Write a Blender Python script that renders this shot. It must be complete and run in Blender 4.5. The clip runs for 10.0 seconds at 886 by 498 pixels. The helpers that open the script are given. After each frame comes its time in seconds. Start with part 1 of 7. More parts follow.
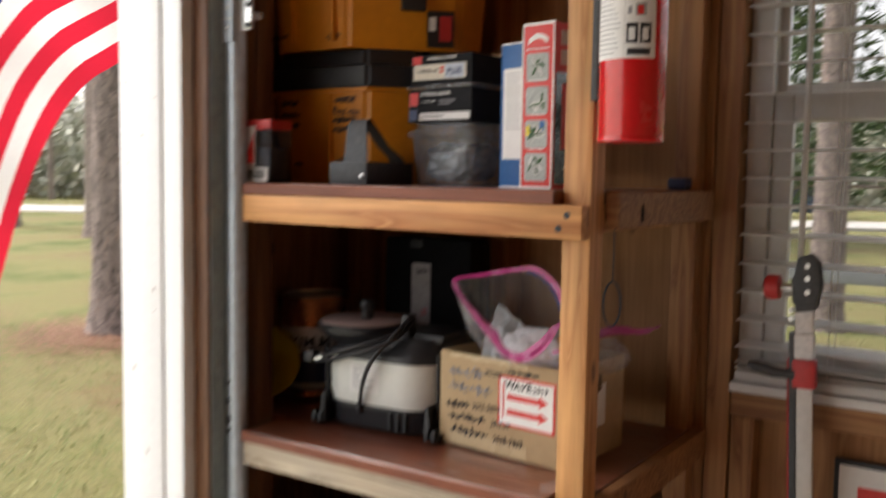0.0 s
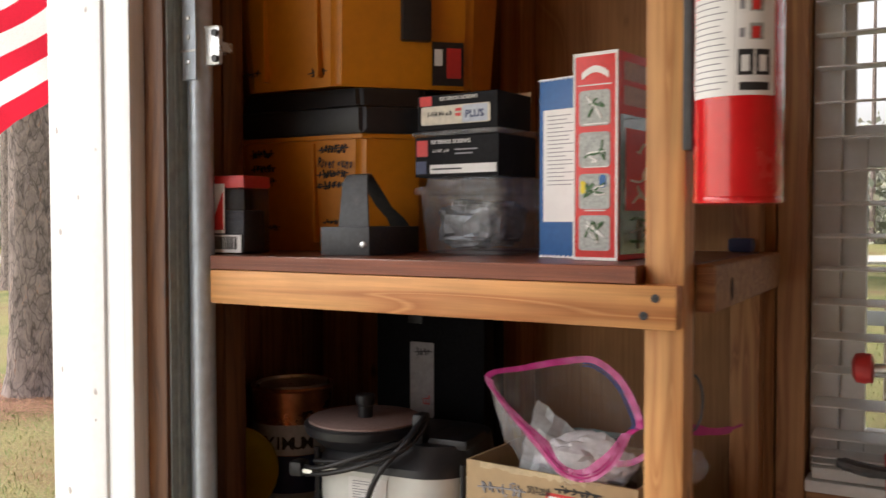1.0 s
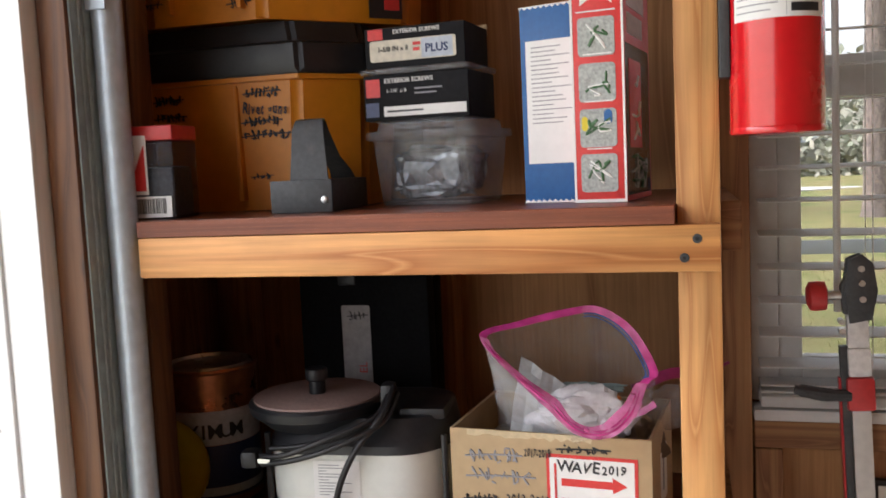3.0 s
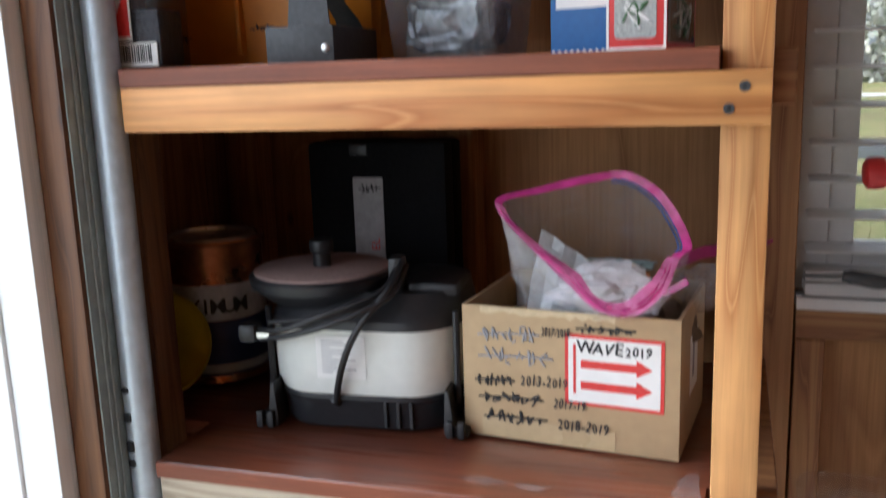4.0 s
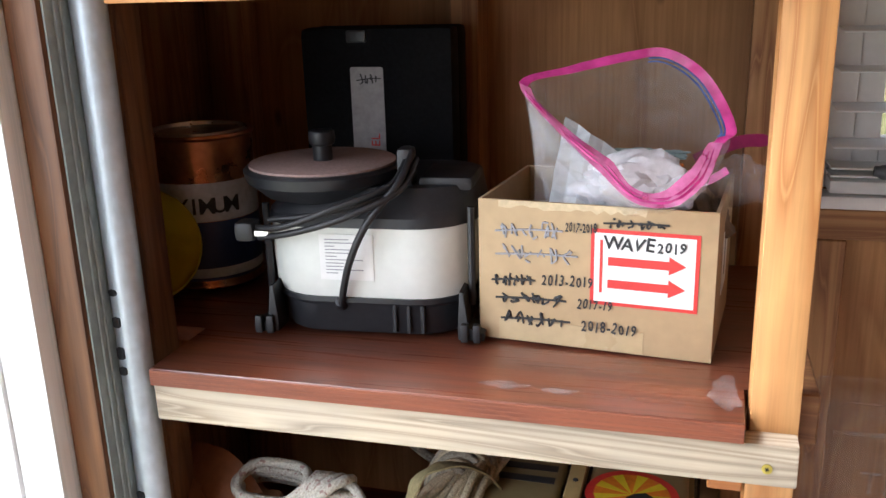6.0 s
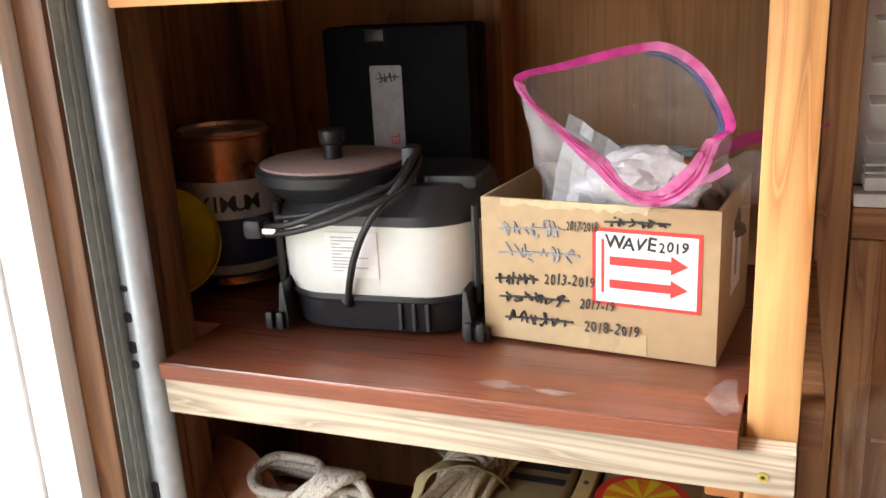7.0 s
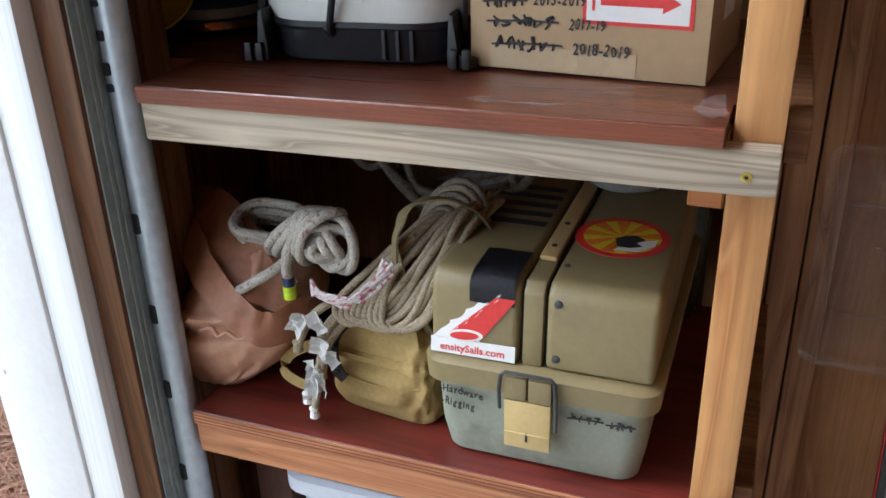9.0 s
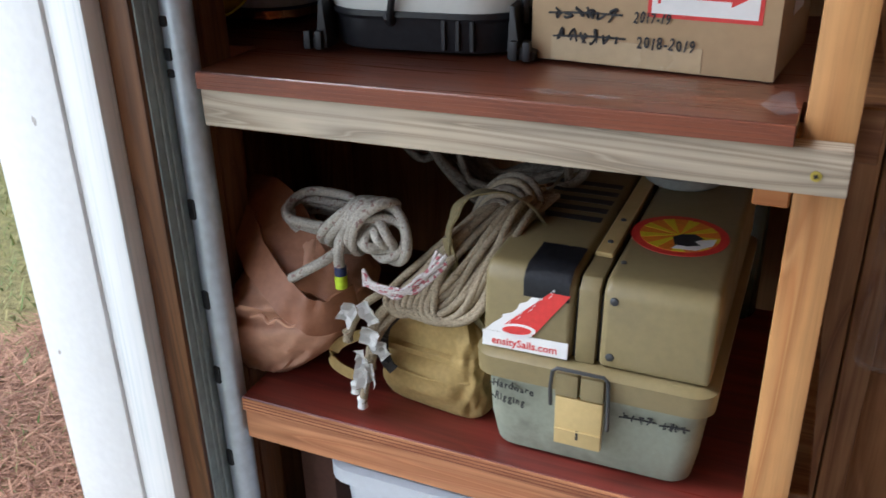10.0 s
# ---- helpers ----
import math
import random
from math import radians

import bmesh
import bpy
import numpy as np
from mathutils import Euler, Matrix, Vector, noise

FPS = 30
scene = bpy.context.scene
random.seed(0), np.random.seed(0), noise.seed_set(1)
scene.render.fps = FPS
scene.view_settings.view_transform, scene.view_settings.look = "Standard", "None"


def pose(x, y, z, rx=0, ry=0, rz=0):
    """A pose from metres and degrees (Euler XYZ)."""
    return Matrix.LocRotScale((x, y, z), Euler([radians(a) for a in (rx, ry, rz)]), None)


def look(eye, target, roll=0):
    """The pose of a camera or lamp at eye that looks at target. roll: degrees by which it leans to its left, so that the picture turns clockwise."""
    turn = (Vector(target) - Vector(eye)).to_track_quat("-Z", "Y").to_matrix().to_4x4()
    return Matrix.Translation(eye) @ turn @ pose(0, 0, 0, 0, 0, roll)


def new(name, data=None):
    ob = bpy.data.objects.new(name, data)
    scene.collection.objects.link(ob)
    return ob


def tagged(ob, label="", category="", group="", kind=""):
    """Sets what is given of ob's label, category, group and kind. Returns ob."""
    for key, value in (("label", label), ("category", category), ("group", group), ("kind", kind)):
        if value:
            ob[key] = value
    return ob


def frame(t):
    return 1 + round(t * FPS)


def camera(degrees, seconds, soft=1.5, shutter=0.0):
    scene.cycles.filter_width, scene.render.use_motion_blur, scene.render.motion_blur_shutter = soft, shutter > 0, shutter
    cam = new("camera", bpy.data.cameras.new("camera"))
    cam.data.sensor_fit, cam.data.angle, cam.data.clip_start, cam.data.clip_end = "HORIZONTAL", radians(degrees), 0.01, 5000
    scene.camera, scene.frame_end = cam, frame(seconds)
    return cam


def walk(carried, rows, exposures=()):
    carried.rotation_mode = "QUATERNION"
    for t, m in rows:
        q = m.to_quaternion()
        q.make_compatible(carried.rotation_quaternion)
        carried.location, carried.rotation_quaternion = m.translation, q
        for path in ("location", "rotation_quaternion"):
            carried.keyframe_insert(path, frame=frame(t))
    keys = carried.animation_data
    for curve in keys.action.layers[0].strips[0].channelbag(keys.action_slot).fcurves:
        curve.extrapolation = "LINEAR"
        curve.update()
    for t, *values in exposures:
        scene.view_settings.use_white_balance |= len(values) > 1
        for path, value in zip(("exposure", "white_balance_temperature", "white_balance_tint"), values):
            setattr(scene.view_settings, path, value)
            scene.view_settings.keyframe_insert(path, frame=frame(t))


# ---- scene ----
cam = camera(53.2, 10.0, shutter=0.5)
METRES, EYE, TILT, LEAN, TURN = 1.02, 1.4, 0.0, 0.0, 34.0
ROWS = [
    (0.0, 0.0, 0.0, 0.0, 0.08, -4.63, -0.94),
    (0.25, -0.0274, 0.0881, 0.014, -3.97, -1.77, -0.30),
    (0.5, -0.0525, 0.1652, 0.0241, -4.85, -0.97, -0.05),
    (1.0, -0.1085, 0.259, 0.0301, -4.5, -1.96, 0.1),
    (1.5, -0.2043, 0.3226, 0.0387, -10.27, -2.67, 2.65),
    (2.0, -0.2812, 0.3629, 0.035, -14.05, -3.5, 3.49),
    (3.5, -0.2744, 0.4302, 0.0099, -19.53, -7.08, 2.5),
    (4.0, -0.2471, 0.4683, -0.0245, -16.05, -11.36, 1.89),
    (4.5, -0.2666, 0.5002, -0.0473, -17.78, -15.47, 1.77),
    (5.0, -0.3182, 0.5277, -0.0526, -20.75, -15.16, 1.65),
    (5.5, -0.3069, 0.536, -0.0614, -20.01, -16.31, 1.2),
    (7.0, -0.2026, 0.5222, -0.0665, -13.0, -16.55, 2.79),
    (7.5, -0.2047, 0.5088, -0.0961, -11.89, -19.34, 2.4),
    (8.0, -0.2079, 0.5065, -0.1431, -13.48, -24.34, 1.8),
    (8.5, -0.2098, 0.5005, -0.1766, -14.23, -25.1, 1.82),
    (9.0, -0.215, 0.495, -0.1869, -13.7, -25.53, 1.44),
    (9.5, -0.2224, 0.4956, -0.1902, -12.27, -25.28, 0.59),
    (10.0, -0.2293, 0.5023, -0.1921, -10.82, -25.72, 1.08),
]
EXPOSURES = [(0.0, 0.06, 6750, 13), (0.5, 0.2, 6850, 13), (1.0, 0.2, 6800, 14), (2.0, 0.12, 6750, 14), (3.5, 0.52, 6000, 12), (4.5, 0.34, 5450, 9), (5.0, 0.34, 5350, 10), (5.5, 0.7, 5500, 11),
             (7.0, 1.28, 6400, 12), (7.5, 1.3, 6150, 13), (8.0, 0.92, 6200, 13), (8.5, 0.12, 5700, 10), (9.0, 0.03, 5550, 10), (9.5, 0.06, 5550, 10), (10.0, -0.06, 5600, 10)]
walk(cam, [(t, pose(0, 0, EYE, TILT, LEAN, TURN) @ pose(METRES * x, METRES * y, METRES * z, 90 + pitch, roll, yaw)) for t, x, y, z, yaw, pitch, roll in ROWS], EXPOSURES)

# ---- world, sun and door light ----
world = bpy.data.worlds.new("world")
scene.world = world
world.use_nodes = True
wn = world.node_tree
sky = wn.nodes.new("ShaderNodeTexSky")
sky.sky_type, sky.sun_disc = "NISHITA", False
sky.sun_elevation, sky.sun_rotation = radians(48), radians(-100)
sky.air_density, sky.dust_density, sky.ozone_density = 1.0, 4.0, 1.5
haze = wn.nodes.new("ShaderNodeHueSaturation")
haze.inputs["Saturation"].default_value, haze.inputs["Value"].default_value = 0.2, 2.4
wn.links.new(sky.outputs[0], haze.inputs["Color"])
wn.links.new(haze.outputs[0], wn.nodes["Background"].inputs[0])
wn.nodes["Background"].inputs[1].default_value = 0.15

sun = new("sun", bpy.data.lights.new("sun", "SUN"))
sun.data.energy, sun.data.angle, sun.data.color = 2.1, radians(14), (1.0, 0.97, 0.92)
sun.matrix_world = look((0, 0, 0), (math.cos(radians(48)) * 0.98, 0.17, -math.sin(radians(48))))

door_light = new("door_light", bpy.data.lights.new("door_light", "AREA"))
door_light.data.shape, door_light.data.size, door_light.data.size_y = "RECTANGLE", 3.2, 2.2
door_light.data.energy, door_light.data.color = 25.0, (0.95, 0.98, 1.0)
door_light.matrix_world = look((-1.75, -1.0, 1.15), (0.4, 0.35, 1.1))


# ---- materials ----
def base_mat(name):
    m = bpy.data.materials.new(name)
    m.use_nodes = True
    nt = m.node_tree
    return m, nt, nt.nodes["Principled BSDF"]


def node(nt, kind, **inputs):
    n = nt.nodes.new(kind)
    for key, value in inputs.items():
        n.inputs[key.replace("_", " ")].default_value = value
    return n


def ramp(nt, src, stops):
    r = nt.nodes.new("ShaderNodeValToRGB")
    while len(r.color_ramp.elements) < len(stops):
        r.color_ramp.elements.new(0.5)
    for e, (p, c) in zip(r.color_ramp.elements, stops):
        e.position = p
        e.color = (c, c, c, 1) if isinstance(c, (int, float)) else (*c, 1)
    nt.links.new(src, r.inputs[0])
    return r.outputs[0]


def mix(nt, kind, fac, a, b):
    n = nt.nodes.new("ShaderNodeMix")
    n.data_type, n.blend_type = "RGBA", kind
    for slot, v in ((0, fac), (6, a), (7, b)):
        if hasattr(v, "is_linked") or hasattr(v, "links"):
            nt.links.new(v, n.inputs[slot])
        else:
            n.inputs[slot].default_value = v if slot == 0 else (*v, 1)
    return n.outputs[2]


def shifted(nt, scale, rand=7.0):
    """Object coordinates, moved by the object's own random number, then scaled."""
    tc, oi = nt.nodes.new("ShaderNodeTexCoord"), nt.nodes.new("ShaderNodeObjectInfo")
    add = nt.nodes.new("ShaderNodeVectorMath")
    add.operation = "MULTIPLY_ADD"
    add.inputs[1].default_value = (rand, rand, rand)
    nt.links.new(oi.outputs["Random"], add.inputs[0])
    nt.links.new(tc.outputs["Object"], add.inputs[2])
    mp = nt.nodes.new("ShaderNodeMapping")
    mp.inputs["Scale"].default_value = scale
    nt.links.new(add.outputs[0], mp.inputs[0])
    return mp.outputs[0]


def bump(nt, bsdf, height, strength, dist=0.002):
    b = nt.nodes.new("ShaderNodeBump")
    b.inputs["Strength"].default_value, b.inputs["Distance"].default_value = strength, dist
    nt.links.new(height, b.inputs["Height"])
    nt.links.new(b.outputs[0], bsdf.inputs["Normal"])


def plain(name, color, rough=0.5, metal=0.0, var=0.12, scale=30.0, stain=0.15, relief=0.15, coat=0.0, dirt=(0.06, 0.05, 0.04)):
    """Painted, plastic, metal or cloth surface with fine grain, broad stains and a little relief."""
    m, nt, p = base_mat(name)
    v = shifted(nt, (1, 1, 1))
    fine = node(nt, "ShaderNodeTexNoise", Scale=scale * 5, Detail=4.0)
    broad = node(nt, "ShaderNodeTexNoise", Scale=scale * 0.5, Detail=6.0, Roughness=0.6)
    nt.links.new(v, fine.inputs["Vector"]), nt.links.new(v, broad.inputs["Vector"])
    lo, hi = [c * (1 - var) for c in color], [min(1, c * (1 + var)) for c in color]
    c1 = ramp(nt, fine.outputs[0], [(0.3, lo), (0.7, hi)])
    mask = ramp(nt, broad.outputs[0], [(0.55, 0.0), (0.75, stain)])
    nt.links.new(mix(nt, "MIX", mask, c1, dirt), p.inputs["Base Color"])
    nt.links.new(ramp(nt, broad.outputs[0], [(0.3, max(0.02, rough - 0.08)), (0.7, min(1, rough + 0.1))]), p.inputs["Roughness"])
    p.inputs["Metallic"].default_value, p.inputs["Coat Weight"].default_value = metal, coat
    if relief:
        bump(nt, p, fine.outputs[0], relief, 0.0008)
    return m


def wood(name, light, dark, axis, rough=0.55, ring=1.0, knots=True, grey=0.0, coat=0.0, across=26.0):
    """Softwood with growth rings, fine fibre and knots; axis is the way of the grain."""
    m, nt, p = base_mat(name)
    long = [across, across, across]
    long["xyz".index(axis)] = 1.6
    fib = [170.0, 170.0, 170.0]
    fib["xyz".index(axis)] = 5.0
    rings = node(nt, "ShaderNodeTexNoise", Scale=1.0, Detail=1.0, Distortion=0.6)
    nt.links.new(shifted(nt, long), rings.inputs["Vector"])
    wave = nt.nodes.new("ShaderNodeMath")
    wave.operation = "MULTIPLY"
    wave.inputs[1].default_value = 16.0 * ring
    nt.links.new(rings.outputs[0], wave.inputs[0])
    ping = nt.nodes.new("ShaderNodeMath")
    ping.operation = "PINGPONG"
    ping.inputs[1].default_value = 1.0
    nt.links.new(wave.outputs[0], ping.inputs[0])
    fibre = node(nt, "ShaderNodeTexNoise", Scale=1.0, Detail=5.0, Roughness=0.65)
    nt.links.new(shifted(nt, fib), fibre.inputs["Vector"])
    broad = node(nt, "ShaderNodeTexNoise", Scale=9.0, Detail=4.0)
    nt.links.new(shifted(nt, (1, 1, 1)), broad.inputs["Vector"])
    mid = [(a * 0.7 + b * 0.3) for a, b in zip(light, dark)]
    fcol = ramp(nt, fibre.outputs[0], [(0.25, 0.62), (0.6, 1.0)])
    col = mix(nt, "MULTIPLY", 0.8, ramp(nt, ping.outputs[0], [(0.0, light), (0.5, mid), (0.9, dark), (1.0, mid)]), fcol)
    col = mix(nt, "MULTIPLY", 0.7, col, ramp(nt, broad.outputs[0], [(0.3, 0.72), (0.65, 1.0)]))
    if grey:
        col = mix(nt, "MIX", ramp(nt, broad.outputs[0], [(0.35, grey), (0.7, grey * 0.5)]), col, (0.42, 0.39, 0.34))
    if knots:
        kn = [9.0, 9.0, 9.0]
        kn["xyz".index(axis)] = 4.0
        vor = node(nt, "ShaderNodeTexVoronoi", Scale=1.0)
        nt.links.new(shifted(nt, kn, 3.0), vor.inputs["Vector"])
        col = mix(nt, "MIX", ramp(nt, vor.outputs["Distance"], [(0.035, 0.85), (0.075, 0.0)]), col, [c * 0.3 for c in dark])
    nt.links.new(col, p.inputs["Base Color"])
    nt.links.new(ramp(nt, fibre.outputs[0], [(0.3, rough + 0.12), (0.7, rough - 0.08)]), p.inputs["Roughness"])
    p.inputs["Coat Weight"].default_value = coat
    p.inputs["Coat Roughness"].default_value = 0.3
    bump(nt, p, fibre.outputs[0], 0.25, 0.001)
    return m


def clear(name, color=(1, 1, 1), rough=0.05, mixin=0.35, ior=1.45, milk=0.85):
    """Thin clear plastic: mostly see-through, with gloss and a little milkiness."""
    m, nt, p = base_mat(name)
    out = nt.nodes["Material Output"]
    tr = nt.nodes.new("ShaderNodeBsdfTransparent")
    tr.inputs[0].default_value = (*color, 1)
    p.inputs["Base Color"].default_value = (*[milk * c for c in color], 1)
    p.inputs["Roughness"].default_value = rough
    p.inputs["IOR"].default_value = ior
    noi = node(nt, "ShaderNodeTexNoise", Scale=60.0, Detail=4.0)
    nt.links.new(shifted(nt, (1, 1, 1)), noi.inputs["Vector"])
    mx = nt.nodes.new("ShaderNodeMixShader")
    nt.links.new(ramp(nt, noi.outputs[0], [(0.35, mixin * 0.6), (0.7, min(1, mixin * 1.5))]), mx.inputs[0])
    nt.links.new(tr.outputs[0], mx.inputs[1]), nt.links.new(p.outputs[0], mx.inputs[2])
    nt.links.new(mx.outputs[0], out.inputs[0])
    bump(nt, p, noi.outputs[0], 0.3, 0.002)
    return m


def thin_paint(name):
    """White paint so thin that the grain of the board shows as fine cool streaks."""
    m, nt, p = base_mat(name)
    fibre = node(nt, "ShaderNodeTexNoise", Scale=1.0, Detail=5.0, Roughness=0.6)
    nt.links.new(shifted(nt, (230.0, 230.0, 3.5)), fibre.inputs["Vector"])
    broad = node(nt, "ShaderNodeTexNoise", Scale=14.0, Detail=4.0)
    nt.links.new(shifted(nt, (1, 1, 0.4)), broad.inputs["Vector"])
    streak = ramp(nt, fibre.outputs[0], [(0.34, (0.66, 0.71, 0.72)), (0.50, (0.82, 0.83, 0.83))])
    col = mix(nt, "MIX", ramp(nt, broad.outputs[0], [(0.45, 0.0), (0.70, 0.7)]), streak, (0.83, 0.83, 0.82))
    nt.links.new(col, p.inputs["Base Color"])
    p.inputs["Roughness"].default_value = 0.5
    bump(nt, p, fibre.outputs[0], 0.35, 0.0008)
    return m


PINE_Z = wood("pine_upright", (0.68, 0.35, 0.125), (0.49, 0.205, 0.06), "z", 0.5, 0.8)
PINE_X = wood("pine_rail", (0.72, 0.35, 0.115), (0.47, 0.165, 0.04), "x", 0.48, 0.4)
GREY_X = wood("weathered_rail", (0.60, 0.49, 0.34), (0.27, 0.19, 0.11), "x", 0.7, 0.9, grey=0.35)
LOW_X = wood("low_rail", (0.56, 0.25, 0.11), (0.38, 0.14, 0.055), "x", 0.55, 0.5)
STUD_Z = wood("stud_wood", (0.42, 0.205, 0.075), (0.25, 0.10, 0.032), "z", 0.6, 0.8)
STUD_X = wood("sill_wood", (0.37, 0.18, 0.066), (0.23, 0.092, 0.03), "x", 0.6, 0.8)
JAMB_Z = wood("jamb_wood", (0.180, 0.070, 0.020), (0.095, 0.033, 0.009), "z", 0.5, 0.9)
PLY_Z = wood("wall_plywood", (0.47, 0.235, 0.088), (0.34, 0.155, 0.055), "z", 0.65, 0.55, across=7.0)
PLANK_Z = wood("wall_plank", (0.40, 0.195, 0.08), (0.24, 0.10, 0.04), "z", 0.65, 0.6)
STAIN_X = wood("stained_shelf", (0.185, 0.047, 0.018), (0.105, 0.025, 0.010), "x", 0.30, 0.5, knots=False, grey=0.03, coat=0.5)
STAIN_LOW = wood("red_stained_shelf", (0.21, 0.027, 0.017), (0.12, 0.014, 0.009), "x", 0.35, 0.5, knots=False, grey=0.02, coat=0.35)
STAIN_UP = wood("plum_stained_shelf", (0.19, 0.058, 0.030), (0.11, 0.032, 0.017), "x", 0.35, 0.5, knots=False, coat=0.3)
PLY_EDGE = wood("ply_edge_stain", (0.27, 0.072, 0.027), (0.18, 0.045, 0.018), "x", 0.5, 0.8, knots=False)
SCUFF = clear("grey_scuff", (1, 1, 1), 0.9, 0.05)
PLY_CORE = plain("ply_glue_line", (0.19, 0.052, 0.022), 0.6)
WHITE_PAINT = plain("white_paint", (0.80, 0.80, 0.80), 0.45, 0, 0.03, 20, 0.10, 0.2, dirt=(0.45, 0.40, 0.36))
WHITE_GRAIN = thin_paint("white_painted_grain")
GALV = plain("galvanised_steel", (0.50, 0.56, 0.62), 0.48, 0.6, 0.10, 14, 0.25, 0.1, dirt=(0.30, 0.33, 0.33))
GALV_DULL = plain("dull_galvanised_steel", (0.30, 0.36, 0.36), 0.55, 0.3, 0.15, 14, 0.4, 0.1, dirt=(0.16, 0.20, 0.18))
STEEL = plain("bright_steel", (0.62, 0.62, 0.60), 0.3, 0.9, 0.1, 60, 0.2)
DARK_STEEL = plain("dark_steel", (0.050, 0.053, 0.056), 0.5, 0.2, 0.2, 40, 0.4, 0.2, dirt=(0.20, 0.17, 0.14))
BRASS = plain("yellow_zinc", (0.55, 0.45, 0.10), 0.35, 0.9, 0.1, 60, 0.2)
YELLOW_TUB = plain("yellow_tote_plastic", (0.56, 0.20, 0.007), 0.42, 0, 0.06, 14, 0.12, 0.2, dirt=(0.30, 0.10, 0.01))
YELLOW = plain("yellow_plastic", (0.52, 0.40, 0.015), 0.4, 0, 0.06, 14, 0.15, 0.1, dirt=(0.25, 0.18, 0.02))
CARD_BLACK = plain("black_printed_card", (0.010, 0.010, 0.012), 0.7, 0, 0.2, 30, 0.1, 0.1)
CARD_BLACK.node_tree.nodes["Principled BSDF"].inputs["Specular IOR Level"].default_value = 0.2
BLACK_PLASTIC = plain("black_plastic", (0.012, 0.012, 0.014), 0.45, 0, 0.25, 30, 0.12, 0.3, dirt=(0.06, 0.055, 0.05))
CHARCOAL = plain("charcoal_plastic", (0.015, 0.016, 0.019), 0.42, 0, 0.2, 30, 0.2, 0.3, dirt=(0.06, 0.055, 0.05))
BLACK_FELT = plain("black_case_plastic", (0.006, 0.006, 0.007), 0.85, 0, 0.3, 40, 0.05, 0.3)
BLACK_FELT.node_tree.nodes["Principled BSDF"].inputs["Specular IOR Level"].default_value = 0.15
WHITE_PLASTIC = plain("white_plastic", (0.68, 0.70, 0.66), 0.35, 0, 0.03, 18, 0.12, 0.1, dirt=(0.48, 0.46, 0.40))
BIN_WHITE = plain("bin_white_plastic", (0.66, 0.70, 0.76), 0.35, 0, 0.03, 18, 0.1, 0.1, dirt=(0.5, 0.5, 0.5))
PAPER = plain("white_paper", (0.78, 0.78, 0.76), 0.6, 0, 0.03, 20, 0.05, 0.1, dirt=(0.6, 0.56, 0.5))
INK = plain("black_ink", (0.02, 0.02, 0.022), 0.6, 0, 0.2, 90, 0.0, 0)
GREY_INK = plain("grey_print", (0.28, 0.28, 0.30), 0.6, 0, 0.2, 90, 0.0, 0)
RED_INK = plain("red_print", (0.62, 0.035, 0.030), 0.5, 0, 0.08, 40, 0.05, 0.1)
BLUE_INK = plain("blue_print", (0.010, 0.10, 0.30), 0.5, 0, 0.08, 40, 0.05, 0.1)
NAVY = plain("navy_print", (0.015, 0.028, 0.10), 0.4, 0, 0.1, 40, 0.1, 0.1)
YELLOW_INK = plain("yellow_print", (0.70, 0.55, 0.02), 0.5, 0, 0.05, 40, 0.05, 0)
ORANGE_INK = plain("orange_print", (0.70, 0.20, 0.015), 0.45, 0, 0.1, 40, 0.1, 0)
GREEN_INK = plain("green_print", (0.05, 0.14, 0.05), 0.5, 0, 0.2, 40, 0.1, 0)
PHOTO_GREY = plain("photo_grey", (0.36, 0.38, 0.36), 0.5, 0, 0.3, 60, 0.4, 0, dirt=(0.12, 0.14, 0.10))
CARDBOARD = plain("cardboard", (0.44, 0.315, 0.175), 0.75, 0, 0.05, 16, 0.18, 0.3, dirt=(0.30, 0.20, 0.11))
CARD_TAPE = plain("brown_packing_tape", (0.46, 0.345, 0.19), 0.3, 0, 0.05, 20, 0.1, 0.05, coat=0.4)
RED_GLOSS = plain("red_gloss_paint", (0.62, 0.010, 0.016), 0.22, 0, 0.04, 20, 0.04, 0.03, coat=0.8, dirt=(0.3, 0.02, 0.02))
RED_PLASTIC = plain("red_plastic", (0.50, 0.030, 0.030), 0.4, 0, 0.08, 30, 0.15, 0.1, dirt=(0.2, 0.03, 0.03))
KHAKI_PLASTIC = plain("khaki_plastic", (0.230, 0.182, 0.085), 0.40, 0, 0.05, 26, 0.45, 0.25, dirt=(0.15, 0.118, 0.062))
KHAKI_DARK = plain("dusty_khaki_plastic", (0.17, 0.128, 0.058), 0.5, 0, 0.08, 14, 0.45, 0.25, dirt=(0.09, 0.07, 0.045))
GREEN_GREY = plain("grey_green_plastic", (0.265, 0.285, 0.22), 0.5, 0, 0.07, 34, 0.75, 0.25, dirt=(0.11, 0.105, 0.085))
LATCH_TAN = plain("tan_latch_plastic", (0.52, 0.385, 0.16), 0.4, 0, 0.05, 30, 0.3, 0.1, dirt=(0.33, 0.23, 0.09))
BLACK_TAPE = plain("black_cloth_tape", (0.022, 0.023, 0.028), 0.42, 0, 0.2, 40, 0.2, 0.6, dirt=(0.07, 0.07, 0.07))
LEATHER = plain("tan_leather", (0.50, 0.27, 0.17), 0.55, 0, 0.10, 22, 0.45, 0.5, dirt=(0.36, 0.19, 0.11))
LEATHER_DARK = plain("brown_leather_flap", (0.33, 0.145, 0.075), 0.55, 0, 0.12, 22, 0.4, 0.5, dirt=(0.14, 0.06, 0.03))
CANVAS = plain("khaki_canvas", (0.38, 0.265, 0.095), 0.85, 0, 0.12, 40, 0.35, 0.8, dirt=(0.16, 0.11, 0.04))
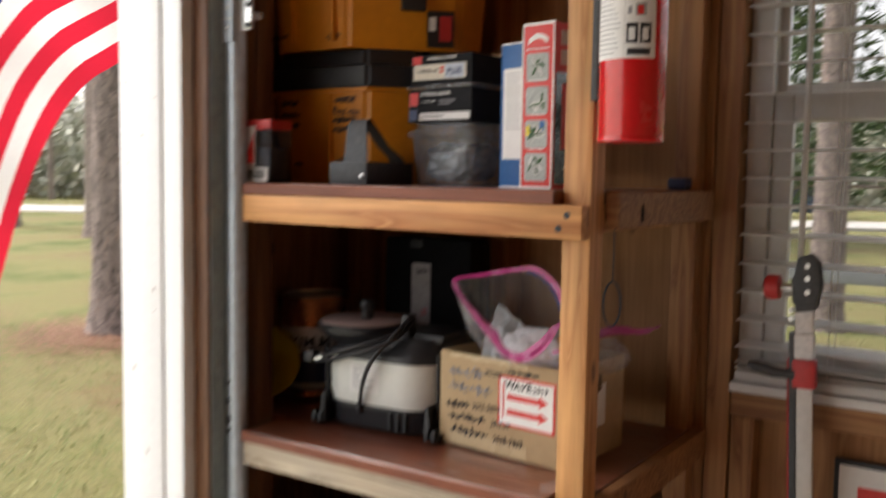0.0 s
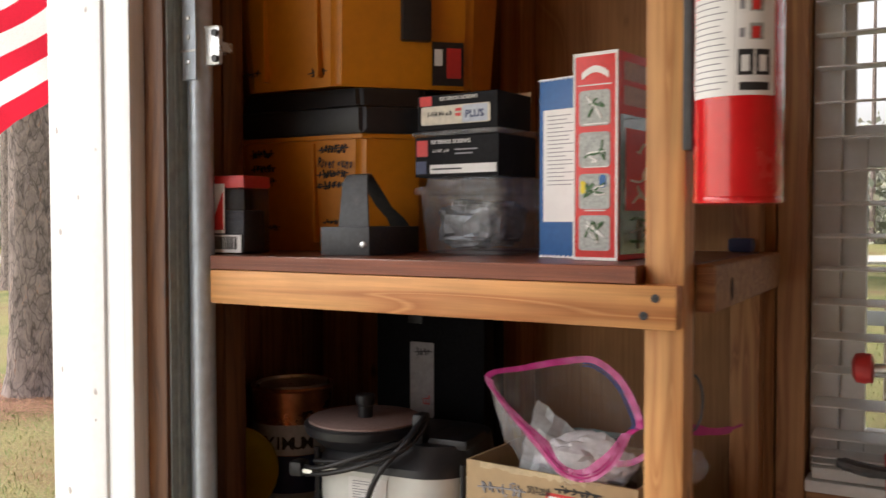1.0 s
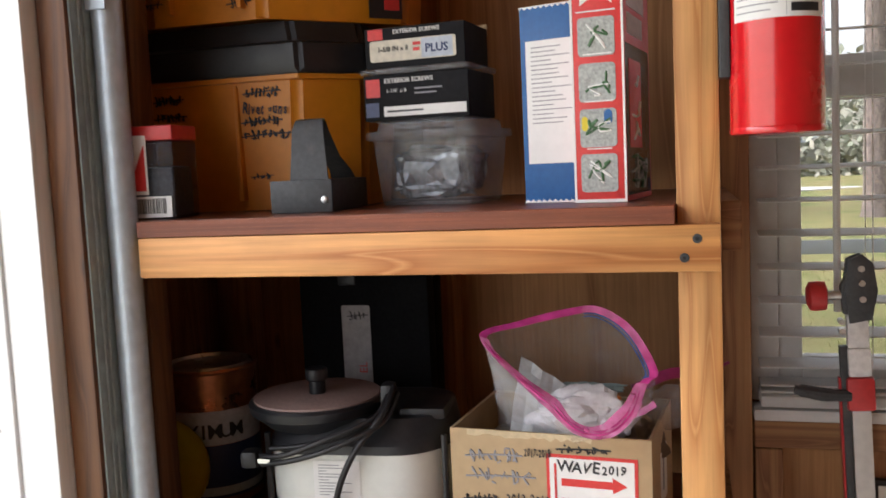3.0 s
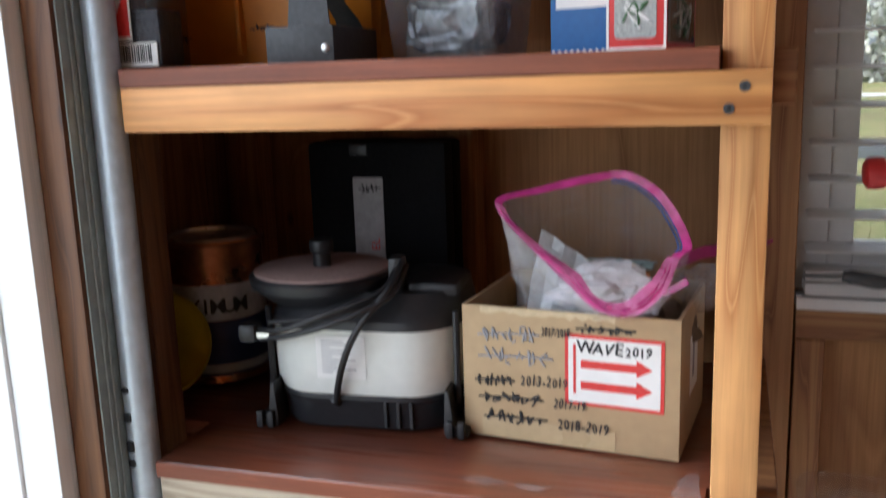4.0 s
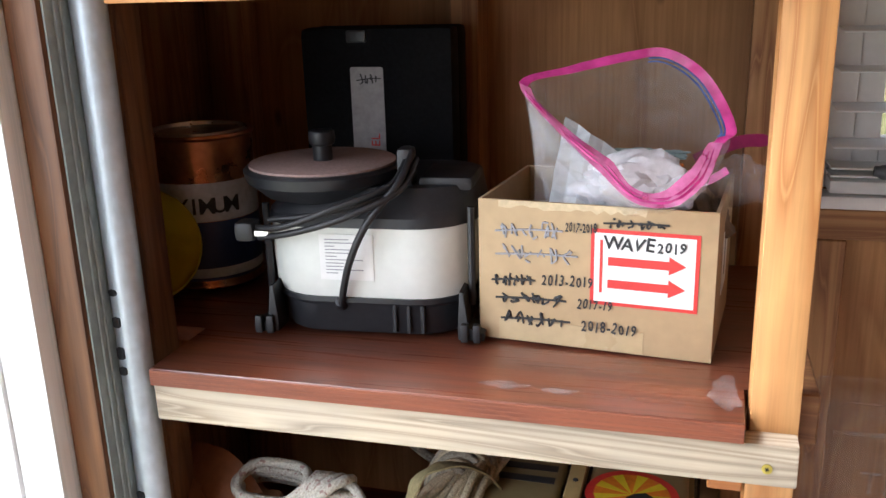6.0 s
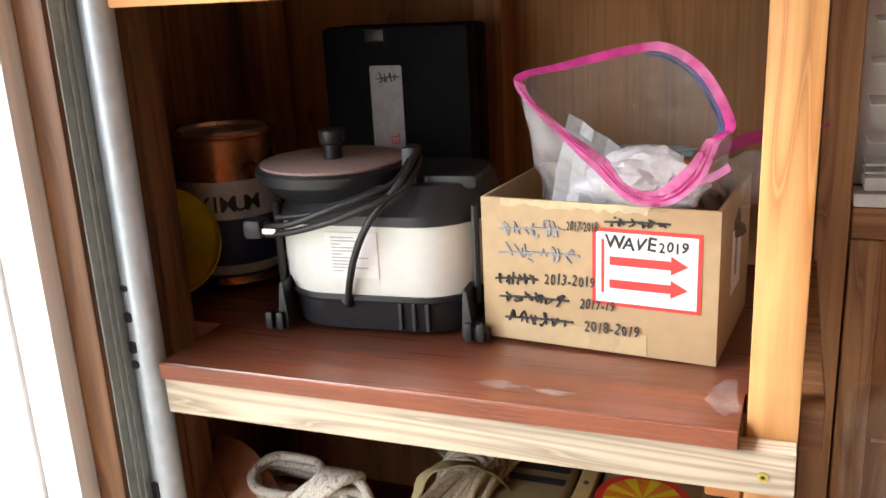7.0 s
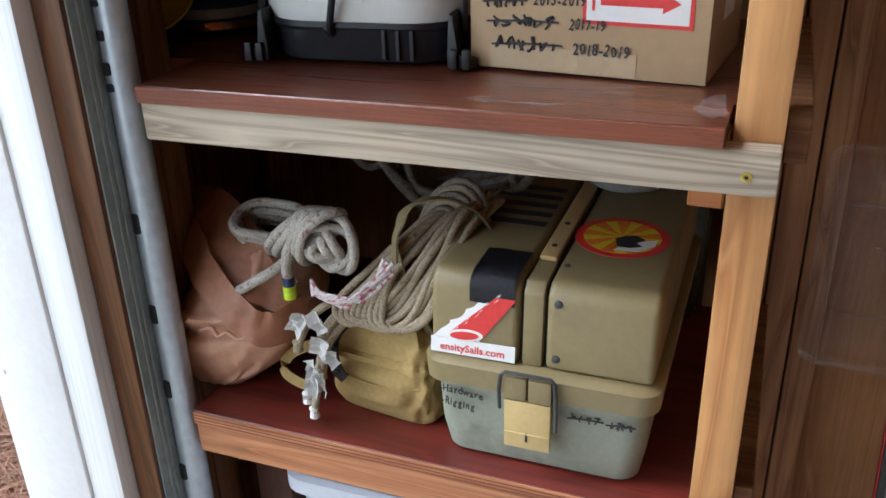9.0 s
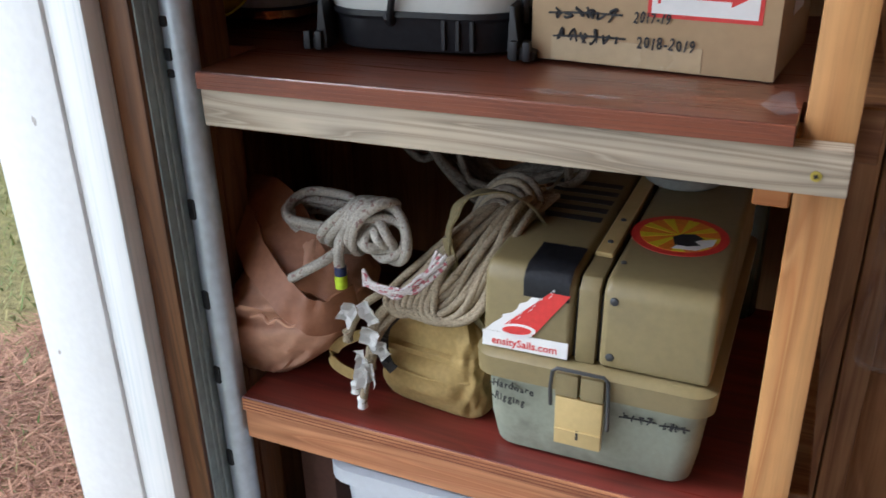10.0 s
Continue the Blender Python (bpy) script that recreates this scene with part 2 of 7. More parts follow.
WEB_STRAP = plain("olive_webbing", (0.20, 0.16, 0.075), 0.8, 0, 0.2, 60, 0.2, 0.8)
BRONZE = plain("bare_can_metal", (0.40, 0.16, 0.07), 0.3, 0.9, 0.15, 20, 0.3, 0.1, dirt=(0.25, 0.08, 0.03))
GRIT_PINK = plain("sanding_disc", (0.30, 0.21, 0.19), 0.8, 0, 0.15, 60, 0.2, 0.5)
VINYL_WHITE = plain("white_vinyl_window", (0.62, 0.60, 0.57), 0.4, 0, 0.03, 20, 0.1, 0.05, dirt=(0.5, 0.48, 0.44))
def lit_through(m, share, color):
    """Lets part of the light pass through a thin sheet."""
    nt = m.node_tree
    tr = nt.nodes.new("ShaderNodeBsdfTranslucent")
    tr.inputs[0].default_value = (*color, 1)
    mx = nt.nodes.new("ShaderNodeMixShader")
    mx.inputs[0].default_value = share
    nt.links.new(nt.nodes["Principled BSDF"].outputs[0], mx.inputs[1]), nt.links.new(tr.outputs[0], mx.inputs[2])
    nt.links.new(mx.outputs[0], nt.nodes["Material Output"].inputs[0])
    return m


BLIND = plain("white_blind_slat", (0.74, 0.73, 0.71), 0.45, 0, 0.03, 20, 0.12, 0.05, dirt=(0.5, 0.47, 0.43))
lit_through(BLIND, 0.4, (0.80, 0.79, 0.76))
CLEAR_BAG = clear("clear_bag_film", (1, 1, 1), 0.10, 0.15, 2.2, 0.62)
CLEAR_TUB = clear("cloudy_tub_plastic", (0.86, 0.88, 0.90), 0.12, 0.20, 1.8, 0.7)
CLEAR_BLISTER = clear("clear_blister_plastic", (0.96, 0.95, 0.93), 0.06, 0.12, 1.9, 0.45)
PINK_FILM = clear("pink_zip_film", (0.90, 0.32, 0.62), 0.12, 0.50, 1.8)
MAGENTA_FILM = clear("magenta_zip_film", (0.66, 0.06, 0.32), 0.2, 0.75, 1.6)
MILKY_FILM = clear("milky_bag_film", (0.97, 0.97, 1.0), 0.12, 0.20, 1.9, 0.80)
BLUE_FILM = clear("blue_zip_film", (0.20, 0.30, 0.70), 0.2, 0.8)


def rope_mat(name, color, fleck, dens):
    m, nt, p = base_mat(name)
    v = shifted(nt, (1, 1, 1))
    n1 = node(nt, "ShaderNodeTexNoise", Scale=420.0, Detail=3.0)
    n2 = node(nt, "ShaderNodeTexNoise", Scale=170.0, Detail=1.0)
    n3 = node(nt, "ShaderNodeTexNoise", Scale=18.0, Detail=3.0)
    for n in (n1, n2, n3):
        nt.links.new(v, n.inputs["Vector"])
    col = ramp(nt, n1.outputs[0], [(0.3, [c * 0.6 for c in color]), (0.7, color)])
    col = mix(nt, "MULTIPLY", 0.6, col, ramp(nt, n3.outputs[0], [(0.3, 0.65), (0.65, 1.0)]))
    col = mix(nt, "MIX", ramp(nt, n2.outputs[0], [(dens, 0.0), (dens + 0.05, 0.8)]), col, fleck)
    nt.links.new(col, p.inputs["Base Color"])
    p.inputs["Roughness"].default_value = 0.9
    bump(nt, p, n1.outputs[0], 0.9, 0.002)
    return m


ROPE = rope_mat("braided_rope", (0.58, 0.54, 0.46), (0.22, 0.11, 0.10), 0.64)
ROPE_TAN = rope_mat("tan_laid_rope", (0.45, 0.37, 0.25), (0.20, 0.15, 0.09), 0.66)
ROPE_RED = rope_mat("red_flecked_cord", (0.74, 0.69, 0.66), (0.36, 0.02, 0.05), 0.56)
ROPE_DARK = rope_mat("old_rope", (0.30, 0.26, 0.20), (0.14, 0.11, 0.08), 0.6)


def bark_mat():
    m, nt, p = base_mat("pine_bark")
    warp = node(nt, "ShaderNodeTexNoise", Scale=7.0, Detail=3.0)
    v = shifted(nt, (1, 1, 0.45))
    nt.links.new(v, warp.inputs["Vector"])
    add = nt.nodes.new("ShaderNodeVectorMath")
    add.operation = "MULTIPLY_ADD"
    add.inputs[1].default_value = (0.22, 0.22, 0.22)
    nt.links.new(warp.outputs["Color"], add.inputs[0]), nt.links.new(v, add.inputs[2])
    vor = node(nt, "ShaderNodeTexVoronoi", Scale=13.0)
    vor.feature = "DISTANCE_TO_EDGE"
    noi = node(nt, "ShaderNodeTexNoise", Scale=16.0, Detail=8.0, Roughness=0.7)
    nt.links.new(add.outputs[0], vor.inputs["Vector"]), nt.links.new(add.outputs[0], noi.inputs["Vector"])
    col = ramp(nt, noi.outputs[0], [(0.3, (0.13, 0.10, 0.09)), (0.48, (0.27, 0.22, 0.20)), (0.60, (0.36, 0.29, 0.26)), (0.70, (0.40, 0.22, 0.14))])
    col = mix(nt, "MULTIPLY", 0.75, col, ramp(nt, vor.outputs[0], [(0.0, 0.35), (0.10, 1.0)]))
    nt.links.new(col, p.inputs["Base Color"])
    p.inputs["Roughness"].default_value = 0.95
    bump(nt, p, noi.outputs[0], 1.0, 0.04)
    return m


def ground_mat():
    m, nt, p = base_mat("winter_lawn")
    tc = nt.nodes.new("ShaderNodeTexCoord")
    a = node(nt, "ShaderNodeTexNoise", Scale=0.45, Detail=5.0, Roughness=0.6)
    b = node(nt, "ShaderNodeTexNoise", Scale=38.0, Detail=5.0, Roughness=0.7)
    for n in (a, b):
        nt.links.new(tc.outputs["Object"], n.inputs["Vector"])
    col = ramp(nt, a.outputs[0], [(0.35, (0.12, 0.16, 0.035)), (0.48, (0.25, 0.235, 0.085)), (0.62, (0.26, 0.215, 0.09)), (0.72, (0.22, 0.115, 0.055))])
    col = mix(nt, "MULTIPLY", 0.8, col, ramp(nt, b.outputs[0], [(0.3, 0.45), (0.7, 1.25)]))
    nt.links.new(col, p.inputs["Base Color"])
    p.inputs["Roughness"].default_value = 1.0
    bump(nt, p, b.outputs[0], 0.8, 0.03)
    return m


def leafy(name, a, b):
    m, nt, p = base_mat(name)
    geo = nt.nodes.new("ShaderNodeNewGeometry")
    nt.links.new(ramp(nt, geo.outputs["Random Per Island"], [(0.0, a), (1.0, b)]), p.inputs["Base Color"])
    p.inputs["Roughness"].default_value = 0.7
    return m


BARK, LAWN = bark_mat(), ground_mat()
NEEDLES = leafy("pine_needles", (0.045, 0.085, 0.030), (0.11, 0.16, 0.06))
GRASS = leafy("grass_blades", (0.09, 0.17, 0.03), (0.36, 0.32, 0.13))
STRAW = leafy("pine_straw", (0.16, 0.065, 0.035), (0.50, 0.28, 0.17))
# Far leaves paled: distance haze is put into their colour.
FARWOOD = leafy("hazed_far_wood", (0.28, 0.31, 0.23), (0.52, 0.50, 0.42))
ROAD = plain("pale_road", (0.50, 0.48, 0.45), 0.9, 0, 0.08, 2, 0.2)
CONCRETE = plain("concrete_floor", (0.34, 0.32, 0.29), 0.85, 0, 0.1, 6, 0.3, 0.3)
HOUSE_WHITE = plain("white_siding", (0.75, 0.75, 0.74), 0.6, 0, 0.03, 2, 0.1)
ROOF_GREY = plain("grey_metal_roof", (0.36, 0.40, 0.43), 0.5, 0.2, 0.06, 2, 0.1)
CAR_BLUE = plain("dark_blue_car_paint", (0.04, 0.06, 0.10), 0.25, 0.2, 0.05, 2, 0.05, 0, coat=0.8)


def cloth(name, color):
    """Thin flag cloth that lets some daylight through."""
    m, nt, p = base_mat(name)
    weave = node(nt, "ShaderNodeTexNoise", Scale=300.0, Detail=2.0)
    nt.links.new(shifted(nt, (1, 1, 1)), weave.inputs["Vector"])
    col = ramp(nt, weave.outputs[0], [(0.3, [c * 0.85 for c in color]), (0.7, color)])
    tr = nt.nodes.new("ShaderNodeBsdfTranslucent")
    mx = nt.nodes.new("ShaderNodeMixShader")
    mx.inputs[0].default_value = 0.55
    p.inputs["Roughness"].default_value = 0.8
    nt.links.new(col, p.inputs["Base Color"]), nt.links.new(col, tr.inputs[0])
    nt.links.new(p.outputs[0], mx.inputs[1]), nt.links.new(tr.outputs[0], mx.inputs[2])
    nt.links.new(mx.outputs[0], nt.nodes["Material Output"].inputs[0])
    return m


FLAG_RED, FLAG_WHITE, FLAG_BLUE = cloth("flag_red", (0.70, 0.02, 0.05)), cloth("flag_white", (0.85, 0.84, 0.84)), cloth("flag_blue", (0.02, 0.035, 0.20))
GLASS, _nt, _p = base_mat("window_glass")
_p.inputs["Transmission Weight"].default_value, _p.inputs["Roughness"].default_value = 1.0, 0.0
_p.inputs["IOR"].default_value = 1.05


# ---- building helpers ----
def root(name, m, label, category, group="", kind=""):
    ob = new(name)
    ob.empty_display_size = 0.02
    ob.matrix_world = m
    return tagged(ob, label, category, group, kind)


def part(name, bm, material, parent=None, label="", angle=35, m=None):
    """Links a bmesh as one mesh object, under a thing or under a part."""
    me = bpy.data.meshes.new(name)
    bmesh.ops.recalc_face_normals(bm, faces=bm.faces)
    bm.to_mesh(me)
    bm.free()
    for one in material if isinstance(material, (list, tuple)) else [material]:
        me.materials.append(one)
    if angle:
        me.shade_smooth()
        me.set_sharp_from_angle(angle=radians(angle))
    ob = new(name, me)
    if parent:
        ob.parent = parent
    if m:
        ob.matrix_basis = m
    if label:
        tagged(ob, label)
    return ob


def bx(x0, x1, y0, y1, z0, z1, bev=0.0, seg=2, bm=None, m=None):
    """A box, with rounded edges if bev is given."""
    bm = bm or bmesh.new()
    t = Matrix.Translation(((x0 + x1) / 2, (y0 + y1) / 2, (z0 + z1) / 2)) @ Matrix.Diagonal((x1 - x0, y1 - y0, z1 - z0, 1))
    vs = bmesh.ops.create_cube(bm, size=1, matrix=m @ t if m else t)["verts"]
    if bev:
        bmesh.ops.bevel(bm, geom=list({e for v in vs for e in v.link_edges}), offset=bev, segments=seg, profile=0.6, affect="EDGES")
    return bm


def cyl(p0, p1, r0, r1=None, n=24, bm=None):
    bm = bm or bmesh.new()
    p0, p1 = Vector(p0), Vector(p1)
    d = p1 - p0
    m = Matrix.Translation((p0 + p1) / 2) @ d.to_track_quat("Z", "Y").to_matrix().to_4x4()
    bmesh.ops.create_cone(bm, cap_ends=True, segments=n, radius1=r0, radius2=r0 if r1 is None else r1, depth=d.length, matrix=m)
    return bm


def lathe(profile, n=32, m=None, bm=None, cap=True):
    """A turned shape from (radius, height) pairs."""
    bm = bm or bmesh.new()
    m = m or Matrix.Identity(4)
    rings = [[bm.verts.new(m @ Vector((r * math.cos(a * math.tau / n), r * math.sin(a * math.tau / n), z))) for a in range(n)] for r, z in profile]
    for a, b in zip(rings, rings[1:]):
        for i in range(n):
            bm.faces.new((a[i], a[(i + 1) % n], b[(i + 1) % n], b[i]))
    if cap:
        bm.faces.new(rings[0]), bm.faces.new(rings[-1])
    return bm


def tube(pts, r, n=8, bm=None, close=False, sub=1):
    """A round cord along points, smoothed through them."""
    bm = bm or bmesh.new()
    pts = [Vector(p) for p in pts]
    if sub > 1:
        fine = []
        for i in range(len(pts) - 1):
            a, b, c, d = pts[max(i - 1, 0)], pts[i], pts[i + 1], pts[min(i + 2, len(pts) - 1)]
            for k in range(sub):
                t = k / sub
                fine.append(0.5 * ((2 * b) + (c - a) * t + (2 * a - 5 * b + 4 * c - d) * t * t + (3 * b - a - 3 * c + d) * t ** 3))
        pts = fine + [pts[-1]]
    up, rings, k = None, [], len(pts)
    for i, p in enumerate(pts):
        d = (pts[(i + 1) % k] - pts[i - 1]) if close else (pts[min(i + 1, k - 1)] - pts[max(i - 1, 0)])
        d = d.normalized() if d.length > 1e-9 else Vector((0, 0, 1))
        up = d.orthogonal().normalized() if up is None else (up - d * up.dot(d)).normalized()
        side = d.cross(up)
        rr = r[i * len(r) // k] if isinstance(r, (list, tuple)) else r
        rings.append([bm.verts.new(p + rr * (math.cos(a * math.tau / n) * up + math.sin(a * math.tau / n) * side)) for a in range(n)])
    for i in range(k if close else k - 1):
        a, b = rings[i], rings[(i + 1) % k]
        for j in range(n):
            bm.faces.new((a[j], a[(j + 1) % n], b[(j + 1) % n], b[j]))
    if not close:
        bm.faces.new(rings[0]), bm.faces.new(rings[-1])
    return bm


def prism(poly, axis, a0, a1, bev=0.0, bm=None, seg=2):
    """A polygon pushed along an axis from a0 to a1."""
    bm = bm or bmesh.new()

    def at(p, h):
        return {"x": (h, p[0], p[1]), "y": (p[0], h, p[1]), "z": (p[0], p[1], h)}[axis]
    lo, hi = [bm.verts.new(at(p, a0)) for p in poly], [bm.verts.new(at(p, a1)) for p in poly]
    fs = [bm.faces.new(lo), bm.faces.new(hi)]
    for i in range(len(poly)):
        j = (i + 1) % len(poly)
        fs.append(bm.faces.new((lo[i], lo[j], hi[j], hi[i])))
    if bev:
        bmesh.ops.bevel(bm, geom=list({e for f in fs for e in f.edges}), offset=bev, segments=seg, profile=0.6, affect="EDGES")
    return bm


def rrect(x0, x1, y0, y1, r, n=5):
    """A rectangle's outline with round corners."""
    out = []
    for cx, cy, s in ((x1 - r, y1 - r, 0), (x0 + r, y1 - r, 1), (x0 + r, y0 + r, 2), (x1 - r, y0 + r, 3)):
        for i in range(n + 1):
            a = (s + i / n) * math.pi / 2
            out.append((cx + r * math.cos(a), cy + r * math.sin(a)))
    return out


def loft(levels, bm=None, cap0=True, cap1=True):
    """A skin over outlines (points, height) stacked upwards."""
    bm = bm or bmesh.new()
    rings = [[bm.verts.new((x, y, z)) for x, y in pts] for pts, z in levels]
    n = len(rings[0])
    for a, b in zip(rings, rings[1:]):
        for i in range(n):
            bm.faces.new((a[i], a[(i + 1) % n], b[(i + 1) % n], b[i]))
    if cap0:
        bm.faces.new(rings[0])
    if cap1:
        bm.faces.new(rings[-1])
    return bm


FACE = Matrix.Rotation(radians(90), 4, "X")  # turns a flat drawing upright, facing -y


def lettering(name, text, size, m, material, parent, bold=0.0, label=""):
    """Flat lettering with the built-in font; m puts its middle in place, facing local +z."""
    cu = bpy.data.curves.new(name, "FONT")
    cu.body, cu.size, cu.align_x, cu.align_y, cu.offset, cu.extrude = text, size, "CENTER", "CENTER", bold, 0.0001
    cu.resolution_u = 2
    tmp = bpy.data.objects.new(name, cu)
    scene.collection.objects.link(tmp)
    me = bpy.data.meshes.new_from_object(tmp.evaluated_get(bpy.context.evaluated_depsgraph_get()))
    bpy.data.objects.remove(tmp)
    me.materials.clear()
    me.materials.append(material)
    ob = new(name, me)
    ob.parent = parent
    ob.matrix_basis = m
    if label:
        tagged(ob, label)
    return ob


def bars(name, rows, m, material, parent, h=0.002, label=""):
    """Lines of unreadable print: rows of (x0, x1, z) in the plane of m."""
    bm = bmesh.new()
    for x0, x1, z in rows:
        bx(x0, x1, z - h / 2, z + h / 2, 0.0, 0.0003, bm=bm)
    return tagged(part(name, bm, material, parent, label, 0, m), kind="stuff")


def handwriting(text, size, x, z, y, parent, lean=0.0, seed=1, bold=0.0004, narrow=0.8, material=None):
    """A hand-lettered line, character by character, uneven in height, slant and spacing, from its left end."""
    rnd = random.Random(seed)
    at = x
    for ch in text:
        step = size * narrow * {"W": 0.86, "M": 0.80, "I": 0.34, "1": 0.46, "-": 0.40, " ": 0.38, "i": 0.30, "t": 0.40, "r": 0.42}.get(ch, 0.60)
        if ch != " ":
            shear = Matrix.Identity(4)
            shear[0][1] = rnd.uniform(0.0, 0.28)
            m = Matrix.Translation((at + step / 2, y, z + (at - x) * math.tan(radians(lean)) + size * rnd.uniform(-0.05, 0.05))) @ Matrix.Rotation(radians(rnd.uniform(-7, 7)), 4, "Y") @ FACE @ shear @ Matrix.Diagonal((narrow * rnd.uniform(0.92, 1.08), rnd.uniform(0.92, 1.12), 1, 1))
            lettering("handwriting", ch, size, m, material or INK, parent, bold)
        at += step


def scribble(name, x0, x1, z, amp, m, material, parent, loops=9, r=0.0006, seed=1):
    """A struck-out handwritten word, with no letter that could be read."""
    rnd = random.Random(seed)
    bm = bmesh.new()
    cell = (x1 - x0) / loops
    for k in range(loops):
        c = x0 + cell * (k + 0.5)
        for _ in range(2):
            pts = [(c + cell * rnd.uniform(-0.42, 0.42), z + amp * rnd.uniform(-1, 1), 0.0002) for _p in range(rnd.choice((2, 3, 4)))]
            tube(pts, r, 4, bm, sub=4)
    tube([(x0 - 0.003, z - amp * 0.25, 0.0003), ((x0 + x1) / 2, z + amp * 0.1, 0.0003), (x1 + 0.003, z + amp * 0.15, 0.0003)], r, 4, bm, sub=4)
    return part(name, bm, material, parent, "", 60, m)




def facing(x, y, z, turn=0.0, tilt=0.0):
    """The place of a drawing on an upright face that looks towards -y, turned about z."""
    return Matrix.Translation((x, y, z)) @ Matrix.Rotation(radians(turn), 4, "Z") @ Matrix.Rotation(radians(tilt), 4, "Y") @ FACE


# ---- the setting ----
def plane_ground():
    bm = bmesh.new()
    bmesh.ops.create_grid(bm, x_segments=60, y_segments=60, size=300)
    for v in bm.verts:
        d = v.co.length
        v.co.z = 0.0 if d < 30 else 0.25 * noise.noise(v.co * 0.03)
    return bm


tagged(part("ground", plane_ground(), LAWN, m=pose(0, 0, -0.12)), "winter lawn with patches of straw and bare soil", "ground", kind="structure")
tagged(part("floor", bx(-1.20, 2.6, -2.3, 1.5, -0.12, 0.0), CONCRETE), "bare concrete shed floor", "floor", kind="structure")
# Unseen ceiling, added so that sky light enters only by the openings.
tagged(part("ceiling", bx(-1.26, 2.6, -2.3, 1.52, 2.45, 2.5), PLY_Z), "unseen plywood ceiling added to close the shed", "ceiling", kind="structure")

WX0, WX1, WZ0, WZ1 = -0.395, 0.46, 1.085, 2.02   # window opening
wall = bx(-1.26, WX0, 1.470, 1.50, -0.12, 2.45)
bx(WX1, 2.6, 1.470, 1.50, -0.12, 2.45, bm=wall)
bx(WX0, WX1, 1.470, 1.50, -0.12, WZ0, bm=wall)
bx(WX0, WX1, 1.470, 1.50, WZ1, 2.45, bm=wall)
tagged(part("wall_back", wall, PLY_Z), "unseen plywood wall added to close the shed between studs", "wall", kind="structure")
wall = bx(-1.245, -1.215, 0.937, 1.470, -0.12, 2.45)
bx(-1.245, -1.215, -2.3, 0.937, 2.12, 2.45, bm=wall)
front = tagged(part("wall_front", wall, PLY_Z), "shed wall with boarded inside face", "wall", kind="structure")
for i in range(5):
    y0 = 0.945 + i * 0.105
    part("plank", bx(-1.2145, -1.2, y0, y0 + 0.102, 0.0, 2.1, 0.0015, 1), PLANK_Z, front)
# Two unseen walls, added to shut out sky light behind the camera.
tagged(part("wall_right", bx(-1.245, 2.6, -2.33, -2.3, -0.12, 2.45), PLY_Z), "unseen plywood wall added to close the shed", "wall", kind="structure")
tagged(part("wall_far", bx(2.6, 2.63, -2.3, 1.5, -0.12, 2.45), PLY_Z), "unseen plywood wall added to close the shed", "wall", kind="structure")


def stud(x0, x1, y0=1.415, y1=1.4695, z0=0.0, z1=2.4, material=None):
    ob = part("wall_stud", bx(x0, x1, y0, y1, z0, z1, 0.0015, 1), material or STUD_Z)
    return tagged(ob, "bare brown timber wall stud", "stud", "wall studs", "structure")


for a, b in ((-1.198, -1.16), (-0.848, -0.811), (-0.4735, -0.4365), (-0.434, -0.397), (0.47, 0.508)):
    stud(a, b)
stud(-0.394, -0.358, 1.420, z1=1.026)
stud(0.02, 0.057, 1.420, z1=1.026)
tagged(part("trim", bx(-0.395, 0.46, 1.416, 1.4695, 1.028, 1.066, 0.0015, 1), STUD_X), "brown timber cross piece below the window", "trim", kind="structure")

# door jamb: painted trim, stained stud
tagged(part("trim", bx(-1.236, -1.1369, 0.896, 0.9355, -0.1, 2.12, 0.003), WHITE_PAINT), "white painted door trim with chips and nail marks", "trim", kind="structure")
jt = tagged(part("trim", bx(-1.1365, -1.0915, 0.900, 0.9355, -0.1, 2.12, 0.002), WHITE_GRAIN), "thinly painted white door stop showing wood grain", "trim", kind="structure")
tagged(part("door_jamb", bx(-1.0905, -1.0575, 0.921, 1.02, 0.0, 2.12, 0.002), JAMB_Z), "dark stained timber door jamb", "jamb", kind="structure")
rnd = random.Random(4)
for k in range(14):
    z, x = rnd.uniform(0.3, 1.9), rnd.uniform(-1.225, -1.145)
    s = rnd.uniform(0.0012, 0.004)
    bm = bmesh.new()
    bmesh.ops.create_uvsphere(bm, u_segments=8, v_segments=5, radius=1)
    for v in bm.verts:
        v.co = Vector((v.co.x * s, v.co.y * 0.0006, v.co.z * s * rnd.uniform(0.8, 1.8))) * (1 + 0.2 * noise.noise(v.co * 3))
    tagged(part("paint_chip", bm, plain("chip", (0.45, 0.42, 0.40), 0.8) if k == 0 else bpy.data.materials["chip"], m=pose(x, 0.8962, z)), "small chip and nail mark in white trim", "chip", "paint chips", "structure")


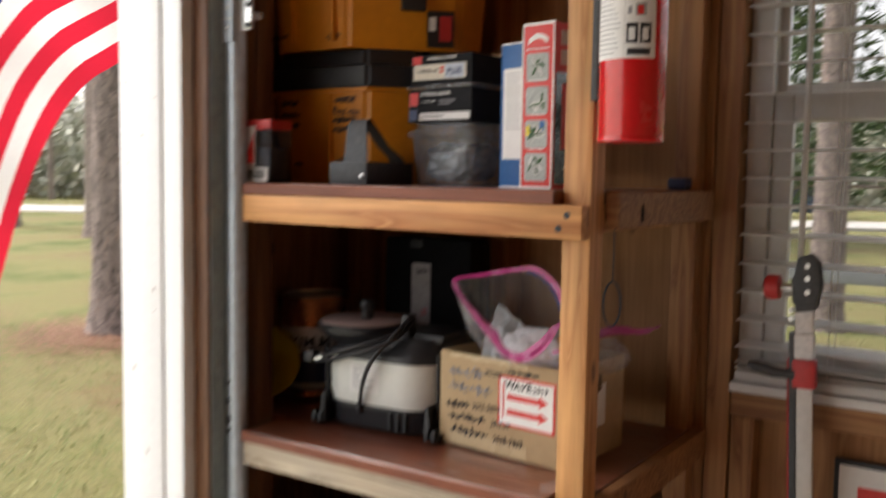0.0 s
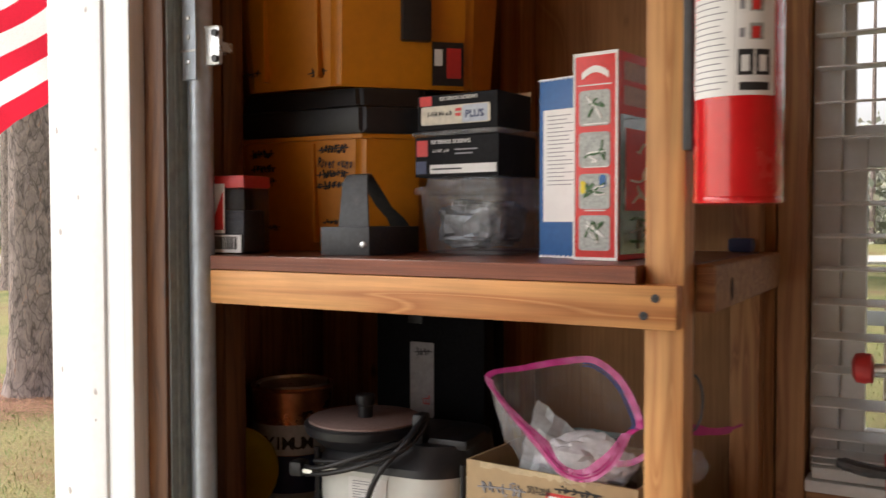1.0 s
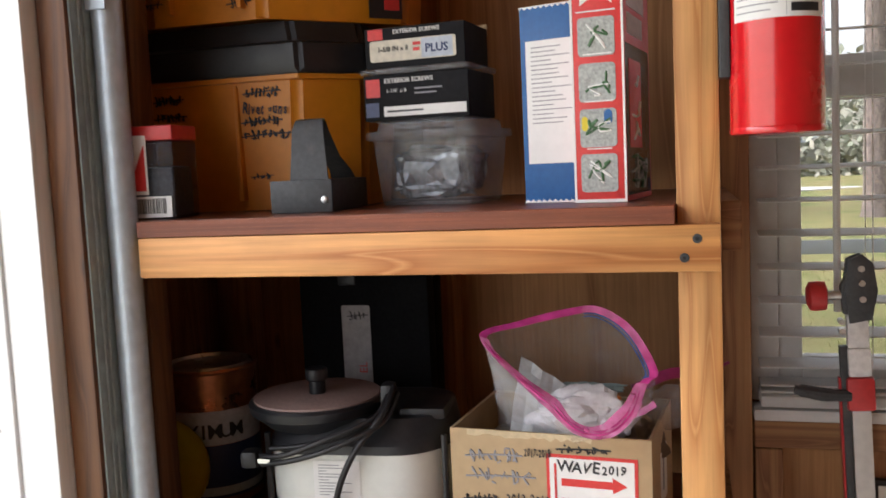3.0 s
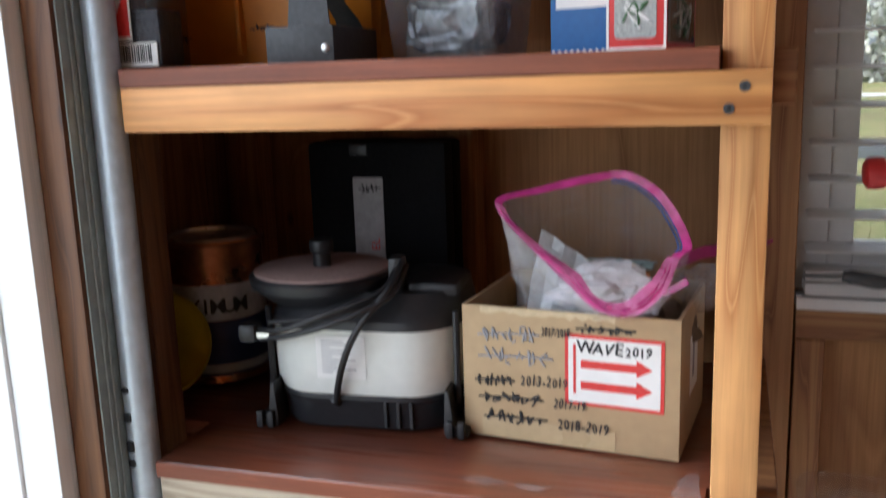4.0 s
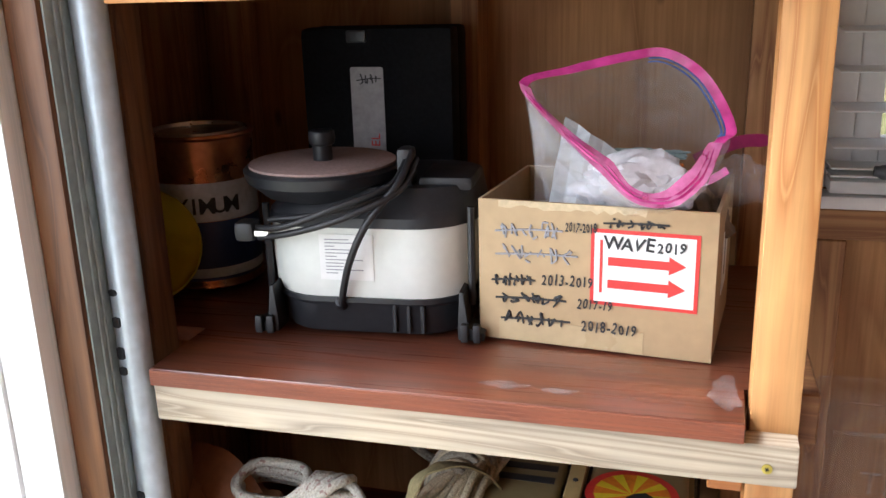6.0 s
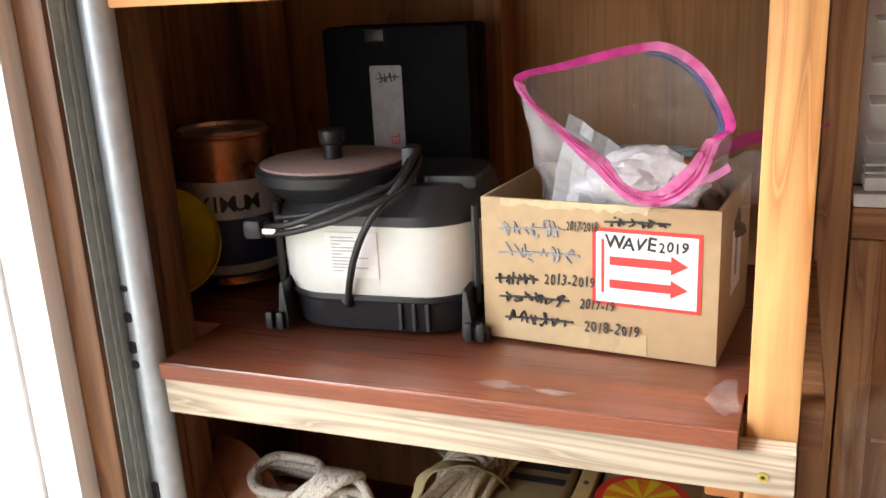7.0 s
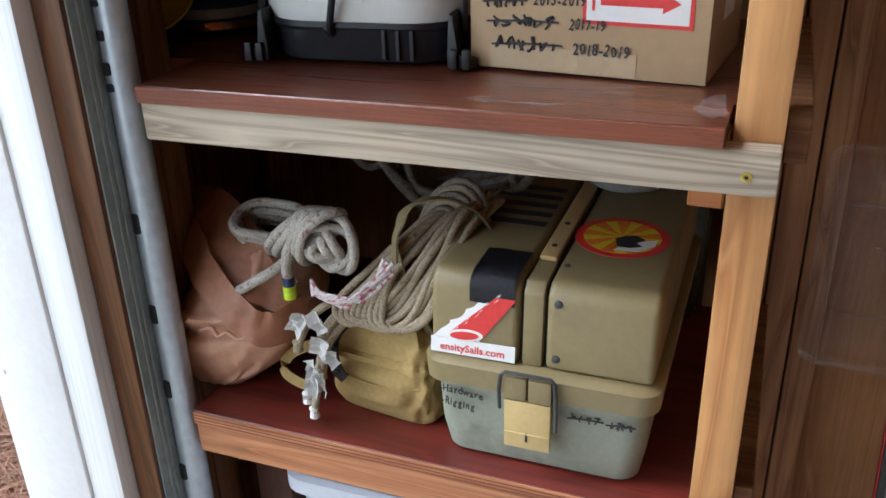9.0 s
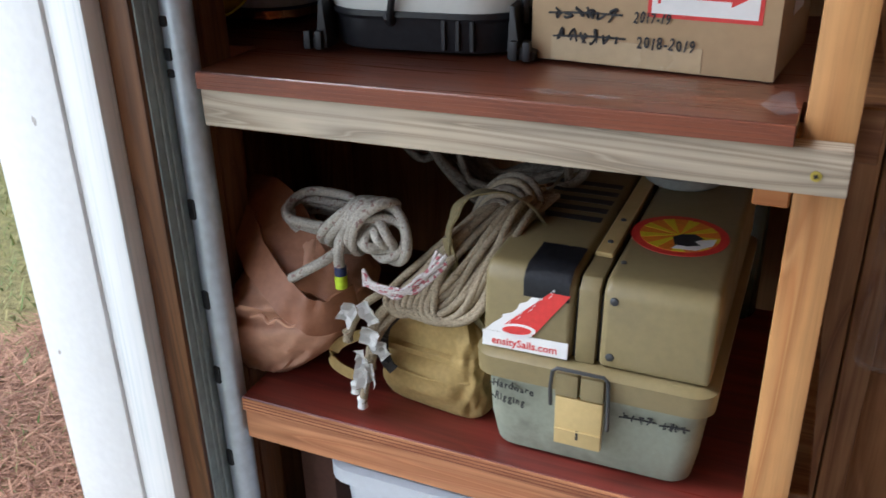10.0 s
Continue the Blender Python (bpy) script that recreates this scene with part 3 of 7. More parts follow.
# window with blind
def window():
    w = tagged(new("window_1"), "white vinyl sash window behind an open slatted blind", "window", kind="structure")
    fr = bx(WX0, WX0 + 0.036, 1.45, 1.50, WZ0, WZ1, 0.003)
    bx(WX1 - 0.036, WX1, 1.45, 1.50, WZ0, WZ1, 0.003, bm=fr)
    bx(WX0 + 0.036, WX1 - 0.036, 1.45, 1.50, WZ0, WZ0 + 0.03, 0.003, bm=fr)
    bx(WX0 + 0.036, WX1 - 0.036, 1.45, 1.50, WZ1 - 0.03, WZ1, 0.003, bm=fr)
    part("window_frame", fr, VINYL_WHITE, w)
    lo = bx(WX0 + 0.036, WX0 + 0.067, 1.458, 1.48, WZ0 + 0.03, 1.541, 0.003)
    bx(WX1 - 0.067, WX1 - 0.036, 1.458, 1.48, WZ0 + 0.03, 1.541, 0.003, bm=lo)
    bx(WX0 + 0.067, WX1 - 0.067, 1.458, 1.48, 1.498, 1.541, 0.003, bm=lo)
    bx(WX0 + 0.067, WX1 - 0.067, 1.458, 1.48, WZ0 + 0.03, WZ0 + 0.062, 0.003, bm=lo)
    part("lower_sash", lo, VINYL_WHITE, w)
    up = bx(WX0 + 0.036, WX0 + 0.05, 1.482, 1.498, 1.543, WZ1 - 0.03, 0.002)
    bx(WX1 - 0.05, WX1 - 0.036, 1.482, 1.498, 1.543, WZ1 - 0.03, 0.002, bm=up)
    bx(WX0 + 0.05, WX1 - 0.05, 1.482, 1.498, 1.543, 1.556, 0.002, bm=up)
    part("upper_sash", up, VINYL_WHITE, w)
    for z0, z1, y in ((WZ0 + 0.062, 1.498, 1.47), (1.556, WZ1 - 0.03, 1.49)):
        g = part("pane", bx(WX0 + 0.051, WX1 - 0.051, y, y + 0.003, z0, z1), GLASS, w)
        g.visible_shadow = False
    part("window_sill", bx(WX0 - 0.0005, WX1, 1.405, 1.4495, 1.068, 1.084, 0.003), VINYL_WHITE, w)


window()
blind = root("window_blind", pose(0, 0, 0), "white slatted window blind, slats open, hanging in the window", "blind")
sl = bx(WX0 + 0.008, WX1 - 0.008, -0.0235, 0.0235, -0.0012, 0.0012, 0.0008, 1)
first = part("slat", sl, BLIND, blind, m=pose(0, 1.423, 1.1445, 4))
for i in range(1, 20):
    o = first.copy()
    scene.collection.objects.link(o)
    o.matrix_basis = pose(0, 1.423, 1.1445 + i * 0.0437, 4 + 1.5 * math.sin(i * 2.1), 0.25 * math.sin(i * 5.3))
part("bottom_rail", bx(WX0 + 0.008, WX1 - 0.008, 1.40, 1.447, 1.088, 1.104, 0.004), BLIND, blind)
for k in range(2):
    part("slat", bx(WX0 + 0.008, WX1 - 0.008, 1.40, 1.447, 1.108 + k * 0.009, 1.1105 + k * 0.009, 0.0008, 1), BLIND, blind)
part("head_rail", bx(WX0 + 0.006, WX1 - 0.006, 1.40, 1.448, 1.985, WZ1 - 0.004, 0.003), BLIND, blind)
part("tilt_wand", cyl((-0.296, 1.392, 1.985), (-0.293, 1.392, 1.22), 0.0045, n=8), BLIND, blind, "hanging tilt wand")
for x in (-0.25, 0.10, 0.40):
    cd = bmesh.new()
    for y in (1.3985, 1.4485):
        tube([(x, y, 1.10), (x, y, 1.99)], 0.0007, 5, cd)
    part("ladder_cord", cd, BLIND, blind)


# garage door track
def door_track():
    t = root("door_track", pose(0, 0, 0), "galvanised steel garage door track fixed to the jamb", "door track")
    fl = bx(-1.0570, -1.0550, 0.926, 0.975, 0.0, 1.95, 0.0004, 1)
    part("flange", fl, GALV_DULL, t, "dull greenish galvanised flange")
    for y0, y1 in ((0.936, 0.939), (0.944, 0.947)):
        part("bead", bx(-1.0548, -1.0530, y0, y1, 0.0, 1.95, 0.001, 1), GALV_DULL, t)
    pts = []
    for i in range(15):   # rolled channel, open at the back
        a = radians(-200 + i * 20)
        pts.append((-1.0425 + 0.0155 * math.cos(a), 0.967 + 0.0155 * math.sin(a)))
    inner = [(-1.0425 + 0.0140 * math.cos(radians(-200 + i * 20)), 0.967 + 0.0140 * math.sin(radians(-200 + i * 20))) for i in range(15)]
    part("channel", prism(pts + inner[::-1], "z", 0.0, 1.95), GALV, t)
    for z, h in ((0.54, 0.022), (0.655, 0.022), (0.75, 0.022), (0.855, 0.022), (0.995, 0.008), (1.013, 0.012), (1.044, 0.010), (1.073, 0.006)):
        part("slot", prism(rrect(-0.0042, 0.0042, -h / 2, h / 2, 0.002, 2), "y", -0.0012, 0.0016), BLACK_PLASTIC, t, "dark punched slot", 0,
             pose(-1.0466, 0.9515, z, 0, 0, -14))
    j = part("joint_plate", bx(-1.0540, -1.0310, 0.9485, 0.9510, 1.60, 1.95, 0.0005, 1), GALV, t)
    part("joint_line", bx(-1.0540, -1.0310, 0.9468, 0.9484, 1.634, 1.6365), STEEL, j)
    for z in (1.652, 1.622, 1.675):
        part("rivet", lathe([(0.0035, 0), (0.003, 0.0015), (0.001, 0.0022)], 10, Matrix.Translation((-1.043, 0.9484, z)) @ Matrix.Rotation(radians(90), 4, "X")), STEEL, j)
    b = part("bracket", bx(-1.0262, -1.0, 0.958, 0.960, 1.617, 1.664, 0.004), STEEL, t, "bright slotted steel bracket")
    bx_ = bx(-1.0262, -1.004, 0.960, 0.985, 1.634, 1.646, 0.001, 1)
    part("tongue", bx_, STEEL, b)
    for z in (1.655, 1.624):
        part("bolt", cyl((-1.006, 0.958, z), (-1.006, 0.953, z), 0.0045, n=6), DARK_STEEL, b, "dark bolt head")


door_track()


# ---- the shelf unit ----
def shelf_unit():
    s = root("shelf_unit", pose(0, 0, 0), "home-made open timber shelf unit with red-stained plywood shelves", "shelf")
    part("post", bx(-0.486, -0.4485, 0.9815, 1.02, 0.0, 2.4, 0.002), PINE_Z, s)
    part("post", bx(-1.086, -1.0565, 1.0225, 1.060, 0.0, 2.4, 0.002), JAMB_Z, s)
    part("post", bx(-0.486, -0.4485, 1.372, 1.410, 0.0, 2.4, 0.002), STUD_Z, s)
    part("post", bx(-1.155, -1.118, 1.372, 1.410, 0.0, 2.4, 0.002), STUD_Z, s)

    def outline(front, right):
        return [(-1.022, front), (right, front), (right, 1.0205), (-0.4485, 1.0205), (-0.4485, 1.371), (-1.117, 1.371), (-1.117, 1.41), (-1.19, 1.41), (-1.19, 1.0615), (-1.022, 1.0615)]

    for front, right, top, thick, shelf_mat, rail_mat, rz0, rz1, name in (
            (0.9605, -0.487, 1.3865, 0.0170, STAIN_UP, PINE_X, 1.328, 1.369, "upper"),
            (0.9560, -0.4905, 1.0035, 0.0165, STAIN_X, GREY_X, 0.950, 0.9865, "middle"),
            (0.9570, -0.487, 0.6285, 0.0165, STAIN_LOW, LOW_X, 0.5725, 0.6115, "lower")):
        board = part("shelf_board", prism(outline(front, right), "z", top - thick, top, 0.0008, seg=1), shelf_mat, s, {"upper": "plum-stained plywood shelf", "middle": "red-brown stained plywood shelf, scuffed", "lower": "deep red stained plywood shelf"}[name])
        part("edge_band", bx(-1.021, right - 0.0005, front - 0.0022, front - 0.0002, top - thick + 0.0004, top - 0.0006, 0.0004, 1), LOW_X if name == "lower" else PLY_EDGE, board, "bare ply edge, reddish")
        for k in range(3):
            z = top - thick + thick * (k + 1) / 4
            part("glue_line", bx(-1.02, right - 0.001, front - 0.0026, front - 0.0020, z - 0.0006, z + 0.0006), PLY_CORE, board)
        if name == "middle":
            for sx, sy, rx_, ry_, sd in ((-0.505, 1.010, 0.016, 0.040, 1), (-0.690, 0.990, 0.030, 0.010, 2), (-0.640, 0.985, 0.022, 0.007, 3)):
                ring_ = []
                for i in range(26):
                    an = i * math.tau / 26
                    k_ = 0.75 + 0.5 * noise.noise((math.cos(an) * 1.8 + sd, math.sin(an) * 1.8, sd))
                    ring_.append((sx + rx_ * k_ * math.cos(an), sy + ry_ * k_ * math.sin(an)))
                part("scuff", prism(ring_, "z", top, top + 0.0003), SCUFF, board, "pale scuffed patch", 0)
        rail = part("rail", bx(-1.021, -0.4495, 0.9585, 0.981, rz0, rz1, 0.002), rail_mat, s, {"upper": "bright pine front rail", "middle": "grey weathered front rail", "lower": "reddish pine front rail"}[name])
        for x, z in {"upper": ((-0.469, 1.357), (-0.480, 1.3405)), "middle": ((-0.4725, 0.9655),), "lower": ((-0.470, 0.59),)}[name]:
            sc = lathe([(0.0042, 0.0), (0.0040, 0.0008), (0.0022, 0.0009), (0.0018, 0.0001)], 14, Matrix.Translation((x, 0.9583, z)) @ Matrix.Rotation(radians(90), 4, "X"))
            part("screw", sc, BRASS if name == "middle" else DARK_STEEL, rail, "countersunk screw head")
            part("screw_cross", prism(rrect(-0.0016, 0.0016, -0.0005, 0.0005, 0.0002, 1), "y", -0.0004, 0.0, bm=prism(rrect(-0.0005, 0.0005, -0.0016, 0.0016, 0.0002, 1), "y", -0.0004, 0.0)), INK, rail, "", 0, pose(x, 0.9575, z, 0, 30, 0))
        if name == "middle":   # the middle shelf sags to its hinge-side end
            lean = pose(-0.45, 0, top, 0, -0.55, 0) @ pose(0.45, 0, -top)
            board.matrix_basis, rail.matrix_basis = lean, lean
        part("cleat", bx(-0.5155, -0.4875, 0.9830, 1.37, top - thick - (0.060 if name == "middle" else 0.040), top - thick - 0.0005, 0.0015, 1), PINE_X, s, "pine bearer under the shelf end")
        sr = part("side_rail", bx(-0.4480, -0.4290, 1.021, 1.405, top - thick - 0.030, top - 0.001, 0.0015, 1), STUD_X, s)
        if name == "upper":
            part("knot_hole", prism([(1.098 + 0.005 * math.cos(k * math.tau / 14), 1.358 + 0.012 * math.sin(k * math.tau / 14)) for k in range(14)], "x", -0.4296, -0.4284), BLACK_FELT, sr, "dark oval knot hole", 0)


shelf_unit()


# loop under the shelf, ring on the boarded wall
hook = root("cord_loop", pose(-0.4700, 1.104, 1.262, 0, 0, 40), "small dark cord loop hanging under the shelf", "cord")
ring = [(0.012 * math.sin(a * math.tau / 20), 0.0, -0.028 + 0.03 * math.cos(a * math.tau / 20)) for a in range(20)]
part("ring", tube(ring, 0.0016, 6, close=True), DARK_STEEL, hook)
part("cord", tube([(0, 0, 0.001), (0.001, 0.001, 0.05), (0, 0, 0.1078)], 0.0010, 6, sub=3), DARK_STEEL, hook)
hook = root("wall_hook", pose(-1.1995, 1.19, 1.262, 0, 0, 90), "dark oval ring handle on the boarded wall", "hook")
ring = [(0.010 * math.sin(a * math.tau / 20), -0.004, 0.018 * math.cos(a * math.tau / 20)) for a in range(20)]
part("ring", tube(ring, 0.0022, 6, close=True), DARK_STEEL, hook)


# ---- upper shelf ----
UP, MID, LOW = 1.3870, 1.0040, 0.6290


def tote(m, w, d, h, lid, cl, cr, ribs, label):
    """An eight-sided tub; cl and cr are the widths of its cut corners."""
    t = root("tool_tote", m, label, "tote")

    def oct_(k):
        x0, x1, y0, y1 = -k, w + k, -k, d + k
        return [(x0 + cl, y0), (x1 - cr, y0), (x1, y0 + cr), (x1, y1 - cr * 0.6), (x1 - cr * 0.6, y1), (x0 + cl * 0.6, y1), (x0, y1 - cl * 0.6), (x0, y0 + cl)]
    body = loft([(oct_(-0.016), 0.004), (oct_(-0.012), 0.0), (oct_(-0.012), 0.001), (oct_(-0.003), h * 0.96), (oct_(0.002), h * 0.965), (oct_(0.002), h)])
    bmesh.ops.bevel(body, geom=[e for e in body.edges if abs(e.verts[0].co.z - e.verts[1].co.z) > 0.02], offset=0.008, segments=3, affect="EDGES")
    b = part("body", body, YELLOW_TUB, t)
    for x in ribs:
        part("rib", prism([(x - 0.0030, 0.012), (x + 0.0030, 0.012), (x + 0.002, h * 0.94), (x - 0.002, h * 0.94)], "y", 0.0005, 0.014, 0.0008, seg=1), YELLOW_TUB, b)
    if lid:
        lb = loft([(oct_(0.004), h + 0.0005), (oct_(0.006), h + 0.006), (oct_(0.004), h + lid * 0.55), (oct_(-0.006), h + lid * 0.62), (oct_(-0.012), h + lid)])
        bmesh.ops.bevel(lb, geom=[e for e in lb.edges if abs(e.verts[0].co.z - e.verts[1].co.z) > 0.01], offset=0.006, segments=2, affect="EDGES")
        part("lid", lb, BLACK_PLASTIC, t, "black plastic lid")
    return t


t1 = tote(pose(-1.170, 1.112, UP, 0, 0, 0), 0.330, 0.22, 0.155, 0.062, 0.060, 0.062, (0.188,), "yellow plastic tote with black lid and scrawled-out marker notes")
handwriting("Rivet guns", 0.0165, 0.196, 0.119, 0.0016, t1, -3, 5, 0.0005, 0.66)
for i, (x0, x1, z, a) in enumerate(((0.200, 0.242, 0.137, 0.006), (0.195, 0.241, 0.104, 0.0055), (0.194, 0.253, 0.088, 0.006), (0.080, 0.116, 0.134, 0.006), (0.080, 0.118, 0.114, 0.0055), (0.084, 0.118, 0.096, 0.006))):
    scribble("crossed_out_note", x0, x1, z, a, facing(0, 0.0015 + (0.155 - z) * 0.06, 0), INK, t1, 8, 0.0011, i)
for i, (x0, x1, z) in enumerate(((0.201, 0.224, 0.040), (0.105, 0.122, 0.032))):
    scribble("marker_note", x0, x1, z, 0.0045, facing(0, 0.0088, 0), INK, t1, 3, 0.0008, 20 + i)
t2 = tote(pose(-1.195, 1.092, UP + 0.218, 0, 0, 0), 0.400, 0.30, 0.17, 0.05, 0.100, 0.130, (0.145, 0.235), "yellow plastic tote stacked on another, printed label on its side")
for i, (x0, x1, z) in enumerate(((0.218, 0.243, 0.020), (0.100, 0.130, 0.026))):
    scribble("marker_note", x0, x1, z, 0.0055, facing(0, 0.0104, 0), INK, t2, 4, 0.0009, 30 + i)
CH = Matrix.Translation((0.270, 0.0, 0)) @ Matrix.Rotation(radians(45), 4, "Z")
part("clasp", bx(0.085, 0.125, -0.008, 0.008, 0.060, 0.135, 0.004), BLACK_PLASTIC, t2, "black lid clasp", 35, CH)
lab = part("label", bx(0.128, 0.172, 0.0035, 0.0048, 0.004, 0.062), BLACK_PLASTIC, t2, "black and red printed label", 0, CH)
part("red_panel", bx(0.148, 0.168, 0.0028, 0.0034, 0.014, 0.054), RED_PLASTIC, lab)
part("white_panel", bx(0.131, 0.142, 0.0028, 0.0034, 0.030, 0.052), PAPER, lab)


def carton(name, w, d, h, material, m, label, category="box", bev=0.001):
    c = root(name, m, label, category)
    part("body", bx(0, w, 0, d, 0, h, bev), material, c)
    return c


# screw boxes on a clear tub
tub = root("storage_tub", pose(-0.822, 1.118, UP, 0, 0, -6), "cloudy clear plastic tub with lid holding bagged hardware", "tub")
o = lambda k, x0=0.0, x1=0.13, y0=0.0, y1=0.115: rrect(x0 - k, x1 + k, y0 - k, y1 + k, 0.014)
part("body", loft([(o(-0.012), 0.003), (o(-0.008), 0.0), (o(-0.006), 0.004), (o(0.0), 0.074)], cap1=False), CLEAR_TUB, tub)
part("lid", loft([(o(0.005), 0.074), (o(0.006), 0.076), (o(0.005), 0.083), (o(-0.004), 0.085), (o(-0.006), 0.094), (o(-0.010), 0.095)]), CLEAR_TUB, tub)
bag = bmesh.new()
bmesh.ops.create_icosphere(bag, subdivisions=4, radius=1)
for v in bag.verts:
    n = v.co.normalized()
    q = Vector([math.copysign(abs(c) ** 0.5, c) for c in n])
    k = 1 + 0.16 * noise.noise(n * 2.2) + 0.18 * abs(noise.noise(n * 5.5)) - 0.06
    v.co = Vector((0.064 + q.x * 0.047 * k, 0.055 + q.y * 0.043 * k, 0.037 + q.z * 0.030 * min(k, 1.08)))
part("bagged_screws", bag, plain("bagged_hardware", (0.20, 0.21, 0.22), 0.18, 0.5, 0.5, 60, 0.8, 0.6, dirt=(0.62, 0.62, 0.62)), tub, "plastic bag of grey hardware", 14)

lb = carton("screw_box", 0.125, 0.09, 0.050, CARD_BLACK, pose(-0.826, 1.122, UP + 0.0960, 0, 0, -6), "black plastic screw box with printed wrap and clear lid")
part("lid", bx(-0.003, 0.128, -0.003, 0.093, 0.0505, 0.0575, 0.003), CLEAR_TUB, lb, "clear lid")
part("foot", bx(0.004, 0.121, 0.004, 0.086, -0.0008, 0.0005), CLEAR_TUB, lb)
part("logo", bx(0.003, 0.020, -0.0006, 0, 0.026, 0.046), RED_INK, lb, "plain red logo panel")
lettering("lettering", "EXTERIOR SCREWS", 0.0068, facing(0.055, -0.0006, 0.043), PAPER, lb, 0.0001)
lettering("lettering", "1-1/4\" x 8", 0.0062, facing(0.040, -0.0006, 0.032), PAPER, lb)
part("strip", bx(0.024, 0.122, -0.0006, 0, 0.004, 0.015), PAPER, lb, "pale strip with a screw drawn on it")
part("screw_drawing", bx(0.028, 0.072, -0.0010, -0.0006, 0.0085, 0.0105), DARK_STEEL, lb)
part("blue_panel", bx(0.002, 0.018, -0.0006, 0, 0.004, 0.020), NAVY, lb)
bars("print_block", [(0.062, 0.095, 0.033), (0.062, 0.088, 0.028)], facing(0, -0.0006, 0), GREY_INK, lb, 0.0018)

ub = carton("screw_box", 0.118, 0.082, 0.044, CARD_BLACK, pose(-0.822, 1.122, UP + 0.1538, 0, 0, -5), "open-topped dark cardboard screw box with pale label")
part("logo", bx(0.004, 0.022, -0.0006, 0, 0.031, 0.043), RED_INK, ub, "plain red logo panel")
lettering("lettering", "EXTERIOR SCREWS", 0.0064, facing(0.062, -0.0006, 0.0385), PAPER, ub, 0.0001)
part("label", prism(rrect(0.006, 0.108, 0.007, 0.030, 0.003, 3), "y", -0.0006, 0.0), plain("cream_label", (0.62, 0.57, 0.46), 0.5), ub, "pale label", 0)
part("plus_panel", bx(0.068, 0.1045, -0.0009, -0.0006, 0.008, 0.029), plain("pale_blue_card", (0.45, 0.50, 0.58), 0.5), ub)
lettering("lettering", "PLUS", 0.0125, facing(0.086, -0.0013, 0.0175), NAVY, ub, 0.0004)
lettering("lettering", "1-5/8 IN x 8", 0.0075, facing(0.034, -0.0010, 0.020), INK, ub, 0.0002)
bars("print_block", [(0.058, 0.067, 0.024), (0.058, 0.066, 0.018)], facing(0, -0.0009, 0), RED_INK, ub, 0.0035)
part("flap", bx(0.0, 0.118, 0.082, 0.084, 0.036, 0.05, 0.0006, 1), CARDBOARD, ub, "raised carton flap")

# magnetic pick-up tool
mg = root("magnet_base", pose(-0.900, 1.022, UP, 0, 0, 4), "dark steel magnet block with a bent strap handle", "tool")
part("block", bx(0, 0.068, 0, 0.13, 0, 0.034, 0.001), DARK_STEEL, mg)
part("rivet", lathe([(0.0042, 0), (0.0036, 0.0018), (0.0012, 0.0026)], 12, Matrix.Translation((0.060, -0.0002, 0.013)) @ Matrix.Rotation(radians(90), 4, "X")), STEEL, mg)
st = bmesh.new()
prof = [(0.010, 0.034), (0.014, 0.088), (0.020, 0.097), (0.030, 0.099), (0.050, 0.088), (0.085, 0.060), (0.118, 0.044), (0.128, 0.034)]
wid = [0.021, 0.017, 0.015, 0.014, 0.011, 0.011, 0.013, 0.015]
rows_ = []
for (y, z), wd in zip(prof, wid):
    rows_.append([st.verts.new((0.040 + sx * wd, y + dy, z + dz)) for sx, dy, dz in ((-1, 0, 0), (1, 0, 0), (1, 0.0028, -0.0016), (-1, 0.0028, -0.0016))])
for a, b in zip(rows_, rows_[1:]):
    for i in range(4):
        st.faces.new((a[i], a[(i + 1) % 4], b[(i + 1) % 4], b[i]))
st.faces.new(rows_[0]), st.faces.new(rows_[-1])
part("handle", st, DARK_STEEL, mg, "bent flat strap handle")

# gift-light boxes
bb = carton("clip_box", 0.062, 0.075, 0.200, BLUE_INK, pose(-0.640, 1.088, UP, 0, 0, -16), "tall blue carton with white instruction panel")
part("panel", bx(0.006, 0.061, -0.0006, 0, 0.040, 0.165), PAPER, bb, "white panel of small print")
bars("print_block", [(0.012, 0.012 + 0.044 * (0.75 + 0.25 * math.sin(i * 3.7)), 0.158 - i * 0.0045) for i in range(18)], facing(0, -0.0006, 0), GREY_INK, bb, 0.0010)
for z0 in (0.0, 0.196):
    zz = [(0.0, z0 + (0 if z0 == 0 else 0.004)), (0.062, z0 + (0 if z0 == 0 else 0.004))]
    for i in range(21):
        zz.append((0.062 - 0.062 * i / 20, z0 + 0.002 + (0.0012 if i % 2 else -0.0012)))
    part("border", prism(zz, "y", -0.0006, 0.0), PAPER, bb, "white zigzag border", 0)
rb = carton("clip_box", 0.0515, 0.128, 0.217, RED_INK, pose(-0.583, 1.046, UP, 0, 0, -8), "tall red carton with four picture panels and clear-backed side")
for x0, x1, z0, z1 in ((0.0, 0.0022, 0.0, 0.217), (0.0493, 0.0515, 0.0, 0.217), (0.0022, 0.0493, 0.0, 0.003), (0.0022, 0.0493, 0.2135, 0.217)):
    part("border", bx(x0, x1, -0.0006, 0, z0, z1), PAPER, rb, "white border")
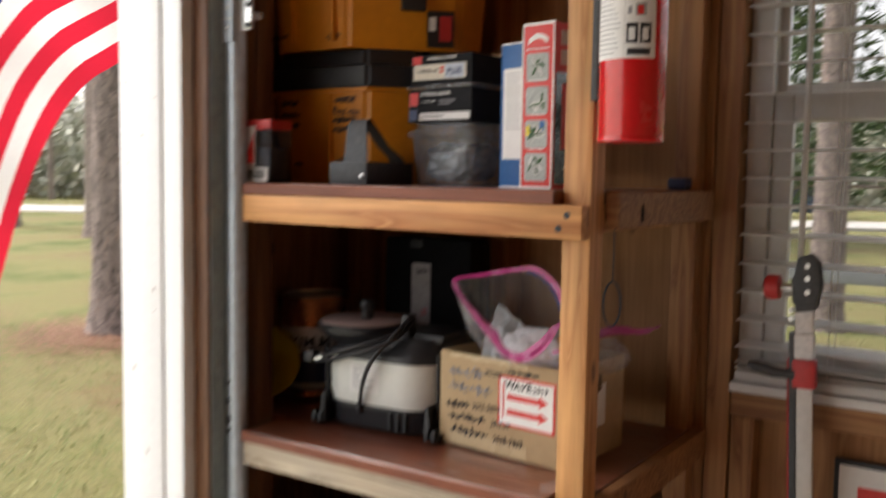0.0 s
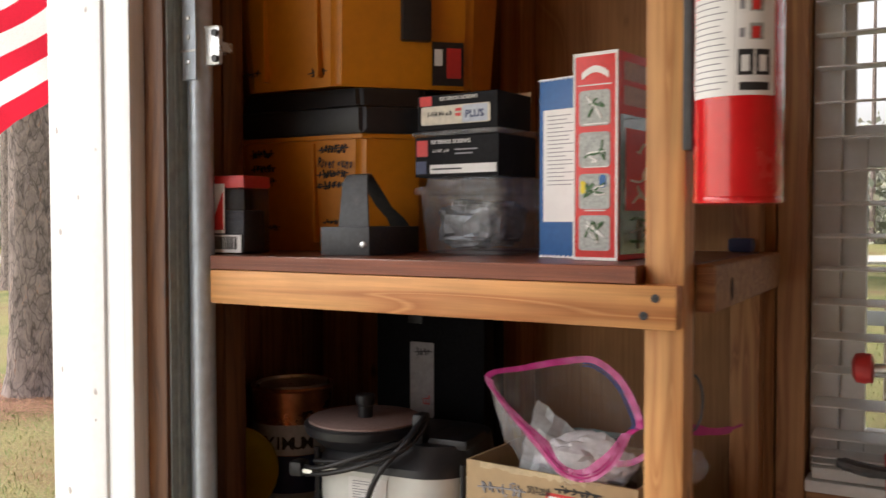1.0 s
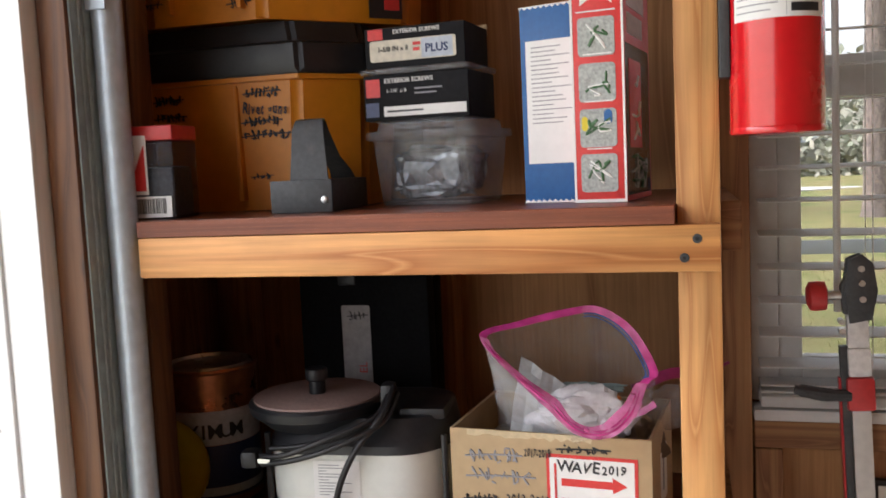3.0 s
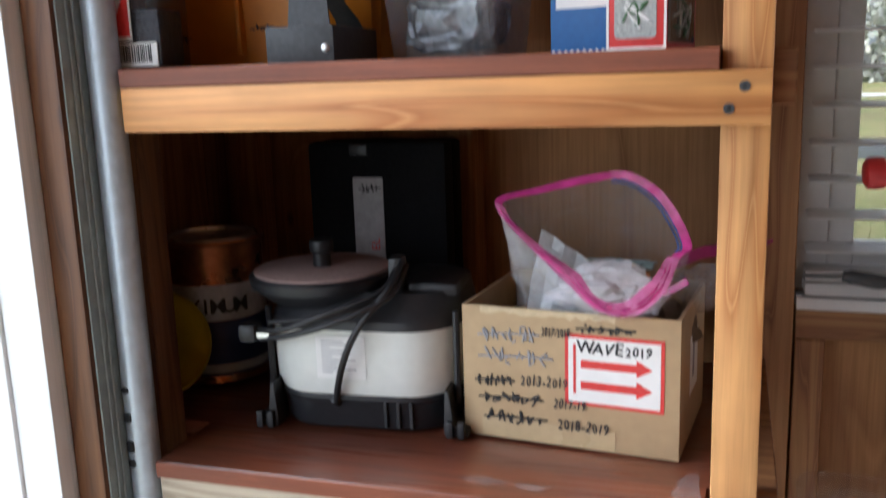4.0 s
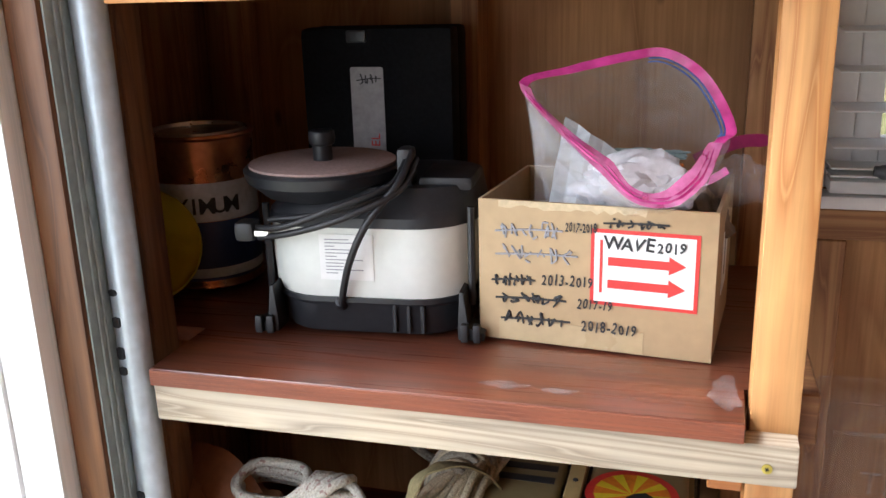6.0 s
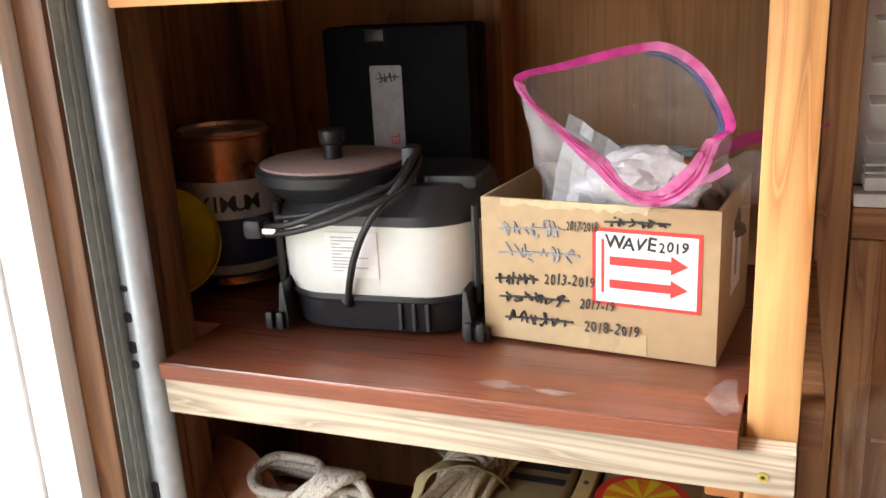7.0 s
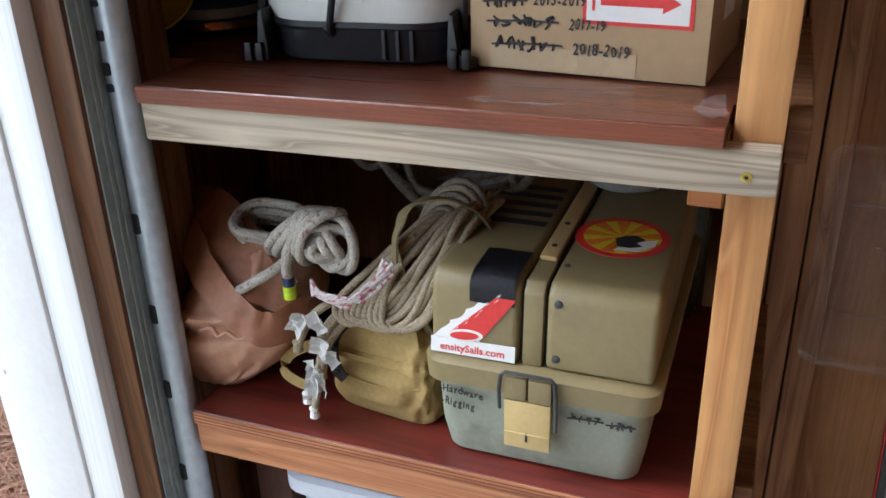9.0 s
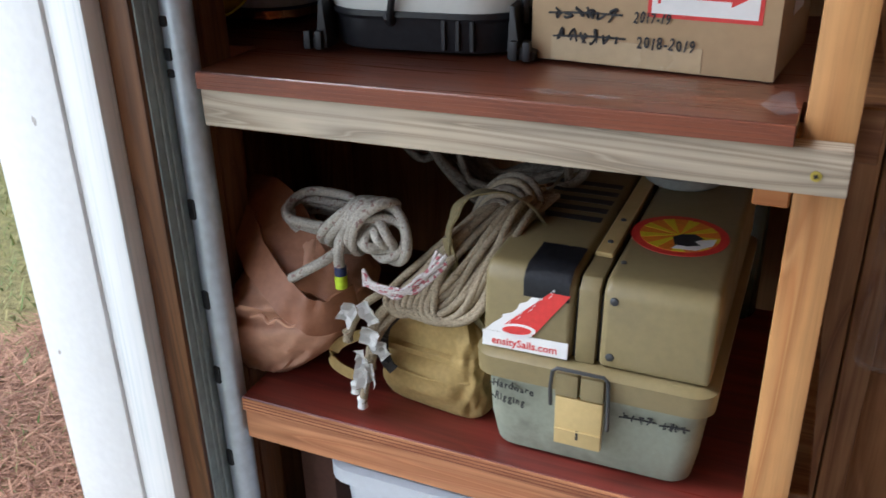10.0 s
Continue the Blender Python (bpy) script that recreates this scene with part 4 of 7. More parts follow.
for i in range(4):
    z = 0.010 + i * 0.0435
    pn = part("picture", prism(rrect(0.007, 0.043, z, z + 0.037, 0.004, 3), "y", -0.0007, 0.0), PHOTO_GREY, rb, "small grey product picture", 0)
    rr = random.Random(50 + i)
    for k in range(3):
        pts = [(0.012 + 0.026 * rr.random(), -0.0010, z + 0.006 + 0.025 * rr.random()) for _ in range(4)]
        part("line", tube(pts, 0.0012, 5, sub=4), (GREEN_INK, PAPER, GREEN_INK)[k], pn)
    if i == 1:
        part("bulb", prism(rrect(0.009, 0.015, z + 0.016, z + 0.030, 0.003, 3), "y", -0.0012, -0.0007), YELLOW_INK, pn)
        part("bulb", prism(rrect(0.031, 0.039, z + 0.022, z + 0.036, 0.004, 3), "y", -0.0012, -0.0007), BLUE_INK, pn)
pts = [(0.010 + 0.031 * i / 10, 0.196 + 0.007 * math.sin(math.pi * i / 10)) for i in range(11)] + [(0.041 - 0.031 * i / 10, 0.189 + 0.007 * math.sin(math.pi * (1 - i / 10))) for i in range(11)]
part("banner", prism(pts, "y", -0.0008, 0.0), PAPER, rb, "plain white arched banner", 0)
bars("print_block", [(0.006, 0.044, 0.183), (0.012, 0.04, 0.1425), (0.012, 0.04, 0.0975), (0.014, 0.038, 0.052)], facing(0, -0.0006, 0), PAPER, rb, 0.0012)
part("side_window", bx(0.0515, 0.0521, 0.004, 0.120, 0.006, 0.152), plain("dark_window_film", (0.030, 0.045, 0.045), 0.12, 0, 0.5, 40, 0.4, 0.4, coat=0.6, dirt=(0.16, 0.18, 0.17)), rb, "dark clear window showing clips")
part("side_panel", bx(0.0515, 0.0521, 0.014, 0.090, 0.162, 0.182, bm=bx(0.0515, 0.0521, 0.014, 0.100, 0.188, 0.207)), plain("dull_pink_panel", (0.52, 0.36, 0.33), 0.6), rb)
card = part("side_card", bx(0.0521, 0.0525, 0.018, 0.075, 0.052, 0.138), RED_INK, rb)
for k in range(3):
    rr = random.Random(90 + k)
    pts = [(0.0530, 0.024 + 0.045 * rr.random(), 0.058 + 0.022 * k + 0.022 * rr.random()) for _ in range(5)]
    part("clip", tube(pts, 0.0013, 5, sub=4), PAPER, card)
for k in range(5):
    rr = random.Random(96 + k)
    pts = [(0.0528, 0.010 + 0.105 * rr.random(), 0.010 + 0.040 * rr.random()) for _ in range(4)]
    part("clip", tube(pts, 0.0012, 5, sub=4), GREEN_INK if k % 2 else PHOTO_GREY, rb)

# little red-lidded jar box with bar code
jb = root("parts_box", pose(-1.051, 0.985, UP, 0, 0, 2), "small clear parts box with red lid and white label", "box")
# Clear plastic darkened: the shade of the door jamb is in its colour.
part("body", bx(0, 0.060, 0, 0.05, 0.0, 0.082, 0.003), clear("shaded_box_plastic", (0.72, 0.72, 0.74), 0.15, 0.08, 1.6, 0.4), jb)
part("contents", bx(0.004, 0.056, 0.004, 0.046, 0.003, 0.055, 0.004), plain("dark_parts", (0.06, 0.06, 0.07), 0.5, 0.3, 0.5, 60, 0.3, 0.8), jb)
part("lid", bx(-0.001, 0.061, -0.001, 0.051, 0.0822, 0.098, 0.003), RED_PLASTIC, jb, "red lid")
part("label", bx(0.004, 0.030, -0.0016, -0.0006, 0.026, 0.088), PAPER, jb, "white label with a red triangle")
part("triangle", prism([(0.006, 0.030), (0.028, 0.030), (0.028, 0.078)], "y", -0.0022, -0.0016), RED_INK, jb)
part("bar_code", bx(0.002, 0.056, -0.0016, -0.0006, 0.002, 0.024), PAPER, jb, "white bar code label")
bc = bmesh.new()
rr = random.Random(9)
x = 0.006
while x < 0.050:
    wdt = rr.uniform(0.0006, 0.0018)
    bx(x, x + wdt, -0.0021, -0.0016, 0.006, 0.022, bm=bc)
    x += wdt + rr.uniform(0.0007, 0.0016)
tagged(part("bar_lines", bc, INK, jb, "", 0), kind="stuff")


# ---- middle shelf ----
cb = root("cardboard_box", pose(-0.7335, 1.086, MID, 0, 0, -5.5), "open cardboard carton with handwriting and a red arrow label", "box")
W, D, H = 0.2185, 0.165, 0.139
part("front_panel", bx(0, W, 0, 0.004, 0, H, 0.001), CARDBOARD, cb)
part("back_panel", bx(0, W, D - 0.004, D, 0, H, 0.001), CARDBOARD, cb)
part("side_panel", bx(0, 0.004, 0.0041, D - 0.0041, 0, H, 0.001), CARDBOARD, cb)
sp = part("side_panel", bx(W - 0.004, W, 0.0041, D - 0.0041, 0, H, 0.001), CARDBOARD, cb)
part("side_label", bx(W, W + 0.0005, 0.06, 0.11, 0.045, 0.105), PAPER, sp, "pale shipping label")
part("bar_code", bx(W + 0.0005, W + 0.0008, 0.075, 0.085, 0.06, 0.098), GREY_INK, sp)
part("bottom", bx(0.0041, W - 0.0041, 0.0041, D - 0.0041, 0.0, 0.004), CARDBOARD, cb)
part("packing_tape", bx(0.02, 0.158, -0.0006, 0, 0.001, 0.022), CARD_TAPE, cb, "shiny brown packing tape")
tp = bmesh.new()
rr = random.Random(12)
pts = [(0.02, H)] + [(0.02 + i * 0.0062, H - 0.004 - rr.uniform(0, 0.005)) for i in range(23)] + [(0.158, H)]
part("torn_edge", prism(pts, "y", -0.0005, 0.0, bm=tp), plain("torn_card", (0.56, 0.45, 0.28), 0.8), cb, "torn paper along the rim", 0)
lbm = part("arrow_label", bx(0.108, 0.204, -0.0008, 0, 0.046, 0.118), RED_INK, cb, "red-bordered white label")
part("label_field", bx(0.1115, 0.2005, -0.0012, -0.0008, 0.0495, 0.1145), PAPER, lbm)
part("bar", bx(0.1165, 0.1190, -0.0016, -0.0012, 0.058, 0.108), RED_INK, lbm)
for z in (0.0885, 0.067):
    part("arrow", prism([(0.124, z - 0.004), (0.178, z - 0.004), (0.178, z - 0.0085), (0.193, z), (0.178, z + 0.0085), (0.178, z + 0.004), (0.124, z + 0.004)], "y", -0.0016, -0.0012), RED_INK, lbm, "", 0)
handwriting("WAVE", 0.0165, 0.1215, 0.1055, -0.0016, lbm, 0, 3, 0.00035, 1.02)
handwriting("2019", 0.0135, 0.1665, 0.1040, -0.0016, lbm, 1, 4, 0.00035, 0.86)
for t_, x_, z_, s_, n_ in (("2013-2019", 0.0615, 0.0645, 0.0140, 0.72), ("2017-19", 0.0960, 0.0445, 0.0125, 0.72), ("2018-2019", 0.1000, 0.0225, 0.0140, 0.76), ("2017-2018", 0.0840, 0.1170, 0.0115, 0.52)):
    handwriting(t_, s_, x_, z_, -0.0017 if x_ > 0.08 else -0.0008, cb, 1, int(x_ * 1e4), 0.0003, n_)
for i, (x0, x1, z, a) in enumerate(((0.020, 0.079, 0.1115, 0.0095), (0.020, 0.093, 0.0885, 0.0085), (0.016, 0.053, 0.0620, 0.0065), (0.020, 0.083, 0.0445, 0.0060), (0.025, 0.087, 0.0240, 0.0065), (0.122, 0.174, 0.1245, 0.0045))):
    scribble("crossed_out_note", x0, x1, z, a, facing(0, -0.0007, 0), GREY_INK if i < 2 else INK, cb, 6, 0.0011, 40 + i)

# bench sharpener
sh = root("electric_sharpener", pose(-0.852, 1.148, MID, 0, 0, 5), "white and charcoal electric sharpener with coiled black cord", "sharpener")
oo = lambda x0, x1, y0, y1, r=0.03: rrect(x0, x1, y0, y1, r, 6)
base = loft([(oo(-0.096, 0.098, -0.078, 0.075, 0.050), 0.001), (oo(-0.098, 0.100, -0.080, 0.077, 0.052), 0.004), (oo(-0.100, 0.101, -0.082, 0.078, 0.054), 0.030), (oo(-0.105, 0.104, -0.085, 0.081, 0.056), 0.034), (oo(-0.105, 0.104, -0.085, 0.081, 0.056), 0.039)])
b = part("base", base, CHARCOAL, sh, "charcoal ribbed base")
for x in (0.030, 0.044, 0.058):
    part("rib", bx(x - 0.0022, x + 0.0022, -0.0850, -0.07, 0.004, 0.033, 0.0008, 1), CHARCOAL, b)
for x, y, o_ in ((-0.104, -0.072, -1), (0.106, -0.072, 1), (-0.104, 0.07, -1), (0.106, 0.07, 1)):
    f = part("foot", prism([(x - 0.013, 0.0), (x + 0.013, 0.0), (x + 0.013, 0.008), (x - o_ * 0.004, 0.012), (x - o_ * 0.006, 0.048), (x - o_ * 0.011, 0.050), (x - o_ * 0.013, 0.010)] if o_ > 0 else [(x - 0.013, 0.0), (x + 0.013, 0.0), (x + 0.013, 0.010), (x + 0.011, 0.050), (x + 0.006, 0.048), (x + 0.004, 0.012), (x - 0.013, 0.008)], "y", y - 0.014, y + 0.016, 0.0012), BLACK_PLASTIC, sh)
    for k in (-0.006, 0.006):
        part("cleat", bx(x + k - 0.0035, x + k + 0.0035, y - 0.020, y - 0.012, 0.0, 0.018, 0.0012), BLACK_PLASTIC, f)
part("body", loft([(oo(-0.103, 0.103, -0.083, 0.080, 0.056), 0.0392), (oo(-0.108, 0.105, -0.085, 0.082, 0.060), 0.048), (oo(-0.110, 0.106, -0.086, 0.083, 0.062), 0.075), (oo(-0.109, 0.106, -0.085, 0.083, 0.060), 0.110)]), WHITE_PLASTIC, sh, "white plastic body band")
part("rating_label", bx(-0.042, 0.012, -0.0868, -0.0862, 0.058, 0.104), PAPER, sh, "small-print rating label")
bars("print_block", [(-0.036, -0.036 + 0.024 * (1 + 0.6 * math.sin(i * 2.3)), 0.099 - i * 0.0034) for i in range(11)], facing(0, -0.0870, 0), GREY_INK, sh, 0.0009)
top = loft([(oo(-0.111, 0.108, -0.087, 0.085, 0.062), 0.1105), (oo(-0.109, 0.108, -0.086, 0.085, 0.062), 0.120), (oo(-0.100, 0.106, -0.078, 0.082, 0.056), 0.128), (oo(-0.092, 0.102, -0.066, 0.078, 0.05), 0.146)])
part("top_housing", top, CHARCOAL, sh, "charcoal top housing")
cx, cy = -0.055, -0.020
dsk = part("bowl", lathe([(0.060, 0.132), (0.070, 0.141), (0.079, 0.148), (0.081, 0.158), (0.078, 0.161)], 40, Matrix.Translation((cx, cy, 0))), CHARCOAL, sh, "charcoal round bowl rim")
part("sanding_disc", lathe([(0.075, 0.1612), (0.075, 0.1635), (0.074, 0.164)], 40, Matrix.Translation((cx, cy, 0))), GRIT_PINK, sh, "dusty pink abrasive disc")
kb = part("knob", lathe([(0.010, 0.1642), (0.010, 0.179), (0.0125, 0.181), (0.0135, 0.186), (0.013, 0.193), (0.011, 0.1945)], 20, Matrix.Translation((cx, cy, 0))), BLACK_PLASTIC, sh)
for x in (-0.104, 0.104):
    part("strut", cyl((x, -0.062, 0.03), (x, -0.062, 0.128), 0.0038, n=8), BLACK_PLASTIC, sh)
part("side_handle", bx(0.050, 0.104, -0.050, 0.02, 0.140, 0.154, 0.006), BLACK_PLASTIC, sh)
part("hinge", bx(0.03, 0.046, -0.055, -0.03, 0.139, 0.182, 0.006), BLACK_PLASTIC, sh)
cord = bmesh.new()
tube([(0.040, -0.055, 0.170), (0.030, -0.085, 0.152), (-0.02, -0.108, 0.134), (-0.07, -0.108, 0.116), (-0.108, -0.090, 0.110)], 0.0032, 8, cord, sub=8)
tube([(0.050, -0.050, 0.172), (0.040, -0.088, 0.148), (-0.01, -0.110, 0.126), (-0.06, -0.106, 0.110), (-0.100, -0.094, 0.101)], 0.0032, 8, cord, sub=8)
tube([(0.046, -0.050, 0.178), (0.040, -0.085, 0.156), (0.012, -0.102, 0.120), (-0.008, -0.100, 0.080), (-0.022, -0.088, 0.035), (-0.022, -0.079, 0.028)], 0.0036, 8, cord, sub=8)
tube([(0.044, -0.05, 0.165), (0.03, -0.08, 0.145), (-0.03, -0.1, 0.128), (-0.09, -0.09, 0.118)], 0.003, 8, cord, sub=8)
part("cord", cord, BLACK_PLASTIC, sh, "black mains cord in loops", 60)
part("plug", bx(-0.122, -0.102, -0.104, -0.080, 0.098, 0.118, 0.006), BLACK_PLASTIC, sh)
part("prong", bx(-0.102, -0.088, -0.100, -0.0985, 0.104, 0.109, bm=bx(-0.102, -0.088, -0.088, -0.0865, 0.104, 0.109)), STEEL, sh)
part("cord_grip", cyl((-0.024, -0.079, 0.03), (-0.024, -0.088, 0.036), 0.007, 0.005, 12), BLACK_PLASTIC, sh)

# black tool case standing at the back
bc_ = root("tool_case", pose(-1.0, 1.29, MID, 0, 0, 0), "upright black plastic tool case with a pale label strip", "case")
part("shell", bx(0, 0.188, 0, 0.035, 0, 0.287, 0.008), BLACK_FELT, bc_)
part("shell", bx(0, 0.188, 0.037, 0.07, 0, 0.287, 0.008), BLACK_FELT, bc_)
part("latch", bx(0.06, 0.085, -0.003, 0.002, 0.27, 0.284, 0.002), BLACK_PLASTIC, bc_)
sl_ = part("label", prism(rrect(0.063, 0.104, 0.13, 0.242, 0.003, 3), "y", -0.0014, -0.0004), plain("dull_label", (0.36, 0.35, 0.35), 0.6), bc_, "pale grey label strip with hand note", 0)
scribble("marker_note", 0.074, 0.098, 0.228, 0.006, facing(0, -0.0016, 0), INK, sl_, 4, 0.0008, 3)
lettering("lettering", "EL", 0.016, facing(0.092, -0.0015, 0.156, 0, -90), RED_INK, sl_)

# stain can
cn = root("stain_can", pose(-1.100, 1.212, MID), "part-used stain can with navy label and bare metal top", "can")
part("body", lathe([(0.060, 0.0), (0.062, 0.002), (0.0605, 0.005), (0.0605, 0.172), (0.063, 0.175), (0.0625, 0.178), (0.058, 0.178), (0.057, 0.172)], 40), BRONZE, cn)
part("label", lathe([(0.0607, 0.010), (0.0610, 0.012), (0.0610, 0.078), (0.0607, 0.080)], 40, cap=False), NAVY, cn, "navy label band")
part("label", lathe([(0.0607, 0.0805), (0.0609, 0.082), (0.0609, 0.124), (0.0607, 0.125)], 40, cap=False), plain("silver_label", (0.50, 0.52, 0.55), 0.4), cn, "silver label band")
part("stripe", lathe([(0.0611, 0.014), (0.0612, 0.015), (0.0612, 0.024), (0.0611, 0.025)], 40, cap=False), plain("pale_label", (0.40, 0.45, 0.50), 0.5), cn)
for i, ch in enumerate("MAXIMUM"):
    a = radians(-112 + i * 13.5)
    lettering("lettering", ch, 0.026, Matrix.Translation((0.0614 * math.cos(a), 0.0614 * math.sin(a), 0.098)) @ Matrix.Rotation(a + math.pi / 2, 4, "Z") @ FACE, INK, cn, 0.0004)
part("lid", lathe([(0.0565, 0.176), (0.0545, 0.1805), (0.0525, 0.1805), (0.0515, 0.175), (0.02, 0.1745)], 36), STEEL, cn, "dented metal lid")

# yellow funnel lying on its side
fu = root("funnel", pose(-1.108, 1.088, MID + 0.072), "yellow plastic funnel leaning with its mouth open to the room", "funnel")
mf = Vector((-0.60, 0.66, -0.42)).to_track_quat("Z", "Y").to_matrix().to_4x4()
part("cone", lathe([(0.062, -0.003), (0.064, 0.0), (0.062, 0.004), (0.056, 0.010), (0.018, 0.036), (0.010, 0.052), (0.008, 0.052), (0.015, 0.036), (0.053, 0.009), (0.059, 0.002)], 40, mf, cap=False), YELLOW, fu)
tab = part("tab", bx(-0.012, 0.012, 0.060, 0.080, -0.003, 0.001, 0.0012, 1, m=mf), YELLOW, fu, "hanging tab with a hole")
part("hole", cyl(mf @ Vector((0, 0.072, -0.0034)), mf @ Vector((0, 0.072, -0.0028)), 0.004, n=12), BLACK_PLASTIC, tab)
part("spout_foot", cyl((-0.025, 0.025, -0.02), (-0.022, 0.018, -0.0715), 0.012, 0.010, 12), YELLOW, fu)

# ---- lower shelf ----
tb = root("tackle_box", pose(-0.6345, 0.978, LOW, 0, 0, 0), "khaki and grey-green hip-roof tackle box with stickers", "toolbox")
q = lambda k, y0=0.0, y1=0.36: rrect(-0.106 - k, 0.106 + k, y0 - k, y1 + k, 0.022, 5)
part("base", loft([(q(-0.014), 0.001), (q(-0.008), 0.004), (q(-0.003), 0.035), (q(0.0), 0.104)]), GREEN_GREY, tb, "grey-green plastic base, scuffed")
part("rim", loft([(q(0.001), 0.090), (q(0.008), 0.092), (q(0.009), 0.114), (q(0.004), 0.118), (q(0.0), 0.119)], cap0=False), KHAKI_PLASTIC, tb, "khaki rim band")


def lid(x0, x1, name):
    prof = [(0.002, 0.1195), (0.007, 0.196), (0.018, 0.206), (0.33, 0.206), (0.352, 0.190), (0.358, 0.1195)]
    return part(name, prism(prof, "x", x0, x1, 0.007, seg=3), KHAKI_PLASTIC, tb)


l1 = lid(-0.107, -0.020, "lid")
l2 = lid(0.006, 0.107, "lid")
part("centre_strip", prism([(0.004, 0.1195), (0.009, 0.194), (0.019, 0.203), (0.30, 0.203), (0.30, 0.12)], "x", -0.0165, 0.0025, 0.002), KHAKI_PLASTIC, tb)
part("gap", prism([(0.012, 0.12), (0.018, 0.188), (0.03, 0.197), (0.3, 0.197), (0.3, 0.12)], "x", -0.0215, 0.0075), BLACK_PLASTIC, tb, "", 0)
part("hinge_bar", bx(-0.0155, 0.0015, 0.060, 0.30, 0.2035, 0.2085, 0.001, 1), LATCH_TAN, tb, "pale centre bar")
for z in (0.132, 0.188):
    part("rivet", lathe([(0.0042, 0), (0.0038, 0.0018), (0.0015, 0.0028)], 14, Matrix.Translation((0.0165, 0.0028 + (z - 0.1195) * 0.065, z)) @ Matrix.Rotation(radians(90), 4, "X")), DARK_STEEL, l2)
for x, y in ((-0.007, 0.085), (-0.007, 0.14), (0.014, 0.05)):
    part("rivet", lathe([(0.003, 0.0), (0.0026, 0.0012), (0.001, 0.0016)], 12, Matrix.Translation((x, y, 0.2086 if x < 0 else 0.2062))), DARK_STEEL, l2)
# tape over the front edge of one lid
tape = bmesh.new()
tp_prof = [(0.0062, 0.178), (0.0070, 0.194), (0.0105, 0.2015), (0.0185, 0.2068), (0.040, 0.2070), (0.066, 0.2070)]
ra = [[tape.verts.new((x + 0.0015 * noise.noise((x * 90, z * 90, 0)), y - 0.0014, z + 0.0008 + 0.0008 * noise.noise((x * 160, y * 160, 3)))) for x in [-0.068 + i * 0.0055 for i in range(9)]] for y, z in tp_prof]
for a, b in zip(ra, ra[1:]):
    for i in range(8):
        tape.faces.new((a[i], a[i + 1], b[i + 1], b[i]))
bmesh.ops.solidify(tape, geom=tape.faces[:], thickness=-0.0006)
part("tape_patch", tape, BLACK_TAPE, l1, "black cloth tape patch")
# sail sticker
slope = math.degrees(math.atan2(0.006, 0.0805))
SF = Matrix.Translation((0, 0.0018, 0.1195)) @ Matrix.Rotation(radians(-slope), 4, "X")
stk = part("sticker", prism([(-0.107, 0.0005), (-0.0225, 0.0015), (-0.0225, 0.0180), (-0.107, 0.0165)], "y", -0.0012, -0.0004), PAPER, l1, "white sail-maker sticker", 0, SF)
rr = random.Random(33)
brush = [(-0.1045, 0.0170), (-0.058, 0.0180), (-0.040, 0.0660), (-0.050, 0.0665)] + [(-0.054 - 0.046 * k / 12 + rr.uniform(-0.004, 0.003), 0.064 - 0.042 * k / 12) for k in range(1, 12)]
part("sail_edge", prism(brush, "y", -0.0012, -0.0005), PAPER, stk, "brushed white edge of the sail", 0)
part("sail", prism([(-0.089, 0.0225), (-0.0565, 0.0195), (-0.0230, 0.0665), (-0.0420, 0.0670)], "y", -0.0016, -0.0010), RED_INK, stk, "red sail shape", 0)
for k in range(16):
    u = rr.random()
    px, pz = -0.088 + 0.046 * u + rr.uniform(-0.002, 0.005), 0.024 + 0.043 * u
    part("fleck", prism([(px, pz), (px + 0.004, pz + 0.0035), (px + 0.0045, pz + 0.0050)], "y", -0.0020, -0.0015), PAPER, stk, "", 0)
ov = lambda a_, b_, n=24: [(-0.0725 + a_ * math.cos(k * math.tau / n), 0.0225 + b_ * math.sin(k * math.tau / n) + 0.10 * a_ * math.cos(k * math.tau / n)) for k in range(n)]
part("oval", prism(ov(0.0185, 0.0065), "y", -0.0022, -0.0014), PAPER, stk, "", 0)
part("oval", prism(ov(0.0145, 0.0042), "y", -0.0026, -0.0020), RED_INK, stk, "", 0)
lettering("lettering", "ensitySails.com", 0.0108, facing(-0.0650, -0.0014, 0.0078, 0, -1), RED_INK, stk, 0.0002)
# round sunset sticker on the other lid's roof
RS = Matrix.Translation((0.0515, 0.128, 0.2062)) @ Matrix.Rotation(radians(-12), 4, "Z")
ell = lambda r, z, n=32: [(1.0 * r * math.cos(a * math.tau / n), r * math.sin(a * math.tau / n)) for a in range(n)]
rs = part("round_sticker", prism(ell(0.047, 0), "z", 0.0, 0.0005), RED_INK, l2, "round red sticker with sunset rays", 0, RS)
part("disc", prism(ell(0.0385, 0), "z", 0.0005, 0.0008), ORANGE_INK, rs, "", 0)
for k in range(9):
    a0, a1 = math.tau * k / 9, math.tau * (k + 0.45) / 9
    part("ray", prism([(0, 0), (0.0385 * math.cos(a0), 0.0385 * math.sin(a0)), (0.0385 * math.cos(a1), 0.0385 * math.sin(a1))], "z", 0.0008, 0.0010), YELLOW_INK, rs, "", 0)
part("pale_field", prism([(0.004, -0.033), (0.026, -0.026), (0.036, -0.008), (0.034, 0.008), (0.010, -0.012)], "z", 0.0010, 0.0012), PAPER, rs, "", 0)
part("dark_shape", prism([(-0.004, -0.008), (0.004, -0.024), (0.016, -0.022), (0.026, -0.014), (0.018, -0.008), (0.024, 0.002), (0.012, 0.008), (0.002, 0.002)], "z", 0.0012, 0.0014), INK, rs, "dark blot shape", 0)
